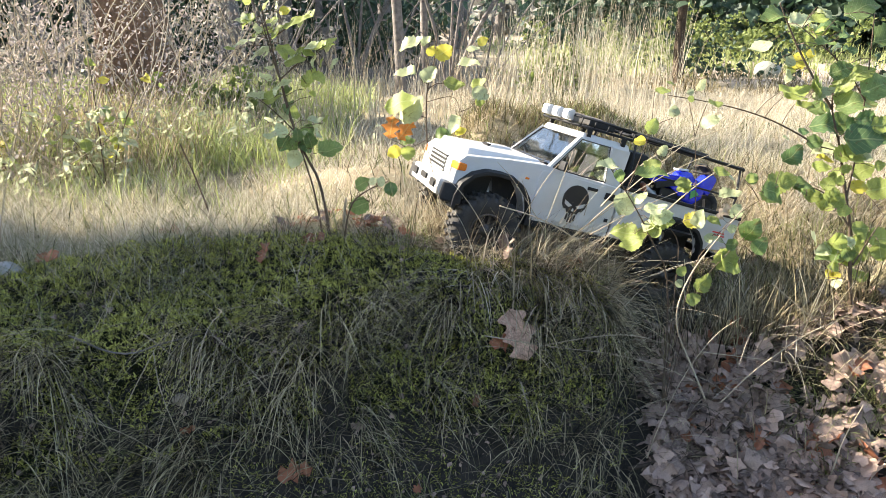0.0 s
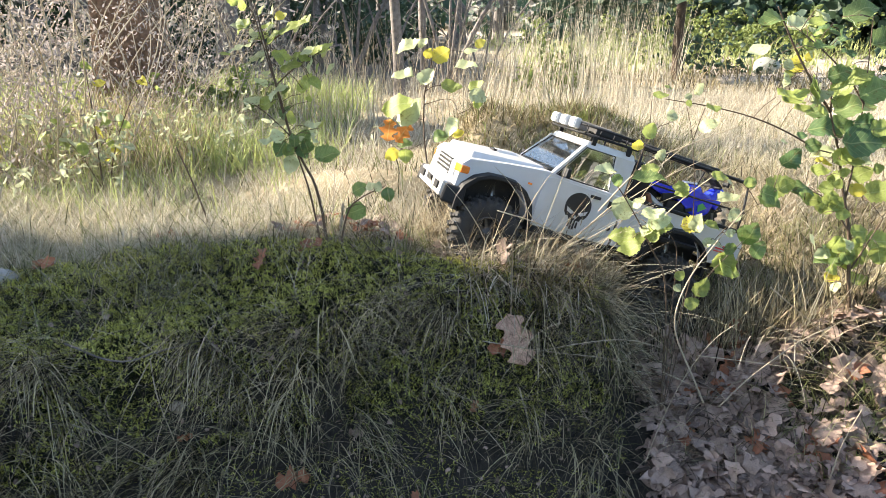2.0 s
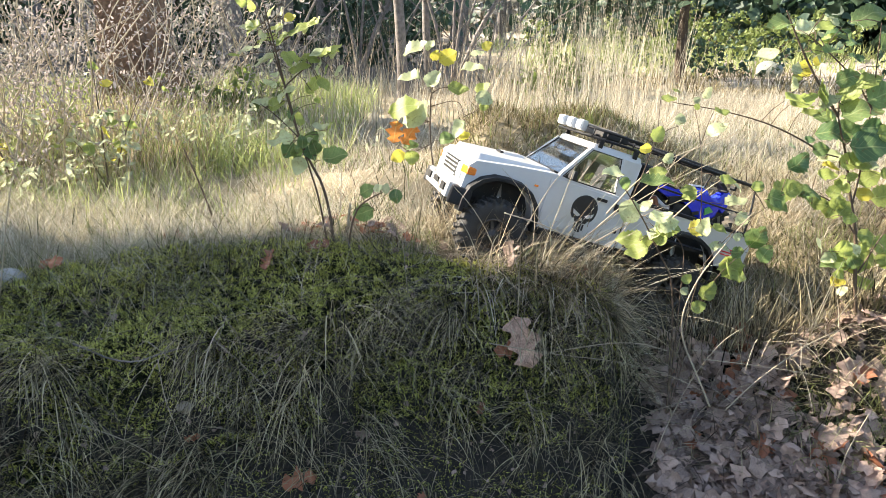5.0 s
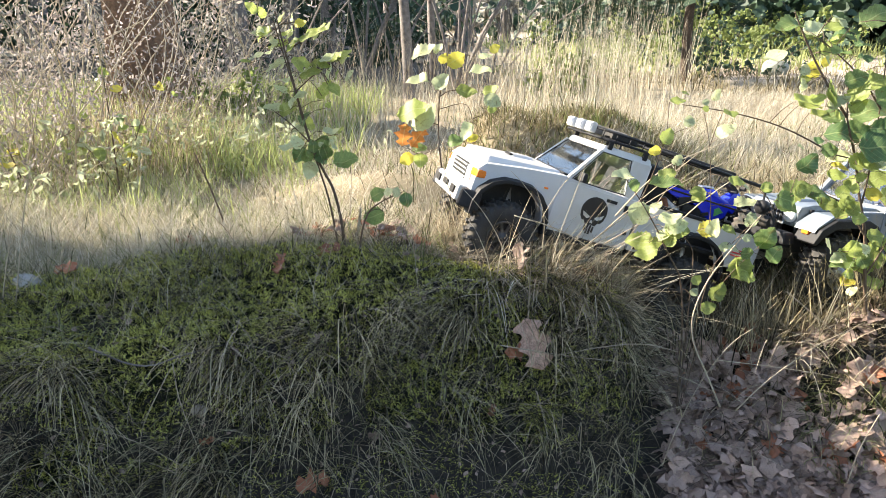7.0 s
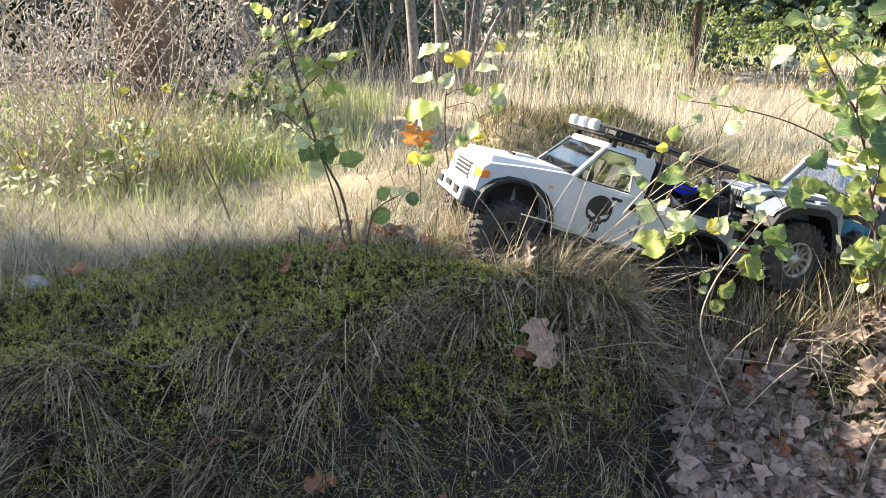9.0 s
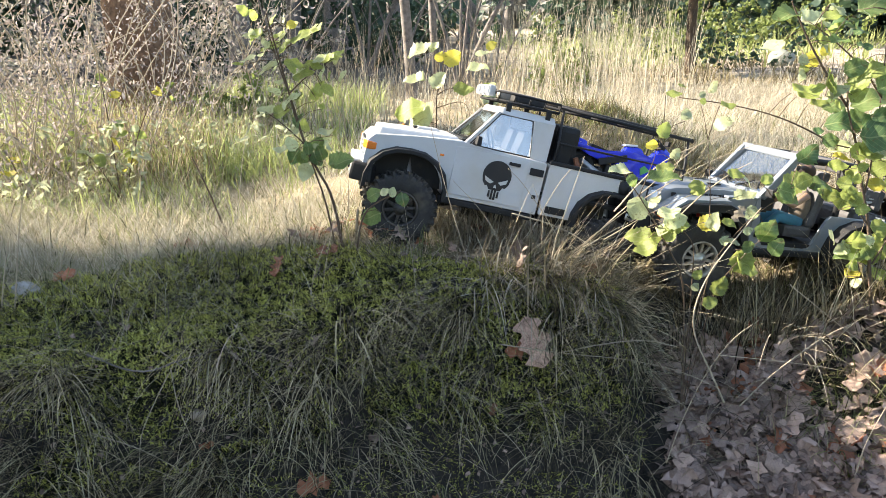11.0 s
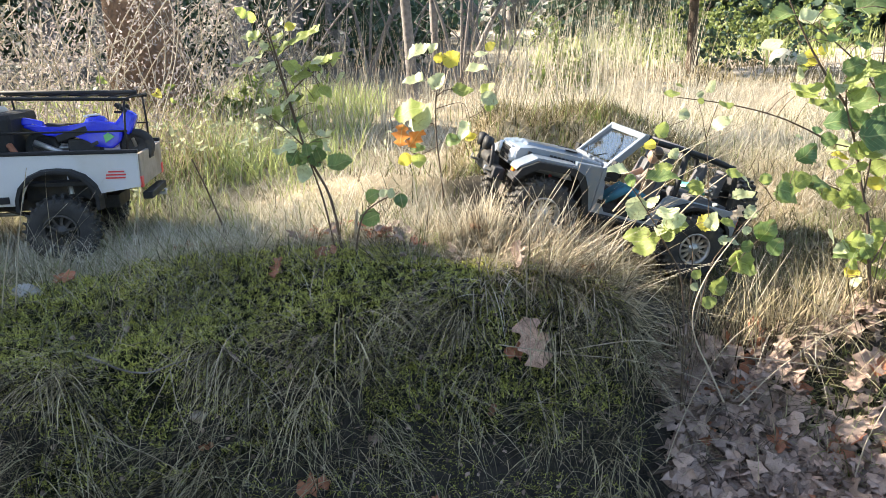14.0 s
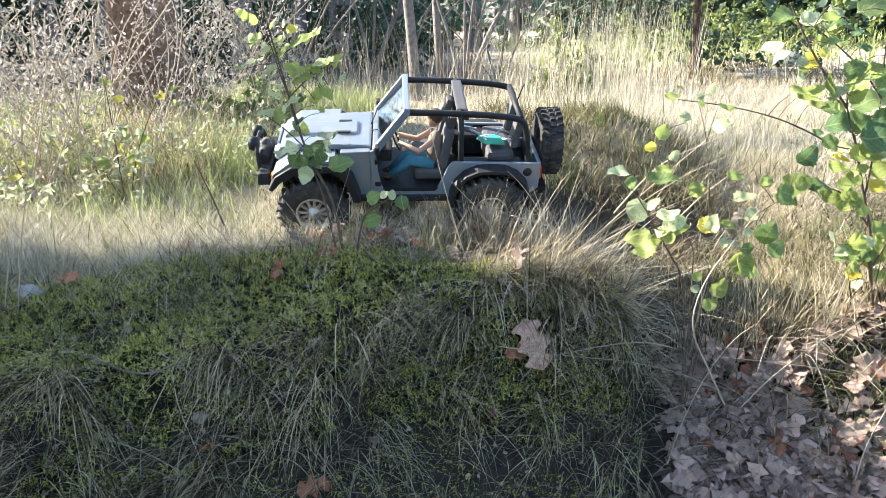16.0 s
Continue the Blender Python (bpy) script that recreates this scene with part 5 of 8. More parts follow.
for lx, ly in ((-0.13, 1.10), (-0.04, 1.09), (-0.02, 1.05), (0.03, 1.07), (-0.22, 1.08), (-0.06, 1.12)):
    fallen_leaf(lx, ly, None, rng.uniform(0.028, 0.042), rng.rand() < 0.6, "brown leaf pressed into the track")
for lx, ly in zip(u(-0.23, -0.03, 12), u(0.985, 1.06, 12)):
    fallen_leaf(lx, ly, None, rng.uniform(0.02, 0.034), rng.rand() < 0.5, "small brown leaf under the sapling", lift=0.034)
for lx, ly in ((-0.29, 0.785), (-0.26, 0.84), (-0.08, 0.83), (0.0, 0.80), (0.07, 1.12), (0.10, 1.14), (0.02, 1.15), (0.08, 0.87)):
    fallen_leaf(lx, ly, None, rng.uniform(0.016, 0.028), rng.rand() < 0.7, "small withered leaf lying among grass")

bx = u(-0.85, 0.30, 900)
by = bank_edge(bx) + u(-0.13, 0.15, 900)
k = len(bx)
tagged(many_leaves("bank_debris", np.stack([bx, by, height(bx, by) + u(0.0, 0.012, k)], -1), u(0.004, 0.010, k),
                   np.stack([u(-0.9, 0.9, k), u(-0.9, 0.9, k), u(0, 6.28, k)], -1), "ovate", range(170, 176), DEADREST, curl=0.8),
       "crumbs of bark and dead leaf on the bank", "debris", kind="stuff")
n_rest = 2300
lx, ly = u(0.22, 1.0, n_rest * 3), u(0.72, 1.16, n_rest * 3)
keep = (rng.rand(n_rest * 3) < step(0.31, 0.39, lx) * (1 - step(0.98, 1.08, ly)) * (1 - 0.75 * step(0.52, 0.62, lx + 0.5 * (ly - 0.85))))
lx, ly = lx[keep], ly[keep]
n_rest = min(len(lx), 2300)
lx, ly = lx[:n_rest], ly[:n_rest]
lz = height(lx, ly) + u(0.0, 0.012, n_rest)
litter = many_leaves("leaf_litter", np.stack([lx, ly, lz], -1), u(0.020, 0.046, n_rest),
                     np.stack([rng.normal(0.15, 0.40, n_rest), rng.normal(0, 0.38, n_rest), u(0, 6.28, n_rest)], -1), "lobed", range(100, 112), DEADREST, curl=0.6)
tagged(litter, "thick litter of withered brown leaves in the hollow", "leaf litter", kind="stuff")
placed = 0
while placed < 290:
    a, b = rng.uniform(0.26, 0.85), rng.uniform(0.74, 1.12)
    if rng.rand() > float(step(0.31, 0.38, a) * (1 - step(0.97, 1.08, b)) * (1 - 0.7 * step(0.52, 0.62, a + 0.5 * (b - 0.85)))):
        continue
    russet = rng.rand() < 0.08
    ob = new("leaf", (REDSHAPES if russet else DEADSHAPES)[rng.randint(4 if russet else 9)])
    ob.parent = litter
    s = rng.uniform(0.030, 0.066)
    spin = pose(0, 0, 0, rng.normal(0, 22), rng.normal(0, 22), rng.uniform(0, 360))
    ob.matrix_basis = (Matrix.Translation((a, b, float(height(a, b)) + rng.uniform(0.008, 0.022))) @ surface_turn(a, b) @ spin
                       @ Matrix.Diagonal((s, s, s, 1)) @ Matrix.Translation((-0.5, 0, 0)))
    placed += 1


# ---- twigs, stalks, stones ----
def twig(pts, r, label, mat=TWIG, name="twig"):
    bm = bmesh.new()
    line = rounded(pts, 2)
    tube(bm, line, [r * (1 - 0.6 * k / len(line)) for k in range(len(line))], 6)
    return tagged(part(name, bm, mat, None), label, "twig")


def on_ground(x, y, dz=0.0):
    return (x, y, float(height(x, y)) + dz)


twig([on_ground(-0.364, 1.2), (-0.388, 1.2, 0.138), (-0.410, 1.2, 0.198)], 0.0022, "dark bare twig standing in grass")
twig([on_ground(-0.12, 1.045), (-0.117, 1.045, 0.115), (-0.113, 1.04, 0.145)], 0.0035, "dead grey stump of a cut shoot", STALK)
twig([(-0.440, 0.822, 0.017), (-0.365, 0.797, -0.001), (-0.321, 0.810, 0.012), (-0.270, 0.836, 0.016)], 0.0016, "knotted grey stem lying across the bank", GREYBARK)
twig([(-0.345, 0.820, 0.021), (-0.280, 0.804, -0.024), (-0.219, 0.802, -0.091)], 0.0008, "reddish dry straw slanting down the bank", STALK)
twig([(-0.329, 0.805, 0.005), (-0.319, 0.785, -0.039), (-0.297, 0.771, -0.091), (-0.279, 0.758, -0.146)], 0.0009, "long pale straw hanging down the bank", STALK)
twig([(-0.270, 0.837, 0.018), (-0.218, 0.826, -0.026), (-0.170, 0.811, -0.086), (-0.123, 0.787, -0.163)], 0.0008, "long pale straw hanging down the bank", STALK)
twig([(-0.331, 0.801, -0.001), (-0.352, 0.777, -0.043), (-0.364, 0.765, -0.073), (-0.363, 0.744, -0.130)], 0.0008, "long pale straw hanging down the bank", STALK)
twig([(-0.420, 0.760, -0.058), (-0.364, 0.762, -0.082), (-0.320, 0.759, -0.109), (-0.276, 0.760, -0.144)], 0.0008, "grey straw lying low on the bank", STALK)
twig([(-0.524, 0.728, -0.109), (-0.490, 0.736, -0.099), (-0.458, 0.741, -0.092)], 0.0008, "grey straw lying low on the bank", STALK)
twig([(-0.558, 0.880, 0.051), (-0.542, 0.880, 0.115), (-0.526, 0.880, 0.177), (-0.502, 0.880, 0.250)], 0.001, "thin upright dry stalk on the bank top", STALK)
twig([(-0.578, 0.880, 0.043), (-0.563, 0.880, 0.099), (-0.545, 0.880, 0.154)], 0.001, "thin upright dry stalk on the bank top", STALK)
twig([(0.090, 0.890, -0.011), (0.185, 0.890, -0.028), (0.264, 0.890, -0.036), (0.340, 0.890, -0.055), (0.395, 0.890, -0.083)], 0.0009, "long thin arched bramble stem", STALK)
twig([(0.163, 0.885, -0.025), (0.236, 0.885, -0.009), (0.292, 0.885, -0.005), (0.335, 0.885, -0.018)], 0.0009, "thin arched bramble stem", STALK)
twig([(0.412, 0.900, -0.113), (0.385, 0.900, -0.058), (0.360, 0.900, -0.011), (0.354, 0.900, 0.029), (0.368, 0.900, 0.079), (0.394, 0.900, 0.122), (0.430, 0.900, 0.174)], 0.0015, "long pale bare shoot arching up", STALK)
twig([(0.331, 0.880, -0.199), (0.343, 0.880, -0.143), (0.368, 0.880, -0.065), (0.404, 0.880, -0.002), (0.437, 0.880, 0.023)], 0.0009, "pale dry stem rising from litter", STALK)
twig([(0.435, 0.900, -0.120), (0.472, 0.900, -0.072), (0.516, 0.900, -0.032), (0.544, 0.900, -0.009), (0.578, 0.900, 0.008)], 0.0011, "pale forked stem rising from litter", STALK)
twig([(0.407, 0.930, -0.053), (0.496, 0.930, -0.064), (0.586, 0.930, -0.079), (0.658, 0.930, -0.100)], 0.0008, "thin stem bowed across the hollow", STALK)
twig([(0.546, 0.800, -0.199), (0.553, 0.800, -0.166), (0.557, 0.800, -0.119), (0.575, 0.800, -0.064)], 0.0012, "reddish dry stem at the hollow rim", STALK)
twig([(0.508, 0.950, 0.046), (0.562, 0.950, 0.003), (0.612, 0.950, -0.037)], 0.001, "pale stem leaning over litter", STALK)
twig([(0.113, 0.980, 0.150), (0.178, 0.980, 0.131), (0.230, 0.980, 0.099), (0.264, 0.980, 0.073), (0.302, 0.980, 0.036)], 0.0011, "long pale straw bowed over the lip", STALK)
twig([(0.307, 0.885, -0.221), (0.369, 0.878, -0.199), (0.450, 0.889, -0.195), (0.532, 0.877, -0.202), (0.592, 0.844, -0.211), (0.619, 0.830, -0.220)], 0.0032, "thin dark fallen branch on leaf litter", DARKBARK)
twig([(0.424, 0.861, -0.207), (0.440, 0.904, -0.185), (0.452, 0.940, -0.157)], 0.0022, "grey stick lying on leaf litter", GREYBARK)
twig([(0.142, 0.879, -0.076), (0.154, 0.867, -0.117), (0.160, 0.858, -0.148)], 0.0011, "pale straw hanging below the caught leaf", STALK)
twig([(0.256, 0.970, 0.153), (0.291, 0.970, 0.197), (0.323, 0.970, 0.227), (0.373, 0.970, 0.248), (0.444, 0.970, 0.276)], 0.0012, "long pale stem slanting across the shoot", STALK)
twig([(0.322, 0.960, 0.120), (0.362, 0.960, 0.168), (0.408, 0.960, 0.207), (0.437, 0.960, 0.222)], 0.0011, "pale bent stem among lime leaves", STALK)

twig([(0.219, 1.000, 0.092), (0.280, 1.000, 0.152), (0.355, 1.000, 0.221), (0.426, 1.000, 0.281)], 0.001, "long pale straw standing on the bank lip", STALK)
twig([(0.206, 1.000, 0.084), (0.288, 1.000, 0.153), (0.384, 1.000, 0.213), (0.473, 1.000, 0.245)], 0.0008, "long pale straw standing on the bank lip", STALK)
twig([(0.176, 1.000, 0.092), (0.200, 1.000, 0.170), (0.217, 1.000, 0.227)], 0.0006, "long pale straw standing on the bank lip", STALK)
twig([(0.248, 0.990, 0.105), (0.311, 0.990, 0.144), (0.396, 0.990, 0.182)], 0.0008, "long pale straw standing on the bank lip", STALK)
twig([(0.266, 0.990, 0.092), (0.331, 0.990, 0.182), (0.357, 0.990, 0.239)], 0.0006, "long pale straw standing on the bank lip", STALK)
twig([(0.159, 1.000, 0.092), (0.161, 1.000, 0.144), (0.145, 1.000, 0.186)], 0.0006, "long pale straw standing on the bank lip", STALK)
twig([(0.138, 1.020, 0.094), (0.182, 1.020, 0.180), (0.202, 1.020, 0.204)], 0.0007, "long pale straw standing on the bank lip", STALK)
twig([(0.115, 1.000, 0.065), (0.077, 1.000, 0.144), (0.029, 1.000, 0.196)], 0.0007, "long pale straw standing on the bank lip", STALK)
twig([(0.052, 1.000, 0.067), (0.020, 1.000, 0.179), (0.000, 1.000, 0.273)], 0.0008, "long pale straw standing on the bank lip", STALK)
twig([(0.198, 1.020, 0.084), (0.136, 1.020, 0.181), (0.111, 1.020, 0.206)], 0.0007, "long pale straw standing on the bank lip", STALK)

# long bowed straw stalks over the bank and the hollow
sx = np.concatenate([u(-0.6, 0.35, 70), u(0.3, 0.75, 34)])
sy = np.concatenate([bank_edge(sx[:70]) - u(-0.05, 0.08, 70), u(0.85, 1.05, 34)])
k = len(sx)
blades("bowed_stalks", sx, sy, u(0.12, 0.26, k), u(0.0012, 0.0020, k), u(150, 390, k), u(15, 60, k), u(40, 110, k), 9, STALK,
       "long bowed straw stalks over the bank", lift=0.004)
sx = u(0.08, 0.27, 30)
blades("lip_stalks", sx, u(0.99, 1.05, 30), u(0.14, 0.27, 30), u(0.0012, 0.0019, 30), u(-50, 50, 30), u(40, 68, 30), u(-12, 35, 30), 9, STRAW,
       "long arching straw stalks at the climb")
sx = np.concatenate([u(-0.75, -0.3, 14), u(-0.3, 0.0, 8)])
blades("left_stalks", sx, u(0.86, 1.15, 22), u(0.12, 0.24, 22), u(0.0010, 0.0018, 22), u(0, 360, 22), u(5, 40, 22), u(0, 60, 22), 8, STALK,
       "thin upright dry stalks on the bank top")


def stone(x, y, s, label, mat=STONE):
    bm = bmesh.new()
    bmesh.ops.create_icosphere(bm, subdivisions=3, radius=1.0)
    for v in bm.verts:
        v.co *= 1 + 0.24 * (noise.noise(v.co * 1.6 + Vector((x * 9, y * 7, 0))))
        v.co = Vector((v.co.x * s, v.co.y * s * 0.8, v.co.z * s * 0.8))
    ob = part("stone", bm, mat, None, smooth=True)
    ob.location = on_ground(x, y, s * 0.35)
    return tagged(ob, label, "stone")


stone(-0.563, 0.918, 0.020, "pale rounded stone on the bank shoulder")
stone(2.22, 4.75, 0.088, "pale boulder in the sunny clearing", WHITESTONE)
stone(-0.300, 0.800, 0.010, "brown nut-sized stone stuck on the bank", TAN)


# ---- dry brush at the left ----
def brush(label, foot, n_stems, spread_xy, tall, n_leaves, leaf_size, mat, stem_mat, seed, name="dry_shrub", kind="ovate"):
    """A shrub: many thin bent stems in one part and small leaves along them in another."""
    r = np.random.RandomState(seed)
    root = new(name, None)
    root.location = on_ground(*foot)
    bm = bmesh.new()
    pos = []
    for _ in range(n_stems):
        a = Vector((r.normal(0, spread_xy * 0.35), r.normal(0, spread_xy * 0.3), 0))
        a.z = float(height(foot[0] + a.x, foot[1] + a.y)) - root.location.z - 0.01
        h = tall * r.uniform(0.5, 1.1)
        b = a + Vector((r.normal(0, spread_xy * 0.45), r.normal(0, spread_xy * 0.4), h))
        mid = a.lerp(b, 0.5) + Vector((r.normal(0, 0.05), r.normal(0, 0.05), 0.04)) * tall * 2
        line = rounded([a, mid, b], 2)
        tube(bm, line, [0.0019 * tall / 0.5 * (1 - 0.75 * k / len(line)) + 0.0003 for k in range(len(line))], 4)
        for _ in range(n_leaves // n_stems):
            q = line[int(len(line) * r.uniform(0.2, 1.0)) - 1]
            pos.append(q + Vector((r.normal(0, 0.03), r.normal(0, 0.03), r.normal(0, 0.02))) * tall * 2)
    tagged(part("branchwork", bm, stem_mat, root), kind="stuff")
    pos = np.array([tuple(p) for p in pos])
    n = len(pos)
    crown = many_leaves("foliage", pos, r.uniform(0.6, 1.3, n) * leaf_size, np.stack([r.uniform(-1.5, 1.5, n), r.uniform(-0.4, 1.5, n), r.uniform(0, 6.28, n)], -1),
                        kind, range(140, 146), mat, root, curl=0.9)
    return tagged(root, label, "shrub", "brush under the trees")


brush("withered shrub with curled grey-brown leaves", (-0.86, 1.62), 36, 0.42, 0.46, 2700, 0.0125, DRYLEAF, STALK, 1, kind="willow")
brush("withered shrub with curled grey-brown leaves", (-1.22, 1.75), 32, 0.46, 0.50, 2500, 0.0125, DRYLEAF, STALK, 2, kind="willow")
brush("dead brush with pinkish grey leaves", (-0.75, 2.05), 34, 0.42, 0.44, 2700, 0.0135, DRYLEAF, STALK, 3, kind="willow")
brush("grey leafless brush among the trunks", (-1.7, 2.7), 36, 0.7, 0.7, 2200, 0.026, GREYLEAF, STALK, 4, kind="willow")
brush("grey leafless brush among the trunks", (-0.95, 3.1), 24, 0.5, 0.50, 1200, 0.030, GREYLEAF, STALK, 5, kind="willow")
brush("low green bush at the meadow's edge", (0.55, 3.25), 20, 0.36, 0.22, 420, 0.03, BUSHLEAF, TWIG, 6, "low_bush")
brush("sunlit green bush beside the small tree", (1.85, 5.9), 24, 0.9, 0.34, 1500, 0.036, BUSHLEAF, TWIG, 7, "low_bush")
brush("sparse bush with dark small leaves", (1.98, 4.75), 20, 0.7, 0.36, 420, 0.035, DEEPCROWN, TWIG, 8, "low_bush")
brush("pale green herb clump in dry grass", (-0.80, 1.42), 20, 0.34, 0.15, 300, 0.024, HERB, STALK, 14, "herb_clump", kind="willow")
brush("pale green herb clump in dry grass", (-0.98, 1.55), 22, 0.38, 0.19, 360, 0.026, HERB, STALK, 15, "herb_clump", kind="willow")
brush("pale green herb clump in dry grass", (-0.52, 1.72), 20, 0.34, 0.16, 240, 0.024, HERB, STALK, 16, "herb_clump", kind="willow")
brush("green weed clump lit by the sun", (-0.60, 2.35), 18, 0.28, 0.16, 260, 0.026, BUSHLEAF, TWIG, 9, "low_bush")
brush("sunlit green bush at the clearing's edge", (3.4, 7.5), 24, 1.4, 0.5, 1500, 0.048, BUSHLEAF, TWIG, 12, "low_bush")


# ---- trees ----
def tree(label, foot, girth, tall, lean, bark, limbs, crown_n, crown_mat, seed, crown_from=1.3, crown_size=0.9, leaf=0.09, flare=1.5, crown_flat=0.7, shades=None, reach=False):
    """A tapered trunk with limbs and a loose crown of many leaves."""
    r = np.random.RandomState(seed)
    root = new("tree", None)
    root.location = on_ground(*foot, -0.02)
    bm = bmesh.new()
    pts, rad = [], []
    for k in range(22):
        s = (k / 21) ** 1.4
        pts.append(Vector((lean[0] * s * tall + 0.03 * math.sin(5 * s + seed), lean[1] * s * tall + 0.03 * math.cos(4 * s + seed), s * tall)))
        rad.append(girth * ((1 - 0.6 * s) + (flare - 1) * math.exp(-s * tall / (girth * 1.6))))
    tube(bm, pts, rad, 20)
    for v in bm.verts:
        c = pts[min(range(len(pts)), key=lambda i: abs(pts[i].z - v.co.z))]
        d = v.co - Vector((c.x, c.y, v.co.z))
        ang = math.atan2(d.y, d.x)
        ridge = 0.05 * math.sin(ang * 9 + 2 * noise.noise(Vector((ang, v.co.z * 3, seed)))) + 0.10 * noise.noise(Vector((math.cos(ang) * 2, math.sin(ang) * 2, v.co.z * 2 + seed)))
        v.co += d * ridge
    part("trunk", bm, bark, root)
    tips = []
    made = tried = 0
    while made < limbs and tried < 600:
        tried += 1
        s = r.uniform(crown_from / tall, 0.98)
        i = min(21, int(21 * s ** (1 / 1.4)))
        a = pts[i]
        az = r.uniform(0, 6.28)
        ln = crown_size * r.uniform(0.6, 1.15)
        d = Vector((math.cos(az), math.sin(az), r.uniform(0.05, 0.6)))
        line = rounded([a, a + d * ln * 0.5 + Vector((0, 0, 0.05)), a + d * ln + Vector((0, 0, -0.08))], 2)
        if shades is not None and not all(shades(root.location.x + q.x - (q.z - 0.1) * SUN.x / SUN.z, root.location.y + q.y - (q.z - 0.1) * SUN.y / SUN.z) for q in ((line[-1],) if reach else (line[3], line[-1]))):
            continue
        made += 1
        bm = bmesh.new()
        tube(bm, line, [rad[i] * 0.4 * (1 - 0.8 * q / len(line)) for q in range(len(line))], 7)
        part("limb", bm, bark, root)
        tips += line[len(line) // 3:]
    n = 0
    if crown_n and tips:
        pos = []
        for _ in range(crown_n):
            q = tips[r.randint(len(tips))]
            pos.append(q + Vector((r.normal(0, 0.2), r.normal(0, 0.2), r.normal(0, 0.2 * crown_flat))) * crown_size)
        if shades is not None:
            pos = [p for p in pos if shades(root.location.x + p.x - (p.z - 0.1) * SUN.x / SUN.z, root.location.y + p.y - (p.z - 0.1) * SUN.y / SUN.z)]
        n = len(pos)
    if crown_n and n:
        pos = np.array([tuple(p) for p in pos])
        many_leaves("crown", pos, r.uniform(0.6, 1.4, n) * leaf, np.stack([r.uniform(-1, 1, n), r.uniform(-1, 1, n), r.uniform(0, 6.28, n)], -1), "ovate", range(150, 156), crown_mat, root, curl=0.4)
    return tagged(root, label, "tree", "trees of the wood")


def over_bank(x, y):
    """Where the near crowns let their shade fall, on a level just above the bank."""
    if x > 0.05 and y < 0.925:
        return False
    return y < 0.98 + 0.10 * (1 - step(-0.55, -0.18, x)) and x < 0.24 - 2.0 * max(0.0, y - 0.94)


# where the tree added out of view drops its shade on the hollow
def over_hollow(x, y):
    if y < 0.955:
        return -0.05 < x < 0.32 and y > 0.925
    if y < 1.045:
        return -0.05 < x < 0.52 - 2.4 * max(0.0, y - 1.0) and not (x < 0.2 and x > 0.32 - 2.0 * (y - 0.99))
    return 0.20 < x < 0.40 and y < 1.10


def over_litter(x, y):
    return 0.33 < x < 0.57 and 0.984 < y < 1.036


def beyond_meadow(x, y):
    return x > 0.75 * y + 0.1


def over_wood(x, y):
    return y > 3.4 + 0.3 * math.sin(3 * x) and x < 0.45


def along_pine(x, y):
    """The strip of the old pine's own shadow."""
    return -1.0 < x < 0.5 and abs(y - (2.33 - 0.29 * (x + 0.90))) < 0.12


# the old pine at the left, its crown kept where its shade misses the meadow
tree("old pine with thick reddish-brown bark", (-0.90, 2.35), 0.098, 3.4, (-0.05, 0.05), BARK, 22, 4200, CROWN, 3, crown_from=1.45, crown_size=1.1, leaf=0.10, flare=1.9, shades=beyond_meadow)
# pine out of view, inferred from its shade; crown trimmed to shade the bank
tree("shady pine just beside the clearing", (-2.75, 1.50), 0.11, 3.2, (0.0, 0.0), BARK, 34, 7000, CROWN, 4, crown_from=1.25, crown_size=1.15, leaf=0.10, flare=1.7, shades=over_bank)
# added out of view, only to cast shade over the hollow
tree("unseen leafy tree added to shade the hollow", (-2.58, 1.52), 0.06, 3.2, (0.0, 0.0), GREYBARK, 5, 10000, CROWN, 35, crown_from=1.4, crown_size=1.35, leaf=0.10, shades=over_hollow)
# second unseen tree, added to take the sun patch off the litter
tree("unseen slim tree added to shade the leaf litter", (-2.70, 1.60), 0.045, 3.2, (0.0, 0.0), GREYBARK, 7, 9000, CROWN, 36, crown_from=1.5, crown_size=0.8, leaf=0.055, shades=over_litter, reach=True)
# added beyond the view so that its leaves shade the old pine's trunk
tree("unseen leafy tree added to cast shade at the wood's edge", (-2.85, 2.95), 0.10, 3.0, (0.0, 0.0), GREYBARK, 16, 4200, CROWN, 34, crown_from=0.9, crown_size=1.0, leaf=0.10, shades=along_pine)
tree("leaning grey trunk with rough bark", (-1.06, 4.1), 0.062, 4.2, (-0.08, 0.03), GREYBARK, 3, 0, CROWN, 5, crown_from=2.2, crown_size=0.8, flare=1.7)
tree("slim grey trunk with smooth bark", (-1.02, 5.2), 0.052, 4.4, (0.0, 0.02), GREYBARK, 3, 0, CROWN, 6, crown_from=2.4, crown_size=0.8)
tree("slim grey trunk forked low down", (-0.80, 5.3), 0.055, 4.4, (0.02, 0.03), GREYBARK, 4, 0, CROWN, 7, crown_from=0.6, crown_size=0.9, flare=1.8)
tree("thin dark young trunk in the meadow", (-0.15, 3.25), 0.024, 2.0, (0.0, 0.02), GREYBARK, 5, 0, CROWN, 8, crown_from=0.7, crown_size=0.4)
tree("thin grey young trunk in the meadow", (-0.02, 3.5), 0.018, 2.0, (0.03, 0.02), GREYBARK, 5, 0, CROWN, 9, crown_from=0.7, crown_size=0.4)
tree("small dark tree with a dense green crown", (1.44, 4.15), 0.030, 1.5, (0.01, 0.02), DARKBARK, 22, 4600, DEEPCROWN, 10, crown_from=0.46, crown_size=0.75, leaf=0.055, flare=1.3)
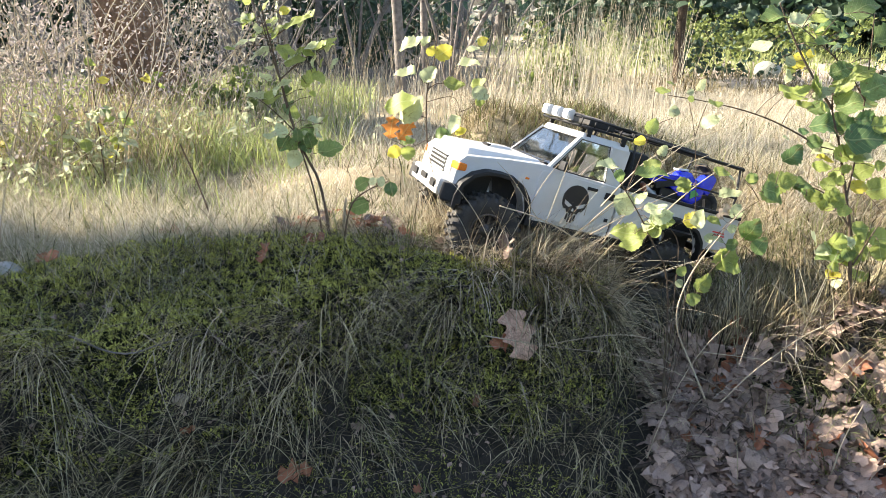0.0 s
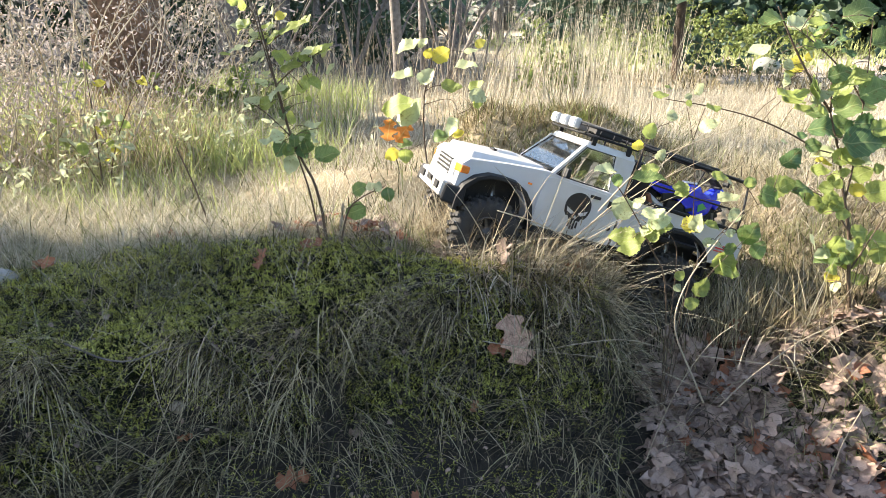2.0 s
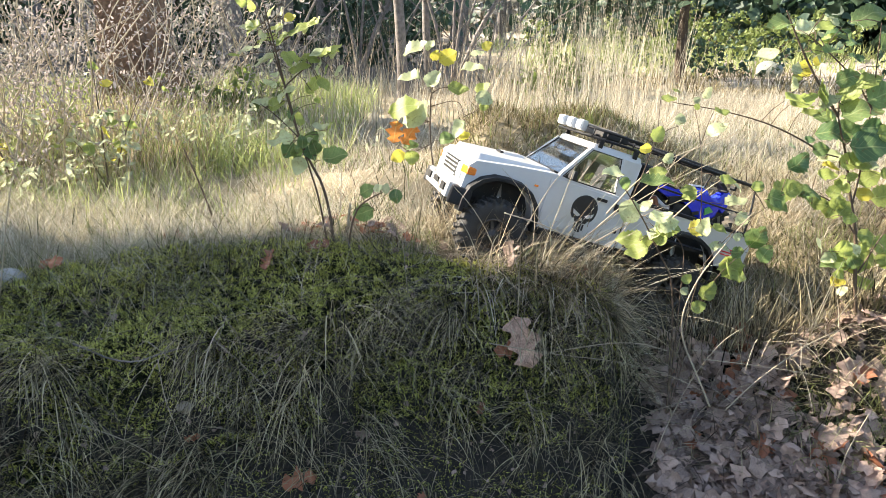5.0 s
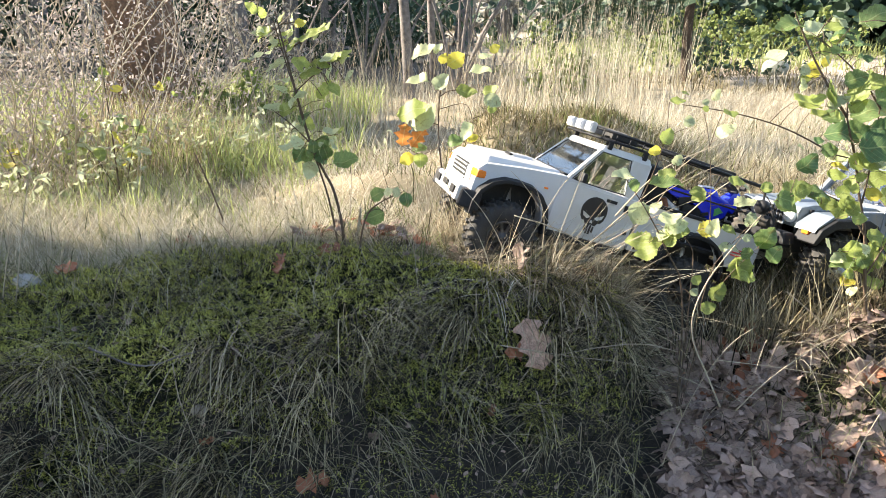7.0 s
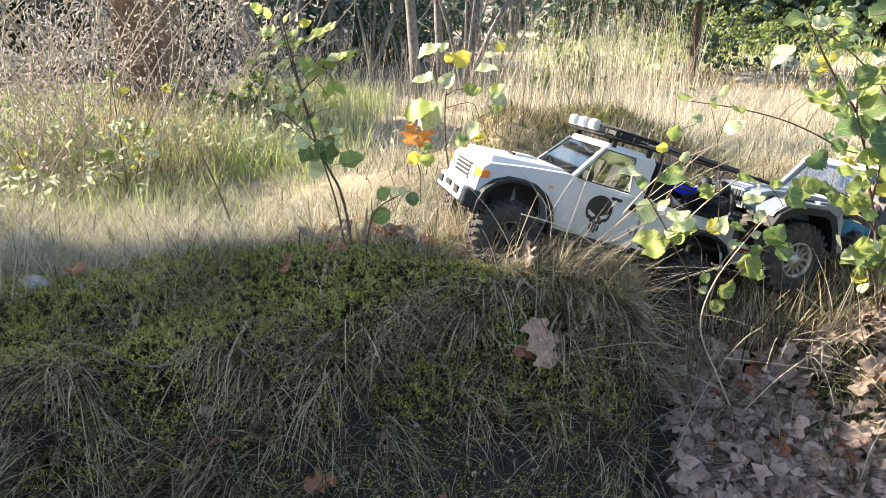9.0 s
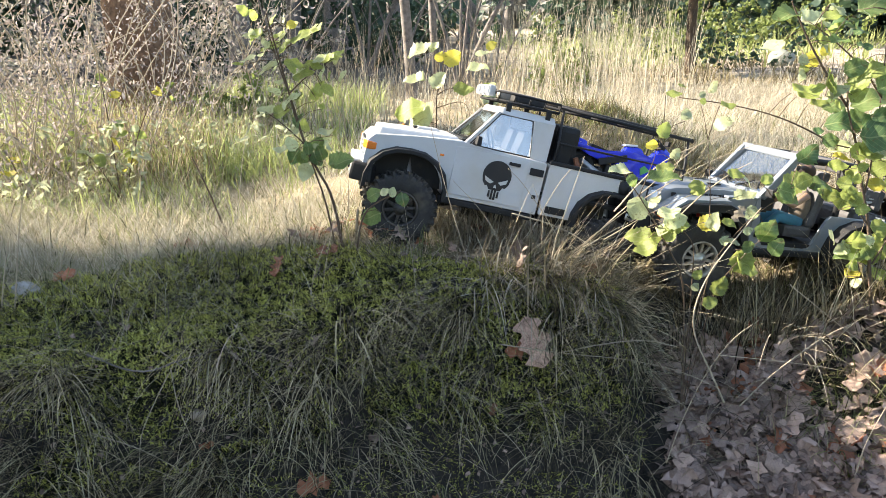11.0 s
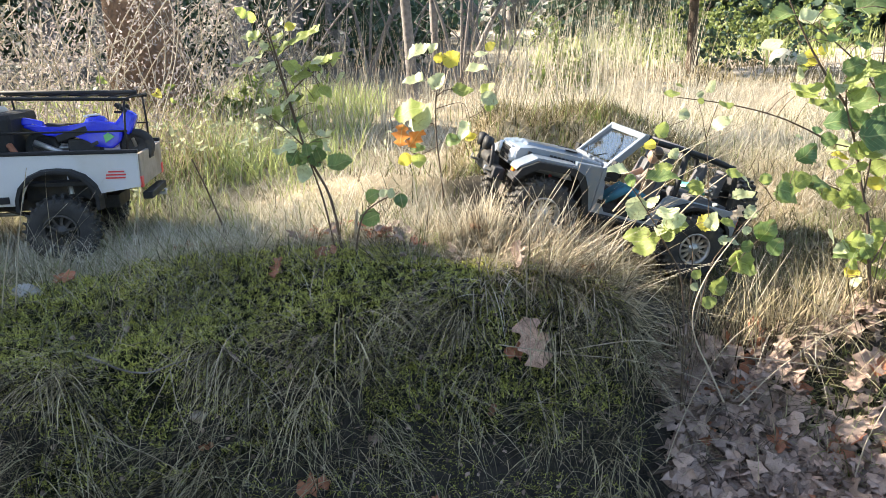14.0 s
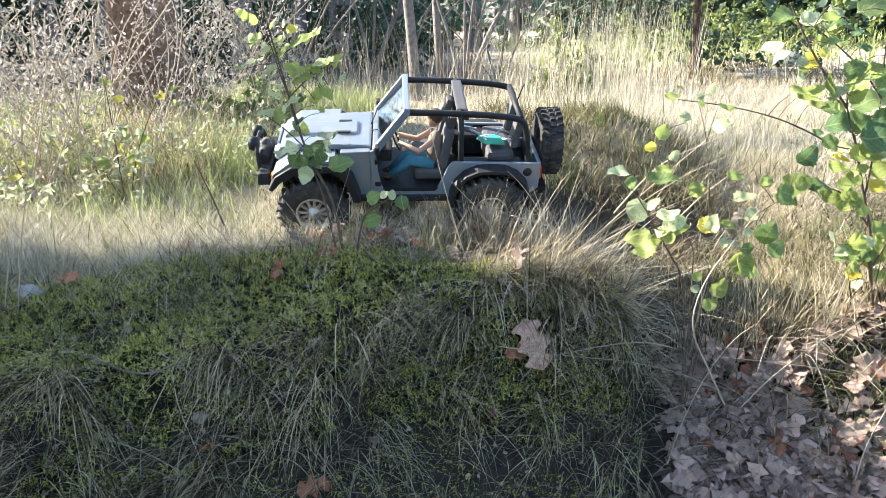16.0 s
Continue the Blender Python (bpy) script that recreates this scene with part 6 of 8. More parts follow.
# three more trees added out of view to shade the ground at far left
for foot, seed in (((-3.7, 4.7), 31), ((-4.5, 6.2), 32), ((-5.3, 7.8), 33)):
    tree("unseen leafy tree added to cast shade at the wood's edge", foot, 0.11, 3.4, (0.0, 0.0), GREYBARK, 20, 3600, CROWN, seed, crown_from=1.2, crown_size=1.15, leaf=0.11, shades=over_wood)
tree("distant trunk among grey brush", (-2.25, 5.0), 0.09, 4.0, (0.03, 0.0), GREYBARK, 4, 0, CROWN, 11, crown_from=2.2, crown_size=0.9)


def bare_shrub(label, foot, stems, seed):
    """Bare leaning stems with side branches."""
    r = np.random.RandomState(seed)
    root = new("bare_shrub", None)
    root.location = on_ground(*foot)
    for lx, ly, h, rad in stems:
        line = rounded([Vector((0, 0, -0.01)), Vector((lx * 0.35, ly * 0.3, h * 0.5)), Vector((lx, ly, h))], 2)
        bm = bmesh.new()
        tube(bm, line, [rad * (1 - 0.6 * k / len(line)) for k in range(len(line))], 7)
        for _ in range(4):
            q = line[r.randint(len(line) // 3, len(line))]
            tube(bm, [q, q + Vector((r.normal(0, 0.1), r.normal(0, 0.06), 0.10)), q + Vector((r.normal(0, 0.16), r.normal(0, 0.1), 0.22))], [rad * 0.3, rad * 0.2, rad * 0.1], 4)
        part("stem", bm, GREYBARK, root)
    return tagged(root, label, "shrub", "brush under the trees")


bare_shrub("bare grey stems leaning out from one root", (0.10, 3.35), [(0.34, 0.1, 0.62, 0.016), (0.10, 0.0, 0.75, 0.009), (-0.25, 0.0, 0.75, 0.010), (0.02, 0.1, 0.8, 0.008), (0.2, 0.0, 0.7, 0.007)], 2)
bare_shrub("bare grey stems leaning out from one root", (-0.42, 4.3), [(0.45, 0.1, 0.8, 0.018), (-0.2, 0.0, 0.8, 0.012), (0.1, 0.0, 0.9, 0.010)], 3)


bare_shrub("thin bare stems tangled before the trunks", (-0.62, 3.0), [(0.3, 0.1, 0.6, 0.006), (-0.2, 0.0, 0.7, 0.005), (0.1, 0.1, 0.8, 0.005), (0.45, 0.0, 0.55, 0.005), (-0.4, 0.1, 0.5, 0.004)], 4)
bare_shrub("thin bare stems tangled before the trunks", (0.28, 3.7), [(0.4, 0.1, 0.6, 0.007), (-0.25, 0.0, 0.6, 0.006), (0.15, 0.1, 0.8, 0.006), (0.6, 0.0, 0.5, 0.005), (-0.5, 0.1, 0.5, 0.005)], 5)
bare_shrub("thin bare stems tangled before the trunks", (-0.25, 4.6), [(0.5, 0.1, 0.9, 0.009), (-0.35, 0.0, 0.9, 0.008), (0.2, 0.1, 1.0, 0.007), (0.8, 0.0, 0.8, 0.006)], 6)
brush("dim leafy thicket between the trunks", (-0.45, 5.6), 26, 0.9, 0.55, 900, 0.05, DEEPCROWN, TWIG, 17)
brush("dim leafy thicket between the trunks", (-1.6, 5.0), 26, 0.9, 0.55, 900, 0.05, DEEPCROWN, TWIG, 18)


# ---- the wood behind and around ----
def far_wood(name, label, a0, a1, dist, n, leaf, mat, tall, low, seed, clumps):
    """A belt of foliage in clumps, on an arc round the clearing."""
    r = np.random.RandomState(seed)
    cen = [(r.uniform(a0, a1), r.uniform(*dist), r.uniform(low, tall), r.uniform(0.35, 1.0)) for _ in range(clumps)]
    pos = []
    for _ in range(n):
        a, d, h, w = cen[r.randint(clumps)]
        pos.append((math.sin(radians(a)) * d + r.normal(0, w), math.cos(radians(a)) * d + r.normal(0, w), max(0.12, h + r.normal(0, 0.45 * w))))
    ob = many_leaves(name, np.array(pos), r.uniform(0.6, 1.5, n) * leaf, np.stack([r.uniform(-1.3, 1.3, n), r.uniform(-1.3, 1.3, n), r.uniform(0, 6.28, n)], -1),
                     "ovate", range(160, 166), mat, curl=0.4)
    return tagged(ob, label, "woodland", kind="stuff")


far_wood("far_wood", "dark green wood behind the clearing", -50, -2, (9, 14), 10000, 0.16, DEEPCROWN, 1.1, 0.05, 21, 130)
far_wood("far_wood", "shaded green trees beyond the clearing", 11.5, 42, (9.5, 13), 14000, 0.13, DEEPCROWN, 0.95, 0.22, 22, 110)
far_wood("far_wood", "pale sunlit foliage beyond the path", 2, 14, (18, 26), 3500, 0.30, GREYLEAF, 1.3, 0.2, 23, 60)
far_wood("far_wood", "dense wood closing the distance", -60, 60, (26, 40), 7000, 0.7, CROWN, 3.2, 0.3, 24, 160)
far_wood("far_wood", "wood around the clearing", 60, 300, (13, 24), 4000, 0.8, CROWN, 4.0, 0.4, 25, 110)
for i, (fx, fy, g) in enumerate(((-2.9, 8.0, 0.12), (-1.9, 8.6, 0.10), (-1.2, 9.2, 0.11), (-0.5, 8.4, 0.08), (0.35, 9.5, 0.10), (-3.8, 7.0, 0.12), (3.6, 9.5, 0.10), (5.2, 10.0, 0.12), (1.0, 10.5, 0.07), (-0.9, 7.2, 0.06))):
    tree("distant grey trunk in the wood", (fx, fy), g, 3.6, (0.02 * (i % 3 - 1), 0.0), GREYBARK, 4, 0, CROWN, 40 + i, crown_from=1.6, crown_size=0.8)


# ---- the model vehicles: x forward, y to their left, z up from the ground between the wheels ----
def panel(name, pts, y, thick, mat, parent, bevel=0.0015, label=""):
    """A flat upright panel with a side profile, at y and thick across."""
    return part(name, prism(bmesh.new(), pts, y - thick / 2, y + thick / 2), mat, parent, label, bevel)


def quad_pane(name, corners, mat, parent, thick=0.0012, label=""):
    """A thin pane between four corners."""
    c = [Vector(p) for p in corners]
    nrm = (c[1] - c[0]).cross(c[3] - c[0]).normalized() * thick / 2
    bm = bmesh.new()
    a, b = [bm.verts.new(p + nrm) for p in c], [bm.verts.new(p - nrm) for p in c]
    bm.faces.new(a)
    bm.faces.new(b[::-1])
    for i in range(4):
        bm.faces.new((a[(i + 1) % 4], a[i], b[i], b[(i + 1) % 4]))
    ob = part(name, bm, mat, parent, label)
    if mat in (WINDOW, SIDEGLASS):
        ob.visible_shadow = False
    return ob


def beam(name, a, b, w, h, mat, parent, bevel=0.001):
    """A square bar between two points."""
    a, b = Vector(a), Vector(b)
    bm = new_box((0, 0, 0), ((b - a).length, w, h))
    m = Matrix.Translation((a + b) / 2) @ (b - a).to_track_quat("X", "Z").to_matrix().to_4x4()
    bmesh.ops.transform(bm, matrix=m, verts=bm.verts)
    return part(name, bm, mat, parent, bevel=bevel)


def rod(name, pts, r, mat, parent, n=8, label=""):
    return part(name, tube(bmesh.new(), pts, r, n), mat, parent, label)


def wheel(parent, c, radius, width, rim_mat, side, spokes=10):
    """A lugged off-road tyre on a spoked rim; the wheel turns about y."""
    root = new("wheel", None)
    root.parent = parent
    root.location = c
    r, w = radius, width / 2
    bm = bmesh.new()
    lathe(bm, [(r * 0.47, -w * 0.80), (r * 0.56, -w), (r * 0.84, -w * 1.02), (r * 0.94, -w * 0.88), (r * 0.955, 0), (r * 0.94, w * 0.88),
               (r * 0.84, w * 1.02), (r * 0.56, w), (r * 0.47, w * 0.80)], 40)
    for k in range(26):
        a = 2 * math.pi * k / 26
        for s, off in ((-1, 0.0), (1, 0.5), (0, 0.25)):
            b = a + off * 2 * math.pi / 26
            sub = new_box((0, 0, 0), (r * 0.085, w * (0.62 if s else 0.5), r * 0.14), taper=(0.8, 0.85))
            m = Matrix.Rotation(-b, 4, "Y") @ Matrix.Translation((0, s * w * 0.66, r * 0.965)) @ Matrix.Rotation(s * 0.3, 4, "Z")
            bmesh.ops.transform(sub, matrix=m, verts=sub.verts)
            if s:
                sh = new_box((0, 0, 0), (r * 0.07, w * 0.10, r * 0.16))
                bmesh.ops.transform(sh, matrix=Matrix.Rotation(-b, 4, "Y") @ Matrix.Translation((0, s * w * 0.97, r * 0.87)), verts=sh.verts)
                me = bpy.data.meshes.new("lug")
                sh.to_mesh(me)
                sh.free()
                bm.from_mesh(me)
                bpy.data.meshes.remove(me)
            me = bpy.data.meshes.new("lug")
            sub.to_mesh(me)
            sub.free()
            bm.from_mesh(me)
            bpy.data.meshes.remove(me)
    part("tyre", bm, RUBBER, root)
    bm = bmesh.new()
    q = side
    lathe(bm, [(r * 0.50, q * w * 0.86), (r * 0.50, q * w * 0.97), (r * 0.45, q * w * 0.97), (r * 0.42, q * w * 0.6), (r * 0.42, -q * w * 0.8), (r * 0.50, -q * w * 0.86)], 32)
    part("brake_disc", lathe(bmesh.new(), [(r * 0.43, q * w * 0.35), (0.0005, q * w * 0.35)], 32), DARK, root)
    for k in range(spokes):
        sub = new_box((0, 0, 0), (r * 0.085, w * 0.22, r * 0.28), taper=(0.8, 1))
        bmesh.ops.transform(sub, matrix=Matrix.Rotation(2 * math.pi * k / spokes, 4, "Y") @ Matrix.Translation((0, q * w * 0.66, r * 0.30)), verts=sub.verts)
        me = bpy.data.meshes.new("spoke")
        sub.to_mesh(me)
        sub.free()
        bm.from_mesh(me)
        bpy.data.meshes.remove(me)
    rim = part("rim", bm, rim_mat, root)
    hub = lathe(bmesh.new(), [(0.0005, q * w * 1.0), (r * 0.10, q * w * 0.98), (r * 0.12, q * w * 0.80), (r * 0.20, q * w * 0.76), (r * 0.20, q * w * 0.5)], 20)
    part("hub", hub, STEEL if rim_mat is RIM else DARKRIM, root)
    return root


def flare(name, cx, cz, r, y, wide, parent, a0=-8, a1=188, mat=None, squash=0.92):
    """A wheel-arch lip: an angular band round the arch."""
    bm = bmesh.new()
    rings = []
    n = 10
    for k in range(n + 1):
        a = radians(a0 + (a1 - a0) * k / n)
        cx1, cz1 = math.cos(a), math.sin(a)
        push = 1 + 0.05 * abs(math.sin(2 * a))
        rr = []
        for q, dy in ((r, 0), (r + 0.008, 0), (r + 0.005, wide), (r - 0.001, wide)):
            rr.append(bm.verts.new((cx + q * cx1 * push, y + dy, cz + q * cz1 * squash * push)))
        rings.append(rr)
    for p, q in zip(rings, rings[1:]):
        for i in range(4):
            bm.faces.new((p[i], p[(i + 1) % 4], q[(i + 1) % 4], q[i]))
    bm.faces.new(rings[0][::-1])
    bm.faces.new(rings[-1])
    return part(name, bm, mat or BLACK, parent, bevel=0.0008)


def pickup():
    """A white model pickup with a roof rack and a rack over its load bed."""
    car = new("model_pickup", None)
    W = 0.091
    fx, rx, hz, R = 0.165, -0.165, 0.048, 0.0545
    drop = {fx: 0.048, rx: 0.040}
    arch_f = arch(fx, 0.078, 0.060, 0, 180, 10)
    low = [(0.228, 0.082), (0.233, 0.100), (0.232, 0.138), (0.222, 0.149), (0.16, 0.158), (0.092, 0.166), (0.070, 0.163), (-0.046, 0.160), (-0.046, 0.078)]
    body = part("body", prism(bmesh.new(), low + [(0.099, 0.078)] + arch_f[::-1], -W, W), WHITE, car, "dusty white painted body", 0.003)
    part("hood", new_box((0.155, 0, 0.1585), (0.128, 0.150, 0.012), (0, 4.5, 0), (0.94, 0.9)), WHITE, car, bevel=0.003)
    part("hood_scoop", new_box((0.135, -0.02, 0.1672), (0.045, 0.035, 0.006), (0, 4.5, 0), (0.7, 0.8)), WHITE, car, bevel=0.0015)
    part("scoop_mouth", new_box((0.155, -0.02, 0.1668), (0.006, 0.026, 0.003), (0, 4.5, 0)), BLACK, car)
    part("cowl", new_box((0.083, 0, 0.1665), (0.016, 0.145, 0.004)), BLACK, car, bevel=0.001)
    for s in (-1, 1):
        rod("wiper", [(0.082, s * 0.02, 0.169), (0.074, s * 0.055, 0.176)], 0.0012, BLACK, car, 5)
    # cab: roof, pillars, panes
    zb, zr = 0.162, 0.2235
    xa, xr, xb = 0.084, 0.041, -0.046
    part("roof", new_box(((xr + xb) / 2 - 0.001, 0, zr - 0.001), (xr - xb + 0.006, 0.152, 0.012), taper=(0.93, 0.92)), WHITE, car, bevel=0.004)
    for s in (-1, 1):
        beam("pillar", (xa, s * 0.083, zb), (xr, s * 0.072, zr - 0.004), 0.007, 0.008, WHITE, car)
        part("rear_quarter", prism(bmesh.new(), [(-0.018, zb - 0.002), (-0.012, zr - 0.004), (xb, zr - 0.004), (xb, zb - 0.002)], s * 0.0775 - 0.004, s * 0.0775 + 0.004), WHITE, car, bevel=0.001)
        quad_pane("side_window", [(xa - 0.004, s * 0.0845, zb), (-0.016, s * 0.0845, zb), (-0.012, s * 0.0745, zr - 0.006), (xr - 0.002, s * 0.0745, zr - 0.006)], SIDEGLASS, car)
        rod("window_seal", [(xa - 0.004, s * 0.0852, zb + 0.001), (xr - 0.001, s * 0.0752, zr - 0.006), (-0.012, s * 0.0752, zr - 0.006), (-0.017, s * 0.0852, zb + 0.001), (xa - 0.004, s * 0.0852, zb + 0.001)], 0.0012, BLACK, car, 4)
        # door with handle and mirror
        door = panel("door", [(0.098, 0.084), (0.098, 0.156), (0.080, 0.159), (-0.018, 0.157), (-0.018, 0.084)], s * (W + 0.0004), 0.0022, WHITE, car, 0.0008)
        part("door_handle", new_box((0.005, s * (W + 0.003), 0.148), (0.018, 0.003, 0.005)), BLACK, door, bevel=0.0008)
        part("mirror", new_box((0.070, s * (W + 0.010), 0.172), (0.008, 0.020, 0.014), taper=(0.8, 0.9)), BLACK, car, bevel=0.002)
        part("pillar_vent", new_box((-0.032, s * (W + 0.001), 0.143), (0.022, 0.003, 0.011)), BLACK, car, bevel=0.0008)
        part("fuel_cap", new_box((-0.036, s * (W + 0.001), 0.105), (0.006, 0.003, 0.006)), BLACK, car, bevel=0.001)
        part("side_marker", new_box((0.118, s * (W + 0.001), 0.139), (0.006, 0.002, 0.003)), AMBER, car)
        # emblem: a dark domed blot with two slanted slots, a notch and long bars below
        dome = arch(0.028, 0.126, 0.0225, -12, 192, 16) + [(0.0075, 0.114), (0.012, 0.108), (0.016, 0.1085), (0.0185, 0.103), (0.0375, 0.103), (0.040, 0.1085), (0.044, 0.108), (0.0485, 0.114)]
        emblem = part("emblem", prism(bmesh.new(), dome, s * (W + 0.0016), s * (W + 0.0024)), INK, car, "black printed emblem")
        for k in range(4):
            part("emblem_bar", new_box((0.0210 + 0.0047 * k, s * (W + 0.002), 0.0965), (0.0034, 0.0008, (0.010, 0.017, 0.017, 0.010)[k]), taper=(0.8, 1)), INK, emblem)
        for k in (-1, 1):
            slot = prism(bmesh.new(), [(0.028 + k * 0.0035, 0.1155), (0.028 + k * 0.0185, 0.1225), (0.028 + k * 0.0165, 0.1155), (0.028 + k * 0.0085, 0.1120)], s * (W + 0.0025), s * (W + 0.0030))
            part("emblem_slot", slot, WHITE, emblem)
        part("emblem_slot", prism(bmesh.new(), [(0.0255, 0.1065), (0.0275, 0.1115), (0.0285, 0.1115), (0.0305, 0.1065)], s * (W + 0.0025), s * (W + 0.0030)), WHITE, emblem)
        part("sill", new_box((0.035, s * (W - 0.006), 0.072), (0.15, 0.012, 0.010)), BLACK, car, bevel=0.002)
        part("vent_plate", new_box((-0.075, s * (W + 0.001), 0.090), (0.032, 0.003, 0.011)), BLACK, car, bevel=0.0008)
        flare("front_flare", fx, 0.078, 0.0590, s * (W - 0.004), s * 0.018, car)
        flare("rear_flare", rx, 0.080, 0.0570, s * (W - 0.004), s * 0.018, car)
    quad_pane("windshield", [(xa + 0.001, -0.078, zb + 0.003), (xa + 0.001, 0.078, zb + 0.003), (xr + 0.002, 0.068, zr - 0.006), (xr + 0.002, -0.068, zr - 0.006)], WINDOW, car)
    rod("windshield_seal", [(xa + 0.001, -0.079, zb + 0.003), (xa + 0.001, 0.079, zb + 0.003), (xr + 0.002, 0.069, zr - 0.006), (xr + 0.002, -0.069, zr - 0.006), (xa + 0.001, -0.079, zb + 0.003)], 0.0014, BLACK, car, 4)
    part("rear_wall", new_box((xb + 0.003, 0, 0.19), (0.006, 0.15, 0.06)), WHITE, car, bevel=0.001)
    part("rear_window", new_box((xb - 0.001, 0, 0.198), (0.004, 0.10, 0.032)), BLACK, car, bevel=0.001)
    part("dashboard", new_box((0.062, 0, 0.163), (0.03, 0.15, 0.012)), BLACK, car, bevel=0.003)
    for s in (-1, 1):
        seat = part("seat", new_box((-0.012, s * 0.038, 0.172), (0.020, 0.045, 0.055), (0, -10, 0)), SEATGREY, car, bevel=0.005)
    rod("steering_wheel", [(0.040 + 0.006 * math.sin(a), 0.038 + 0.017 * math.cos(a), 0.176 + 0.016 * math.sin(a)) for a in [k * math.pi / 8 for k in range(17)]], 0.0016, BLACK, car, 5)
    # nose
    part("grille", new_box((0.2335, 0, 0.125), (0.004, 0.085, 0.026)), BLACK, car, bevel=0.001)
    for k in range(4):
        part("grille_bar", new_box((0.236, 0, 0.115 + 0.0065 * k), (0.002, 0.082, 0.0022)), WHITE, car)
    for s in (-1, 1):
        part("headlight", new_box((0.2335, s * 0.058, 0.125), (0.005, 0.026, 0.024)), LENS, car, bevel=0.003)
        part("indicator", new_box((0.2245, s * 0.0815, 0.131), (0.020, 0.022, 0.012), (0, 0, s * 14)), AMBER, car, bevel=0.002)
    bumper = part("front_bumper", new_box((0.239, 0, 0.093), (0.022, 0.155, 0.026), taper=(0.8, 0.97)), WHITE, car, bevel=0.004)
    for s in (-1, 1):
        part("fog_lamp", new_box((0.2505, s * 0.052, 0.094), (0.003, 0.022, 0.012)), BLACK, bumper, bevel=0.001)
        part("bumper_corner", new_box((0.229, s * 0.088, 0.090), (0.036, 0.026, 0.028), (0, 0, s * -18), (0.9, 0.9)), BLACK, bumper, bevel=0.004)
    part("tow_slot", new_box((0.2505, 0, 0.096), (0.003, 0.030, 0.009)), BLACK, bumper, bevel=0.001)
    # load bed
    arch_r = arch(rx, 0.080, 0.058, 0, 180, 10)
    for s in (-1, 1):
        side = panel("bed_side", [(-0.050, 0.160), (-0.288, 0.160), (-0.288, 0.105), (-0.228, 0.098)] + arch_r[::-1] + [(-0.050, 0.080)], s * (W - 0.003), 0.006, WHITE, car, 0.0012)
        part("bed_rail", new_box((-0.169, s * (W - 0.003), 0.1625), (0.240, 0.010, 0.006)), BLACK, side, bevel=0.0015)
        for k in range(3):
            part("red_bar", new_box((-0.254 + 0.001 * k, s * (W + 0.0006), 0.131 - 0.005 * k), (0.030 - 0.006 * (k == 0), 0.0008, 0.0024)), RED, side)
    part("bed_floor", new_box((-0.169, 0, 0.112), (0.236, 0.17, 0.006)), BLACK, car)
    part("bed_front", new_box((-0.053, 0, 0.137), (0.005, 0.172, 0.046)), WHITE, car, bevel=0.001)
    gate = part("tailgate", new_box((-0.287, 0, 0.131), (0.006, 0.170, 0.054)), TAN, car, "dust-brown tailgate", bevel=0.0015)
    part("gate_handle", new_box((-0.291, 0, 0.145), (0.003, 0.03, 0.006)), BLACK, gate, bevel=0.001)
    part("rear_bumper", new_box((-0.291, 0, 0.085), (0.016, 0.12, 0.012)), BLACK, car, bevel=0.002)
    rod("hitch", [(-0.29, 0, 0.078), (-0.308, 0, 0.078), (-0.308, 0, 0.086)], 0.003, STEEL, car)
    for s in (-1, 1):
        part("tail_lamp", new_box((-0.289, s * 0.080, 0.112), (0.004, 0.012, 0.018)), RED, car, bevel=0.001)
        for k, yy in enumerate((0.068, 0.052)):
            part("inner_arch", new_box(((fx, rx)[k], s * 0.056, 0.108), (0.12, 0.004, 0.05)), DARK, car)
    # chassis, axles, dampers, wheels
    part("chassis", new_box((-0.02, 0, 0.073), (0.44, 0.075, 0.022)), DARK, car, bevel=0.003)
    part("gearbox", new_box((0.02, 0, 0.056), (0.07, 0.05, 0.022)), DARK, car, bevel=0.004)
    for x0 in (fx, rx):
        hz = drop[x0]
        axle = rod("axle", [(x0, -0.085, hz), (x0, 0.085, hz)], 0.0075, DARK, car, 10)
        part("differential", new_box((x0, 0.012, hz), (0.03, 0.03, 0.028)), DARK, axle, bevel=0.006)
        for s in (-1, 1):
            rod("damper", [(x0 - 0.012, s * 0.058, 0.052), (x0 - 0.004, s * 0.052, 0.125)], 0.0058, STEEL, car, 8)
            rod("damper_rod", [(x0 - 0.014, s * 0.060, 0.044), (x0 - 0.003, s * 0.051, 0.132)], 0.0025, STEEL, car, 6)
            rod("link", [(x0 - (0.02 if x0 > 0 else -0.02), s * 0.045, hz), (x0 - (0.11 if x0 > 0 else -0.11), s * 0.030, 0.066)], 0.0032, DARK, car, 6)
    rod("prop_shaft", [(0.14, 0.01, 0.052), (-0.14, 0.01, 0.052)], 0.0035, STEEL, car, 6)
    wheels = [wheel(car, (x0, s * 0.092, drop[x0]), R, 0.040, DARKRIM, s) for x0 in (fx, rx) for s in (1, -1)]
    # roof rack with spot lamps
    rack = new("roof_rack", None)
    rack.parent = car
    z0 = 0.2375
    for s in (-1, 1):
        rod("rack_rail", [(0.048, s * 0.070, z0), (-0.050, s * 0.070, z0)], 0.0022, BLACK, rack, 6)
        rod("rack_rail", [(0.050, s * 0.072, z0 + 0.013), (-0.050, s * 0.072, z0 + 0.013)], 0.0020, BLACK, rack, 6)
        for k in range(5):
            rod("rack_post", [(0.048 - 0.0245 * k, s * 0.070, z0), (0.048 - 0.0245 * k, s * 0.072, z0 + 0.013)], 0.0013, BLACK, rack, 5)
        for x0 in (0.030, -0.034):
            part("rack_foot", new_box((x0, s * 0.071, 0.2305), (0.008, 0.005, 0.014)), BLACK, rack, bevel=0.001)
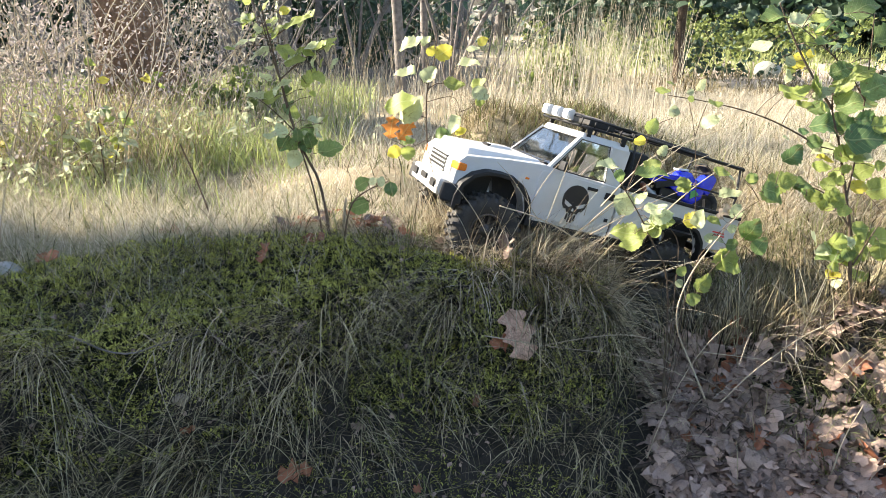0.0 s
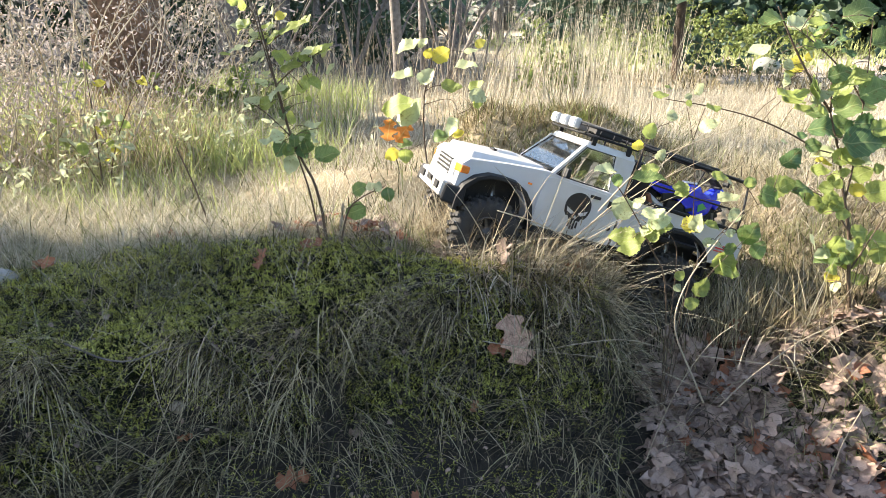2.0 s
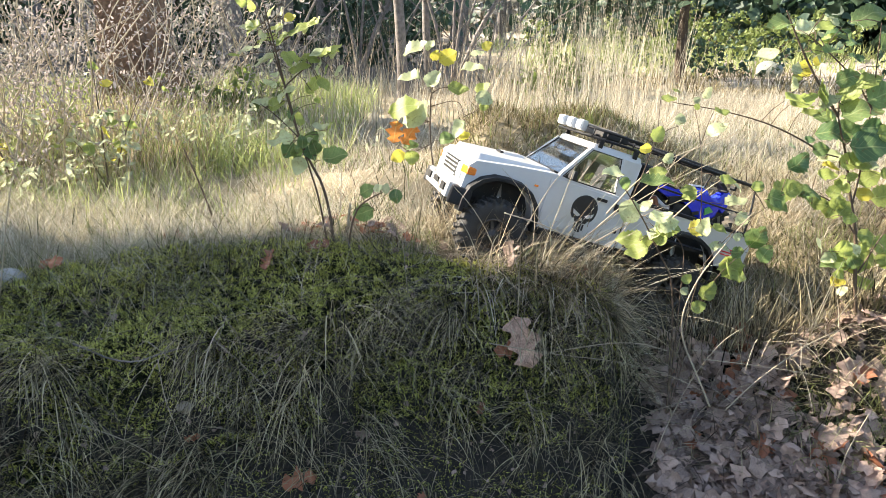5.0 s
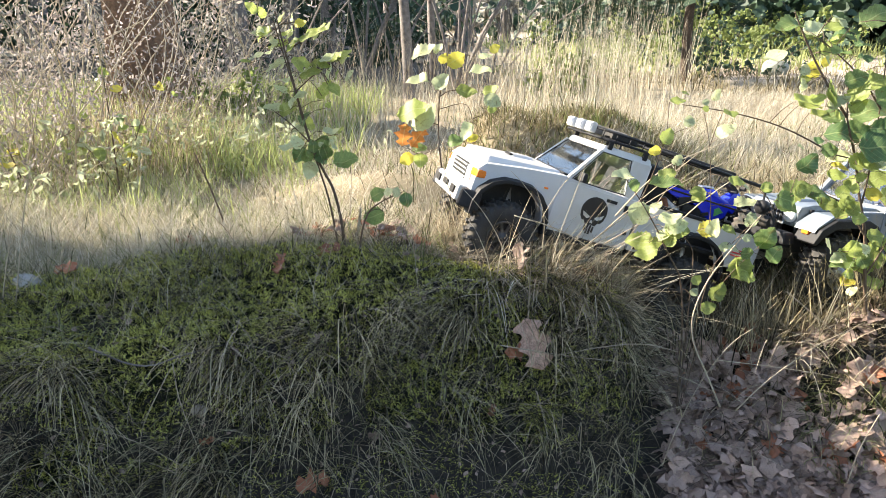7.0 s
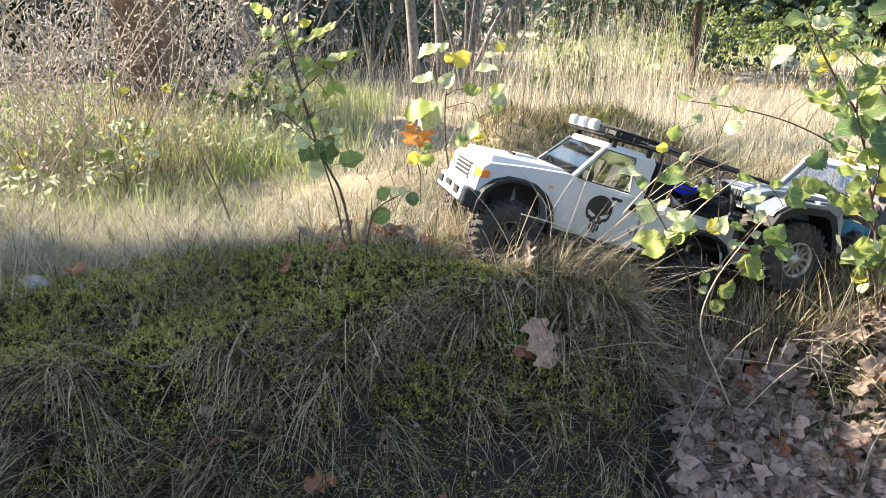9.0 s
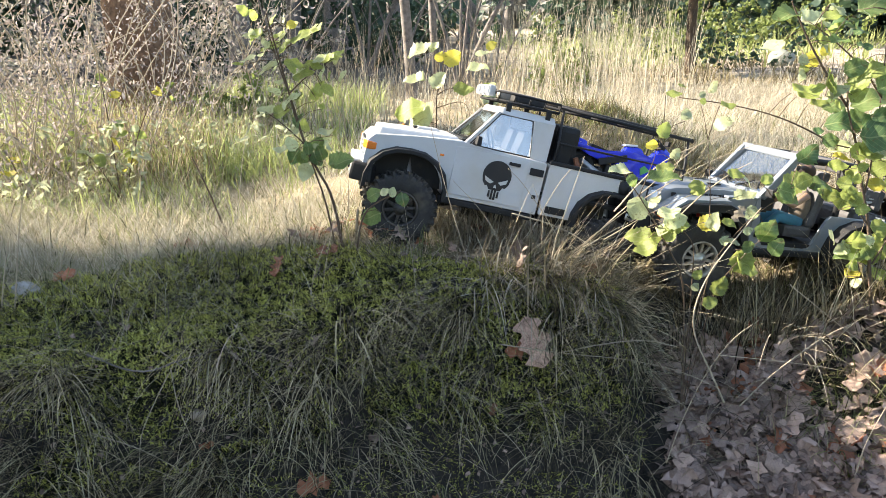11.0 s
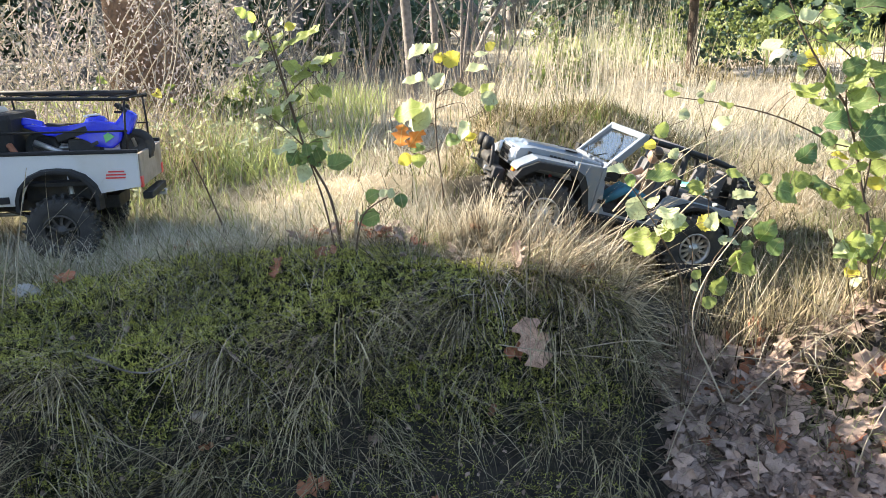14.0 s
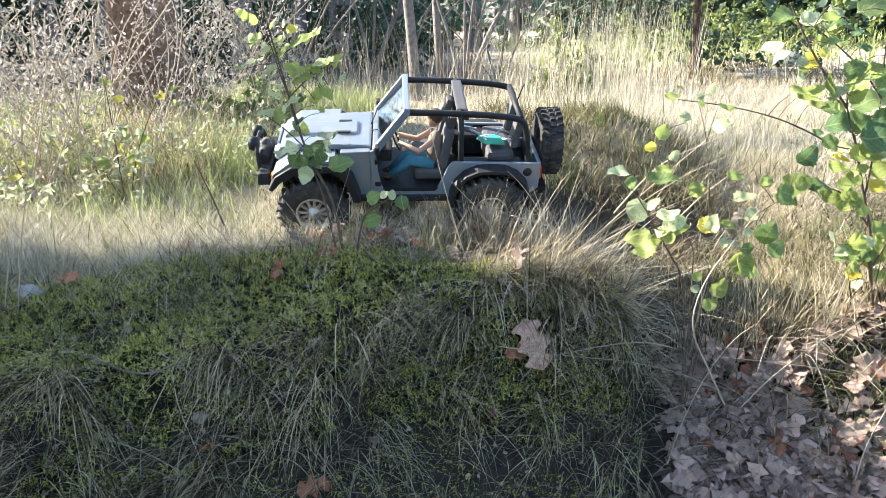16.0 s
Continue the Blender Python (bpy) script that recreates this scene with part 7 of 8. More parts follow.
    for k in range(7):
        part("rack_slat", new_box((0.046 - 0.0155 * k, 0, z0), (0.007, 0.140, 0.0025)), BLACK, rack, bevel=0.0006)
    for z in (z0, z0 + 0.013):
        rod("rack_front", [(0.049, -0.071, z), (0.049, 0.071, z)], 0.0021, BLACK, rack, 6)
    for k in range(3):
        lamp = part("spot_lamp", new_box((0.056, -0.044 + 0.040 * k, z0 + 0.012), (0.011, 0.022, 0.017), taper=(0.95, 0.95)), WHITE, rack, "white square spot lamp", bevel=0.003)
        part("lens", new_box((0.0622, -0.044 + 0.040 * k, z0 + 0.012), (0.002, 0.018, 0.013)), LENS, lamp, bevel=0.001)
    part("rolled_awning", new_box((-0.01, -0.045, z0 + 0.012), (0.075, 0.030, 0.016)), TAN, rack, "tan canvas roll", bevel=0.006)
    part("storage_box", new_box((-0.012, 0.010, z0 + 0.010), (0.050, 0.040, 0.014)), DARK, rack, bevel=0.003)
    # rack over the bed
    bar = new("bed_rack", None)
    bar.parent = car
    for s in (-1, 1):
        rod("long_bar", [(-0.048, s * 0.066, 0.247), (-0.280, s * 0.066, 0.243)], 0.0028, BLACK, bar, 6)
        rod("low_bar", [(-0.055, s * 0.080, 0.194), (-0.275, s * 0.080, 0.194)], 0.0016, BLACK, bar, 6)
        for x0 in (-0.058, -0.272):
            rod("post", [(x0, s * 0.084, 0.160), (x0, s * 0.080, 0.194), (x0, s * 0.066, 0.244)], 0.0020, BLACK, bar, 6)
    for x0 in (-0.10, -0.15, -0.20, -0.25, -0.278):
        rod("cross_bar", [(x0, -0.066, 0.2455), (x0, 0.066, 0.2455)], 0.0018, BLACK, bar, 5)
    rod("pole", [(-0.03, -0.03, 0.252), (-0.272, -0.028, 0.250)], 0.0035, DARK, bar, 6)
    part("kit_bag", new_box((-0.078, 0, 0.185), (0.038, 0.13, 0.075)), BLACK, car, "black soft kit bag", bevel=0.010)
    part("strap", new_box((-0.100, 0.07, 0.166), (0.008, 0.010, 0.026), (0, 30, 0)), DEADRED, car, bevel=0.003)
    tagged(car, "white radio-controlled model pickup with roof rack, dusty", "model car", "model vehicles")
    return car, wheels


def motorbike():
    """A small blue toy motorbike that rides in the pickup's load bed, nose to the rear."""
    bike = new("toy_motorbike", None)
    body = prism(bmesh.new(), [(-0.058, 0.052), (-0.050, 0.060), (-0.020, 0.066), (0.004, 0.060), (0.030, 0.052), (0.075, 0.062), (0.082, 0.056), (0.050, 0.044), (0.030, 0.040),
                               (0.012, 0.046), (-0.004, 0.040), (-0.014, 0.026), (-0.040, 0.022), (-0.054, 0.034)], -0.014, 0.014)
    part("fairing", body, BLUE, bike, "glossy blue fairing", bevel=0.004)
    part("tank", new_box((-0.018, 0, 0.062), (0.042, 0.026, 0.018), (0, 6, 0), (0.6, 0.6)), BLUE, bike, bevel=0.006)
    part("nose", new_box((-0.062, 0, 0.062), (0.028, 0.030, 0.034), (0, -30, 0), (0.7, 0.6)), BLUE, bike, bevel=0.006)
    part("screen", new_box((-0.056, 0, 0.082), (0.020, 0.020, 0.006), (0, -35, 0)), BLACK, bike, bevel=0.002)
    part("seat", new_box((0.030, 0, 0.056), (0.040, 0.018, 0.006), (0, -10, 0)), BLACK, bike, bevel=0.002)
    part("tail", new_box((0.070, 0, 0.062), (0.034, 0.016, 0.012), (0, -14, 0), (0.8, 0.6)), BLUE, bike, bevel=0.003)
    for s in (-1, 1):
        part("side_patch", new_box((-0.036, s * 0.0152, 0.040), (0.016, 0.002, 0.010), (0, 35, 0), (0.5, 1)), LIME, bike, "green fairing patch")
        part("side_patch", new_box((-0.016, s * 0.0152, 0.030), (0.012, 0.002, 0.005), (0, 25, 0)), INK, bike, "black fairing decal")
        part("tail_stripe", new_box((0.062, s * 0.0085, 0.056), (0.026, 0.002, 0.006), (0, -16, 0), (0.6, 1)), AMBERLIME, bike, "yellow tail stripe")
        part("frame_spar", new_box((0.014, s * 0.013, 0.045), (0.045, 0.004, 0.010), (0, 18, 0)), DARK, bike, bevel=0.001)
        part("mirror", new_box((-0.058, s * 0.026, 0.084), (0.004, 0.012, 0.007)), BLACK, bike, bevel=0.001)
    # the bright highlight on the tank, modelled as a white plate
    part("tank_highlight", new_box((-0.012, 0, 0.072), (0.020, 0.014, 0.003), (0, 8, 0)), LENS, bike, "white plate as a highlight on the tank", bevel=0.001)
    part("engine", new_box((0.0, 0, 0.026), (0.045, 0.024, 0.024)), DARK, bike, bevel=0.004)
    rod("exhaust", [(-0.01, 0.016, 0.016), (0.025, 0.018, 0.016), (0.065, 0.019, 0.034)], 0.005, STEEL, bike)
    rod("swing_arm", [(0.01, 0, 0.026), (0.058, 0, 0.024)], 0.004, STEEL, bike)
    rod("fork", [(-0.056, 0, 0.070), (-0.072, 0, 0.024)], 0.004, STEEL, bike)
    rod("handlebar", [(-0.052, -0.024, 0.076), (-0.052, 0.024, 0.076)], 0.002, BLACK, bike, 6)
    for x0 in (-0.073, 0.060):
        bm = bmesh.new()
        lathe(bm, [(0.013, -0.004), (0.022, -0.006), (0.0255, 0), (0.022, 0.006), (0.013, 0.004), (0.013, -0.004)], 24)
        bmesh.ops.translate(bm, vec=(x0, 0, 0.0255), verts=bm.verts)
        tyre = part("bike_wheel", bm, RUBBER, bike)
        bm = bmesh.new()
        lathe(bm, [(0.0135, 0.003), (0.0005, 0.003), (0.0005, -0.003), (0.0135, -0.003)], 16)
        bmesh.ops.translate(bm, vec=(x0, 0, 0.0255), verts=bm.verts)
        part("disc", bm, DARK, tyre)
    bike.scale = (1.12, 1.12, 1.12)
    return tagged(bike, "glossy blue toy motorbike strapped in the pickup's bed", "toy motorbike")


def jeep():
    """A silver open model off-roader with a black roll cage."""
    car = new("model_offroader", None)
    W = 0.080
    fx, rx, hz, R = 0.1455, -0.1455, 0.053, 0.058
    # tub: cut out low at the door
    tub = [(0.052, 0.150), (0.046, 0.152), (0.036, 0.085), (0.028, 0.074), (-0.050, 0.072), (-0.058, 0.078), (-0.075, 0.122), (-0.082, 0.130), (-0.228, 0.128), (-0.228, 0.083)]
    tub += arch(rx, 0.066, 0.062, 180, 0, 9) + [(-0.075, 0.068), (0.052, 0.066)]
    for s in (-1, 1):
        side = panel("tub_side", tub, s * (W - 0.002), 0.006, SILVER, car, 0.0014, "dusty silver tub side")
        flare("rear_flare", rx, 0.065, 0.0605, s * (W - 0.002), s * 0.026, car)
        part("sill_bar", new_box((0.0, s * (W + 0.002), 0.066), (0.15, 0.012, 0.010)), BLACK, car, bevel=0.003)
        cap = lathe(bmesh.new(), [(0.0005, 0.003), (0.006, 0.003), (0.0075, 0.0)], 16)
        bmesh.ops.transform(cap, matrix=Matrix.Translation((-0.207, s * (W + 0.001), 0.112)) @ Matrix.Diagonal((1, s, 1, 1)), verts=cap.verts)
        part("fuel_cap", cap, BLACK, side)
        for z in (0.092, 0.132):
            part("hinge", new_box((0.040, s * (W + 0.0025), z), (0.010, 0.004, 0.007)), BLACK, side, bevel=0.0008)
        part("tail_lamp", new_box((-0.230, s * 0.070, 0.108), (0.004, 0.012, 0.020)), RED, car, bevel=0.001)
    part("tub_floor", new_box((-0.09, 0, 0.078), (0.28, 0.154, 0.006)), BLACK, car)
    part("tail_panel", new_box((-0.226, 0, 0.105), (0.006, 0.152, 0.046)), SILVER, car, bevel=0.0015)
    part("firewall", new_box((0.045, 0, 0.112), (0.006, 0.150, 0.074)), SILVER, car, bevel=0.0015)
    part("dashboard", new_box((0.030, 0, 0.140), (0.026, 0.148, 0.022)), BLACK, car, bevel=0.004)
    for s in (-1, 1):
        part("rear_inner_arch", new_box((rx, s * 0.058, 0.102), (0.11, 0.034, 0.040)), BLACK, car, bevel=0.006)
    # bonnet, wings, nose
    hood = prism(bmesh.new(), [(0.050, 0.154), (0.10, 0.1545), (0.175, 0.151), (0.198, 0.146), (0.202, 0.138), (0.202, 0.112), (0.050, 0.112)], -0.066, 0.066)
    for v in hood.verts:
        v.co.y *= 1 - 0.16 * max(0.0, (v.co.x - 0.05) / 0.15)
    body = part("hood", hood, SILVER, car, "dusty silver bonnet", 0.004)
    part("hood_bulge", new_box((0.125, 0, 0.154), (0.11, 0.055, 0.006), (0, 1.5, 0), (0.92, 0.8)), SILVER, car, bevel=0.002)
    for k in (-1, 1):
        part("hood_vent", new_box((0.095, k * 0.022, 0.1575), (0.022, 0.007, 0.002)), BLACK, car, bevel=0.0006)
        part("hood_latch", new_box((0.180, k * 0.0595, 0.137), (0.007, 0.004, 0.014)), BLACK, car, bevel=0.001)
        # bars in place of the lettering on the bonnet side
        for q in range(7):
            part("letter_bar", new_box((0.142 - 0.0072 * q, k * (0.0655 - 0.0008 * (6 - q)), 0.1435), (0.0050, 0.0014, 0.0062), (0, 0, k * -4)), INK, body)
        part("wing", prism(bmesh.new(), [(0.052, 0.150), (0.052, 0.068), (0.070, 0.066), (0.078, 0.105), (0.088, 0.130), (0.100, 0.137), (0.100, 0.148)], k * 0.0725 - 0.0075, k * 0.0725 + 0.0075), SILVER, car, bevel=0.002)
        pts = [(0.068, 0.074), (0.080, 0.112), (0.092, 0.132), (0.112, 0.140), (0.176, 0.137), (0.202, 0.120), (0.214, 0.098), (0.208, 0.094), (0.194, 0.113), (0.172, 0.127), (0.114, 0.130), (0.100, 0.124), (0.090, 0.108), (0.080, 0.072)]
        part("front_flare", prism(bmesh.new(), pts, k * 0.066, k * 0.112), BLACK, car, bevel=0.002)
        part("wing_top", prism(bmesh.new(), [(0.106, 0.1405), (0.176, 0.1375), (0.206, 0.119), (0.209, 0.114), (0.205, 0.122), (0.178, 0.1415), (0.108, 0.1445)], k * 0.060, k * 0.104), SILVER, car, bevel=0.0006)
        part("headlight", lathe(bmesh.new(), [(0.0005, 0.006), (0.011, 0.005), (0.0125, 0.0), (0.0125, -0.004)], 20), LENS, car).matrix_basis = Matrix.Translation((0.203, k * 0.040, 0.130)) @ Matrix.Rotation(radians(-90), 4, "Z")
        part("indicator", new_box((0.208, k * 0.085, 0.112), (0.006, 0.014, 0.006)), AMBER, car, bevel=0.001)
        part("arch_lamp", new_box((0.135, k * 0.064, 0.112), (0.006, 0.004, 0.006)), RED, car, bevel=0.002)
        part("inner_wing", new_box((0.140, k * 0.052, 0.096), (0.12, 0.004, 0.05)), DARK, car)
    part("grille", new_box((0.2035, 0, 0.128), (0.004, 0.060, 0.032)), SILVER, car, bevel=0.001)
    for k in range(7):
        part("grille_slot", new_box((0.206, -0.024 + 0.008 * k, 0.128), (0.002, 0.0045, 0.024)), BLACK, car)
    bumper = part("front_bumper", new_box((0.226, 0, 0.096), (0.024, 0.150, 0.020), taper=(0.85, 0.95)), BLACK, car, bevel=0.004)
    rod("winch", [(0.232, -0.035, 0.112), (0.232, 0.035, 0.112)], 0.011, DARK, bumper, 12)
    rod("bull_bar", rounded([(0.236, -0.045, 0.10), (0.240, -0.040, 0.142), (0.240, 0.040, 0.142), (0.236, 0.045, 0.10)], 2), 0.0035, BLACK, bumper, 8)
    for k in (-1, 1):
        rod("tow_hook", [(0.238, k * 0.056, 0.094), (0.250, k * 0.056, 0.096), (0.248, k * 0.056, 0.104)], 0.0022, STEEL, bumper, 6)
        part("bar_lamp", lathe(bmesh.new(), [(0.0005, 0.008), (0.011, 0.007), (0.0125, 0.0), (0.010, -0.008), (0.0005, -0.010)], 18), BLACK, bumper).matrix_basis = Matrix.Translation((0.246, k * 0.022, 0.137)) @ Matrix.Rotation(radians(-90), 4, "Z")
    # windscreen
    ws = new("windscreen", None)
    ws.parent = car
    for s in (-1, 1):
        beam("screen_post", (0.044, s * 0.076, 0.150), (-0.007, s * 0.073, 0.216), 0.010, 0.012, SILVER, ws, 0.002)
    beam("screen_top", (-0.007, -0.077, 0.216), (-0.007, 0.077, 0.216), 0.010, 0.011, SILVER, ws, 0.002)
    beam("screen_base", (0.043, -0.077, 0.153), (0.043, 0.077, 0.153), 0.010, 0.010, SILVER, ws, 0.002)
    quad_pane("screen_glass", [(0.041, -0.072, 0.157), (0.041, 0.072, 0.157), (-0.004, 0.070, 0.211), (-0.004, -0.070, 0.211)], WINDOW, ws)
    for s in (-1, 1):
        rod("wiper", [(0.051, s * 0.012, 0.157), (0.040, s * 0.045, 0.172)], 0.0011, BLACK, ws, 5)
        part("mirror", new_box((0.040, s * 0.093, 0.160), (0.007, 0.018, 0.013)), BLACK, car, bevel=0.002)
    # roll cage
    cage = new("roll_cage", None)
    cage.parent = car
    for s in (-1, 1):
        rod("side_hoop", rounded([(-0.005, s * 0.070, 0.213), (-0.100, s * 0.070, 0.211), (-0.186, s * 0.069, 0.204), (-0.200, s * 0.070, 0.190), (-0.208, s * 0.071, 0.128)], 2), 0.0052, BLACK, cage, 10)
        rod("centre_post", [(-0.093, s * 0.070, 0.212), (-0.098, s * 0.071, 0.080)], 0.0050, BLACK, cage, 10)
    for x0, z in ((-0.094, 0.211), (-0.190, 0.202)):
        rod("cross_tube", [(x0, -0.070, z), (x0, 0.070, z)], 0.0050, BLACK, cage, 10)
    panel("speaker_pod", [(-0.086, 0.216), (-0.104, 0.216), (-0.108, 0.196), (-0.090, 0.196)], 0.0, 0.128, SEATGREY, cage, 0.003)
    # seats, wheel, rear load
    for s in (-1, 1):
        seat = part("seat", new_box((-0.045, s * 0.036, 0.097), (0.050, 0.048, 0.020)), SEATGREY, car, bevel=0.006)
        part("seat_back", new_box((-0.072, s * 0.036, 0.140), (0.018, 0.046, 0.072), (0, -12, 0), (0.9, 0.85)), SEATGREY, seat, bevel=0.006)
        part("headrest", new_box((-0.082, s * 0.036, 0.185), (0.012, 0.026, 0.020), (0, -12, 0)), SEATGREY, seat, bevel=0.004)
        part("rear_headrest", new_box((-0.190, s * 0.034, 0.165), (0.014, 0.034, 0.052), (0, -10, 0), (0.8, 0.8)), SEATGREY, car, bevel=0.005)
    rod("steering_wheel", [(0.010 + 0.008 * math.sin(a), 0.036 + 0.020 * math.cos(a), 0.152 + 0.018 * math.sin(a)) for a in [k * math.pi / 8 for k in range(17)]], 0.0018, BLACK, car, 5)
    part("rear_bench", new_box((-0.165, 0, 0.115), (0.045, 0.11, 0.040)), SEATGREY, car, bevel=0.008)
    # spare wheel, bumper, chassis
    spare = wheel(car, (-0.252, 0.004, 0.132), 0.056, 0.036, DARKRIM, 1)
    spare.name = "spare_wheel"
    spare.rotation_euler = (0, 0, radians(90))
    part("rear_bumper", new_box((-0.238, 0, 0.072), (0.014, 0.140, 0.014)), BLACK, car, bevel=0.002)
    part("chassis", new_box((-0.01, 0, 0.064), (0.42, 0.070, 0.020)), DARK, car, bevel=0.003)
    part("gearbox", new_box((0.0, 0, 0.052), (0.07, 0.05, 0.022)), DARK, car, bevel=0.004)
    for x0 in (fx, rx):
        axle = rod("axle", [(x0, -0.085, hz), (x0, 0.085, hz)], 0.0075, DARK, car, 10)
        part("differential", new_box((x0, 0.012, hz), (0.03, 0.03, 0.028)), DARK, axle, bevel=0.006)
        for s in (-1, 1):
            rod("damper", [(x0 - 0.010, s * 0.052, 0.052), (x0 - 0.004, s * 0.048, 0.112)], 0.0062, STEEL, car, 8)
            rod("link", [(x0 - (0.02 if x0 > 0 else -0.02), s * 0.045, hz), (x0 - (0.10 if x0 > 0 else -0.10), s * 0.030, 0.058)], 0.0032, DARK, car, 6)
    rod("aerial", [(-0.19, -0.06, 0.13), (-0.215, -0.06, 0.21)], 0.0012, BLACK, car, 5)
    wheels = [wheel(car, (x0, s * 0.094, hz), R, 0.042, RIM, s, 12) for x0 in (fx, rx) for s in (1, -1)]
    tagged(car, "silver open radio-controlled model off-roader with black cage", "model car", "model vehicles")
    return car, wheels


def ball(bm, c, s, mat):
    out = bmesh.ops.create_uvsphere(bm, u_segments=14, v_segments=10, radius=1.0)["verts"]
    for v in out:
        v.co = Vector((v.co.x * s[0] + c[0], v.co.y * s[1] + c[1], v.co.z * s[2] + c[2]))
    for f in {f for v in out for f in v.link_faces}:
        f.material_index = mat
        f.smooth = True


def doll():
    """A plain seated doll, one mesh."""
    bm = bmesh.new()
    ball(bm, (-0.056, 0.036, 0.134), (0.015, 0.019, 0.032), 1)
    ball(bm, (-0.052, 0.036, 0.187), (0.011, 0.011, 0.014), 0)
    ball(bm, (-0.055, 0.036, 0.192), (0.0125, 0.0125, 0.013), 3)
    for s in (-1, 1):
        tube(bm, [(-0.050, 0.036 + s * 0.020, 0.156), (-0.026, 0.036 + s * 0.024, 0.140), (0.006, 0.036 + s * 0.016, 0.152)], [0.0062, 0.0055, 0.0045], 8, 0)
        tube(bm, [(-0.052, 0.036 + s * 0.010, 0.110), (-0.012, 0.036 + s * 0.013, 0.118), (0.018, 0.036 + s * 0.012, 0.090)], [0.0105, 0.0095, 0.0070], 8, 2)
        ball(bm, (0.024, 0.036 + s * 0.012, 0.088), (0.010, 0.006, 0.005), 3)
    return tagged(part("seated_doll", bm, [DOLLSKIN, DOLLTOP, DOLLBLUE, DOLLHAIR], None), "plain seated doll in blue trousers at the wheel", "doll")


def toy_case():
    """A small teal case with white struts in the off-roader's rear."""
    root = new("toy_drone", None)
    part("case", new_box((0, 0, 0), (0.042, 0.034, 0.012), taper=(0.8, 0.8)), GREENBOX, root, "teal plastic body", bevel=0.004)
    for a in (-1, 1):
        for b in (-1, 1):
            arm = rod("strut", [(a * 0.012, b * 0.010, 0.003), (a * 0.030, b * 0.026, 0.008)], 0.0022, WHITE, root, 6)
            part("rotor", new_box((a * 0.030, b * 0.026, 0.012), (0.024, 0.004, 0.0015), (0, 0, 30 * a * b)), WHITE, arm)
    return tagged(root, "small teal and white toy drone in the rear seat", "toy drone")


PICKUP, PICKUP_WHEELS = pickup()
BIKE = motorbike()
JEEP, JEEP_WHEELS = jeep()
DOLL = doll()
DRONE = toy_case()

# seconds, place, and turn in degrees: roll, pitch, heading
PICKUP_WAY = [
    (0, 0.211, 1.166, 0.006, 0.8, -16.1, 194.8),
    (0.5, 0.231, 1.179, -0.001, -0.2, -18.4, 193.6),
    (1, 0.223, 1.178, -0.001, 1.0, -18.2, 191.0),
    (1.5, 0.223, 1.176, -0.003, 1.5, -18.0, 191.0),
    (2.5, 0.221, 1.174, -0.004, 1.9, -18.2, 191.0),
    (3.5, 0.222, 1.176, -0.004, 1.9, -18.0, 190.6),
    (7, 0.222, 1.168, -0.002, 1.9, -18.1, 190.6),
    (8.6, 0.220, 1.165, -0.002, 2.0, -18.0, 191.0),
    (9, 0.216, 1.163, -0.002, 2.2, -17.9, 191.8),
    (9.6, 0.198, 1.162, 0.008, 2.5, -17.7, 191.0),
    (10.4, 0.145, 1.165, 0.030, 3.5, -16.8, 188.0),
    (11.3, 0.040, 1.148, 0.058, 5.0, -12.5, 185.5),
    (11.5, -0.021, 1.146, 0.064, 5.0, -10.6, 184.8),
    (12, -0.092, 1.180, 0.071, -0.8, -1.8, 172.6),
    (12.5, -0.218, 1.156, 0.081, 2.4, 3.4, 174.2),
    (13, -0.301, 1.168, 0.087, 9.2, 8.0, 183.8),
    (13.5, -0.545, 1.160, 0.063, 8.6, -1.1, 189.0),
    (14, -0.775, 1.162, 0.065, 2.8, -1.5, 190.5),
    (14.5, -0.926, 1.155, 0.042, -0.6, 3.0, 191.8),
    (15, -1.160, 1.190, 0.045, 0.0, 0.0, 190.0),
    (16, -1.600, 1.280, 0.060, 0.0, 0.0, 188.0),
]
JEEP_WAY = [
    (0, 1.220, 1.200, -0.020, 0.0, 0.0, 186.0),
    (5, 1.100, 1.200, -0.025, 1.0, -3.0, 188.0),
    (6.5, 0.810, 1.207, -0.040, 2.5, -6.5, 193.0),
    (7, 0.757, 1.207, -0.043, 2.8, -7.0, 195.0),
    (7.5, 0.728, 1.207, -0.045, 2.8, -7.5, 196.0),
    (8, 0.702, 1.206, -0.045, 2.8, -8.5, 197.0),
    (9, 0.650, 1.204, -0.038, 2.2, -13.0, 197.0),
    (9.2, 0.640, 1.200, -0.037, 2.2, -13.0, 196.5),
    (11.3, 0.516, 1.146, -0.014, 2.3, -7.4, 188.0),
    (12.5, 0.516, 1.146, -0.014, 2.3, -7.4, 188.0),
    (13, 0.463, 1.208, -0.010, 2.8, -12.0, 191.5),
    (13.5, 0.396, 1.300, -0.010, 3.1, -15.7, 182.3),
    (14, 0.288, 1.283, 0.009, -0.2, -16.3, 189.0),
    (14.5, 0.246, 1.238, 0.036, 0.6, -17.4, 187.1),
    (15, 0.194, 1.216, 0.072, 1.2, -22.6, 187.0),
    (15.5, 0.081, 1.274, 0.083, -5.4, -15.3, 185.8),
    (16, -0.062, 1.256, 0.096, -16.5, -1.8, 184.4),
]


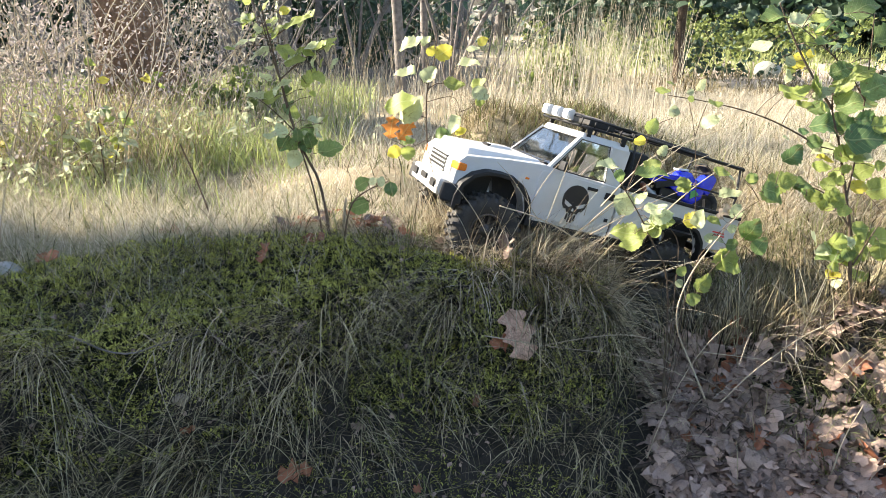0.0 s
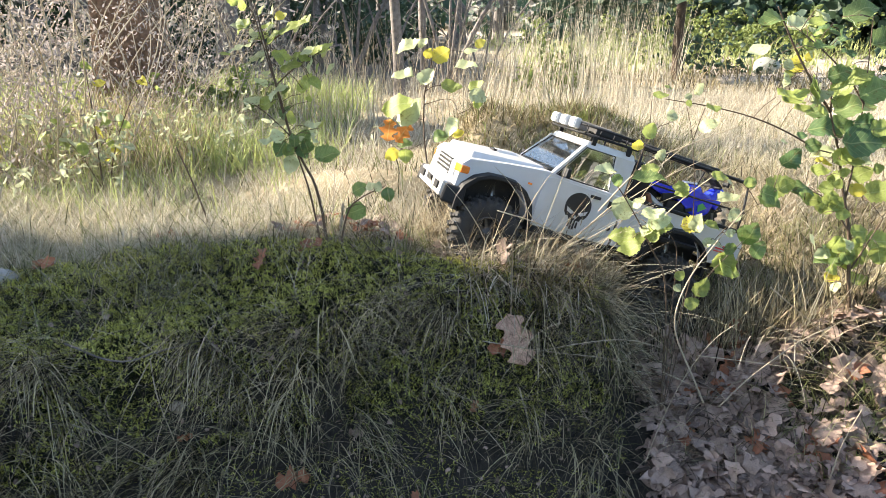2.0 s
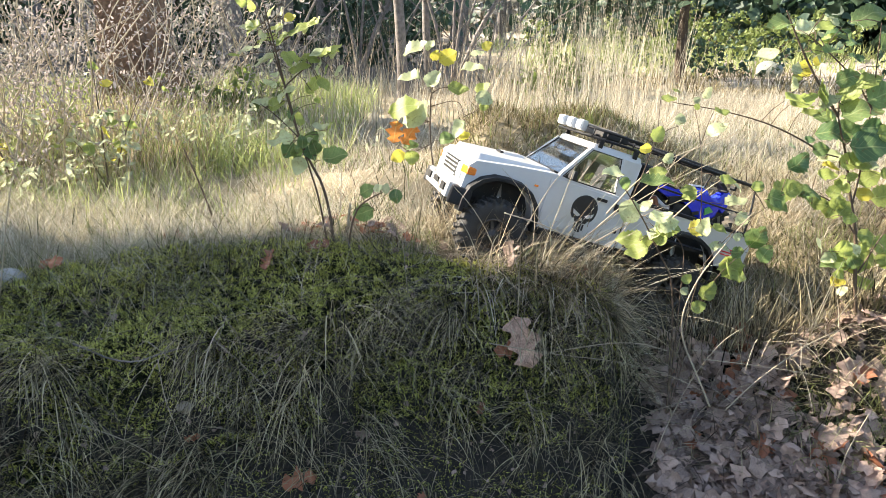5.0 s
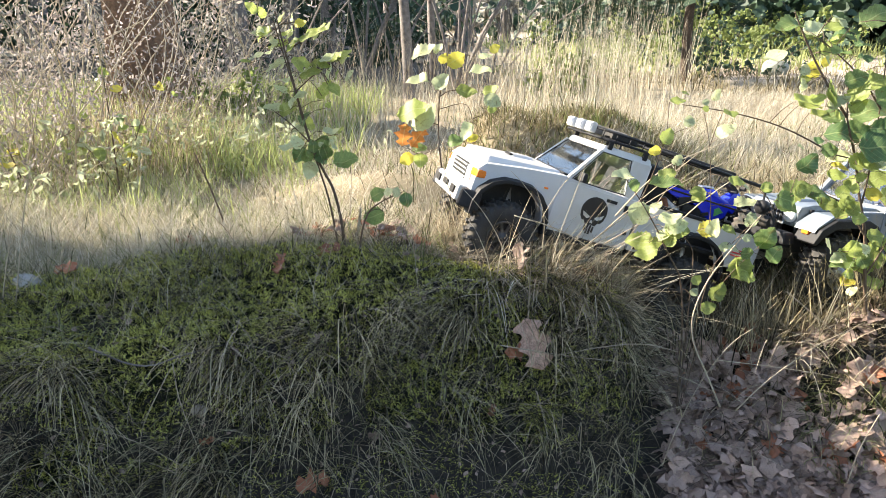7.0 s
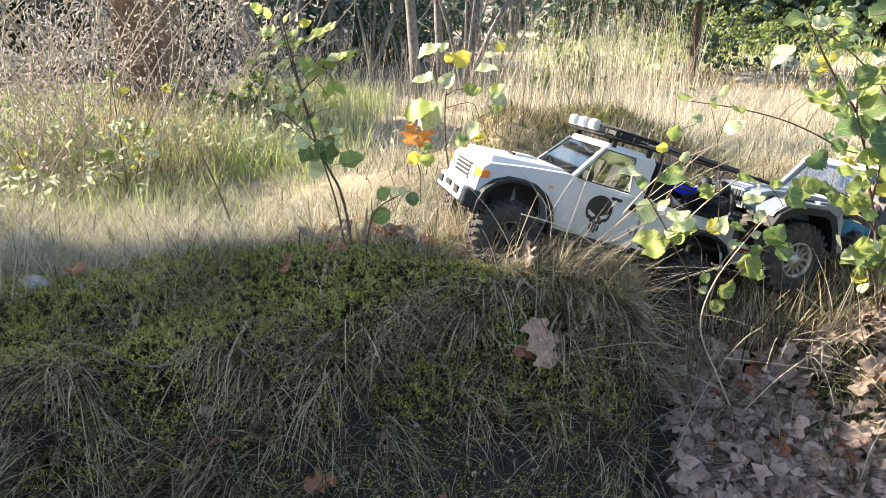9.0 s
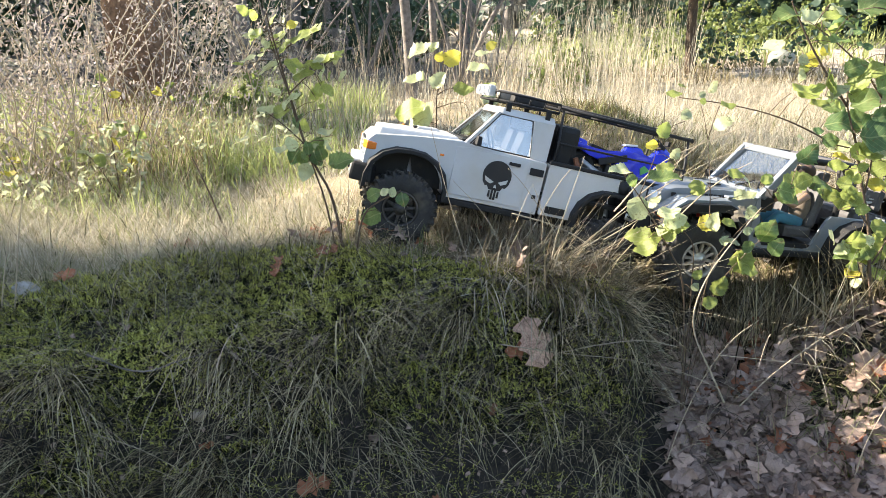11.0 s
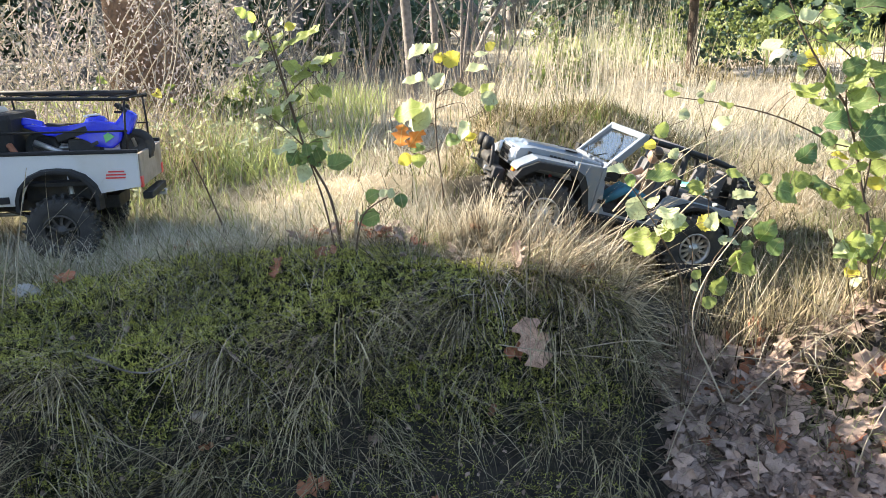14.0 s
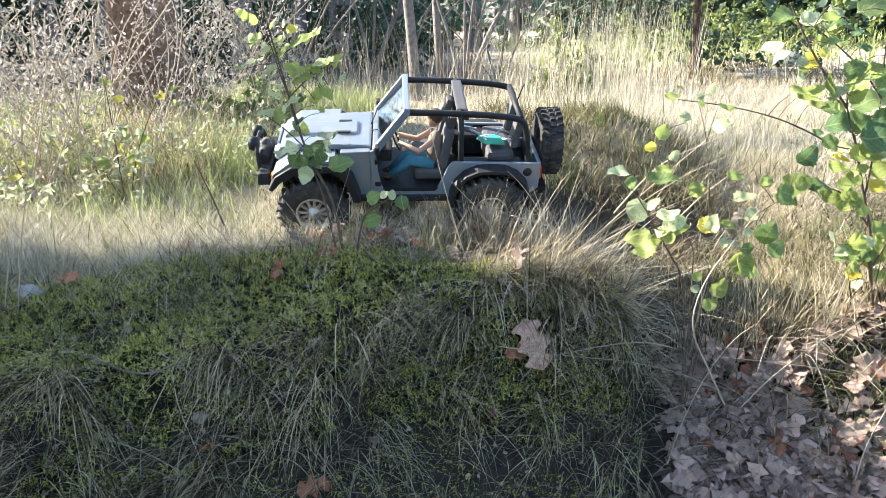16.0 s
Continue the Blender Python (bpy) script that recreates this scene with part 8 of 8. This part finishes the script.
def between(way, t):
    """The row of a way at a time, gliding from row to row."""
    a = np.array(way)
    i = int(np.clip(np.searchsorted(a[:, 0], t, "right") - 1, 0, len(a) - 2))
    slopes = np.zeros_like(a[:, 1:])
    d = (a[1:, 1:] - a[:-1, 1:]) / (a[1:, :1] - a[:-1, :1])
    for k in range(1, len(a) - 1):
        same = d[k - 1] * d[k] > 0
        slopes[k] = np.where(same, 2 * d[k - 1] * d[k] / np.where(same, d[k - 1] + d[k], 1), 0)
    slopes[-1] = d[-1]
    h = a[i + 1, 0] - a[i, 0]
    s = (t - a[i, 0]) / h
    return ((2 * s ** 3 - 3 * s ** 2 + 1) * a[i, 1:] + (s ** 3 - 2 * s ** 2 + s) * h * slopes[i]
            + (-2 * s ** 3 + 3 * s ** 2) * a[i + 1, 1:] + (s ** 3 - s ** 2) * h * slopes[i + 1])


def motions():
    times = [k / 10 for k in range(161)]
    for car, wheels, way, radius, droop, riders in (
            (PICKUP, PICKUP_WHEELS, PICKUP_WAY, 0.0545, [(0.0, 0.0)], [(BIKE, pose(-0.190, 0.010, 0.134, 4, 0, 0))]),
            (JEEP, JEEP_WHEELS, JEEP_WAY, 0.058, [(14.0, 0.0), (14.8, 0.016), (15.5, 0.018), (15.9, 0.0)], [(DOLL, pose(0, 0, 0)), (DRONE, pose(-0.150, 0.030, 0.148, 8, -12, 20))])):
        rows = [(t, pose(*between(way, t))) for t in times]
        walk(car, rows)
        for thing, local in riders:
            walk(thing, [(t, m @ local) for t, m in rows])
        gone, last, spin = 0.0, rows[0][1].translation, []
        for t, m in rows:
            ahead = m.to_3x3() @ Vector((1, 0, 0))
            gone += (m.translation - last).dot(ahead)
            last = m.translation
            spin.append((t, math.degrees(gone / radius)))
        for w in wheels:
            x, y, z = w.location
            rows = droop if x > 0 else [(0.0, 0.0)]
            sag = lambda t: float(np.interp(t, [r[0] for r in rows], [r[1] for r in rows]))
            walk(w, [(t, pose(x, y, z - sag(t), 0, a, 0)) for t, a in spin])

    # the autumn sapling is pushed over by the second vehicle
    foot = AUTUMN_PLANT[1]
    walk(AUTUMN_PLANT[0], [(0.0, pose(*foot)), (14.6, pose(*foot)), (15.0, pose(*foot, 0, -8, 0)), (15.3, pose(*foot, -4, -38, 0)), (15.6, pose(*foot, -6, -62, 0)), (16.0, pose(*foot, -8, -74, 0))])


motions()
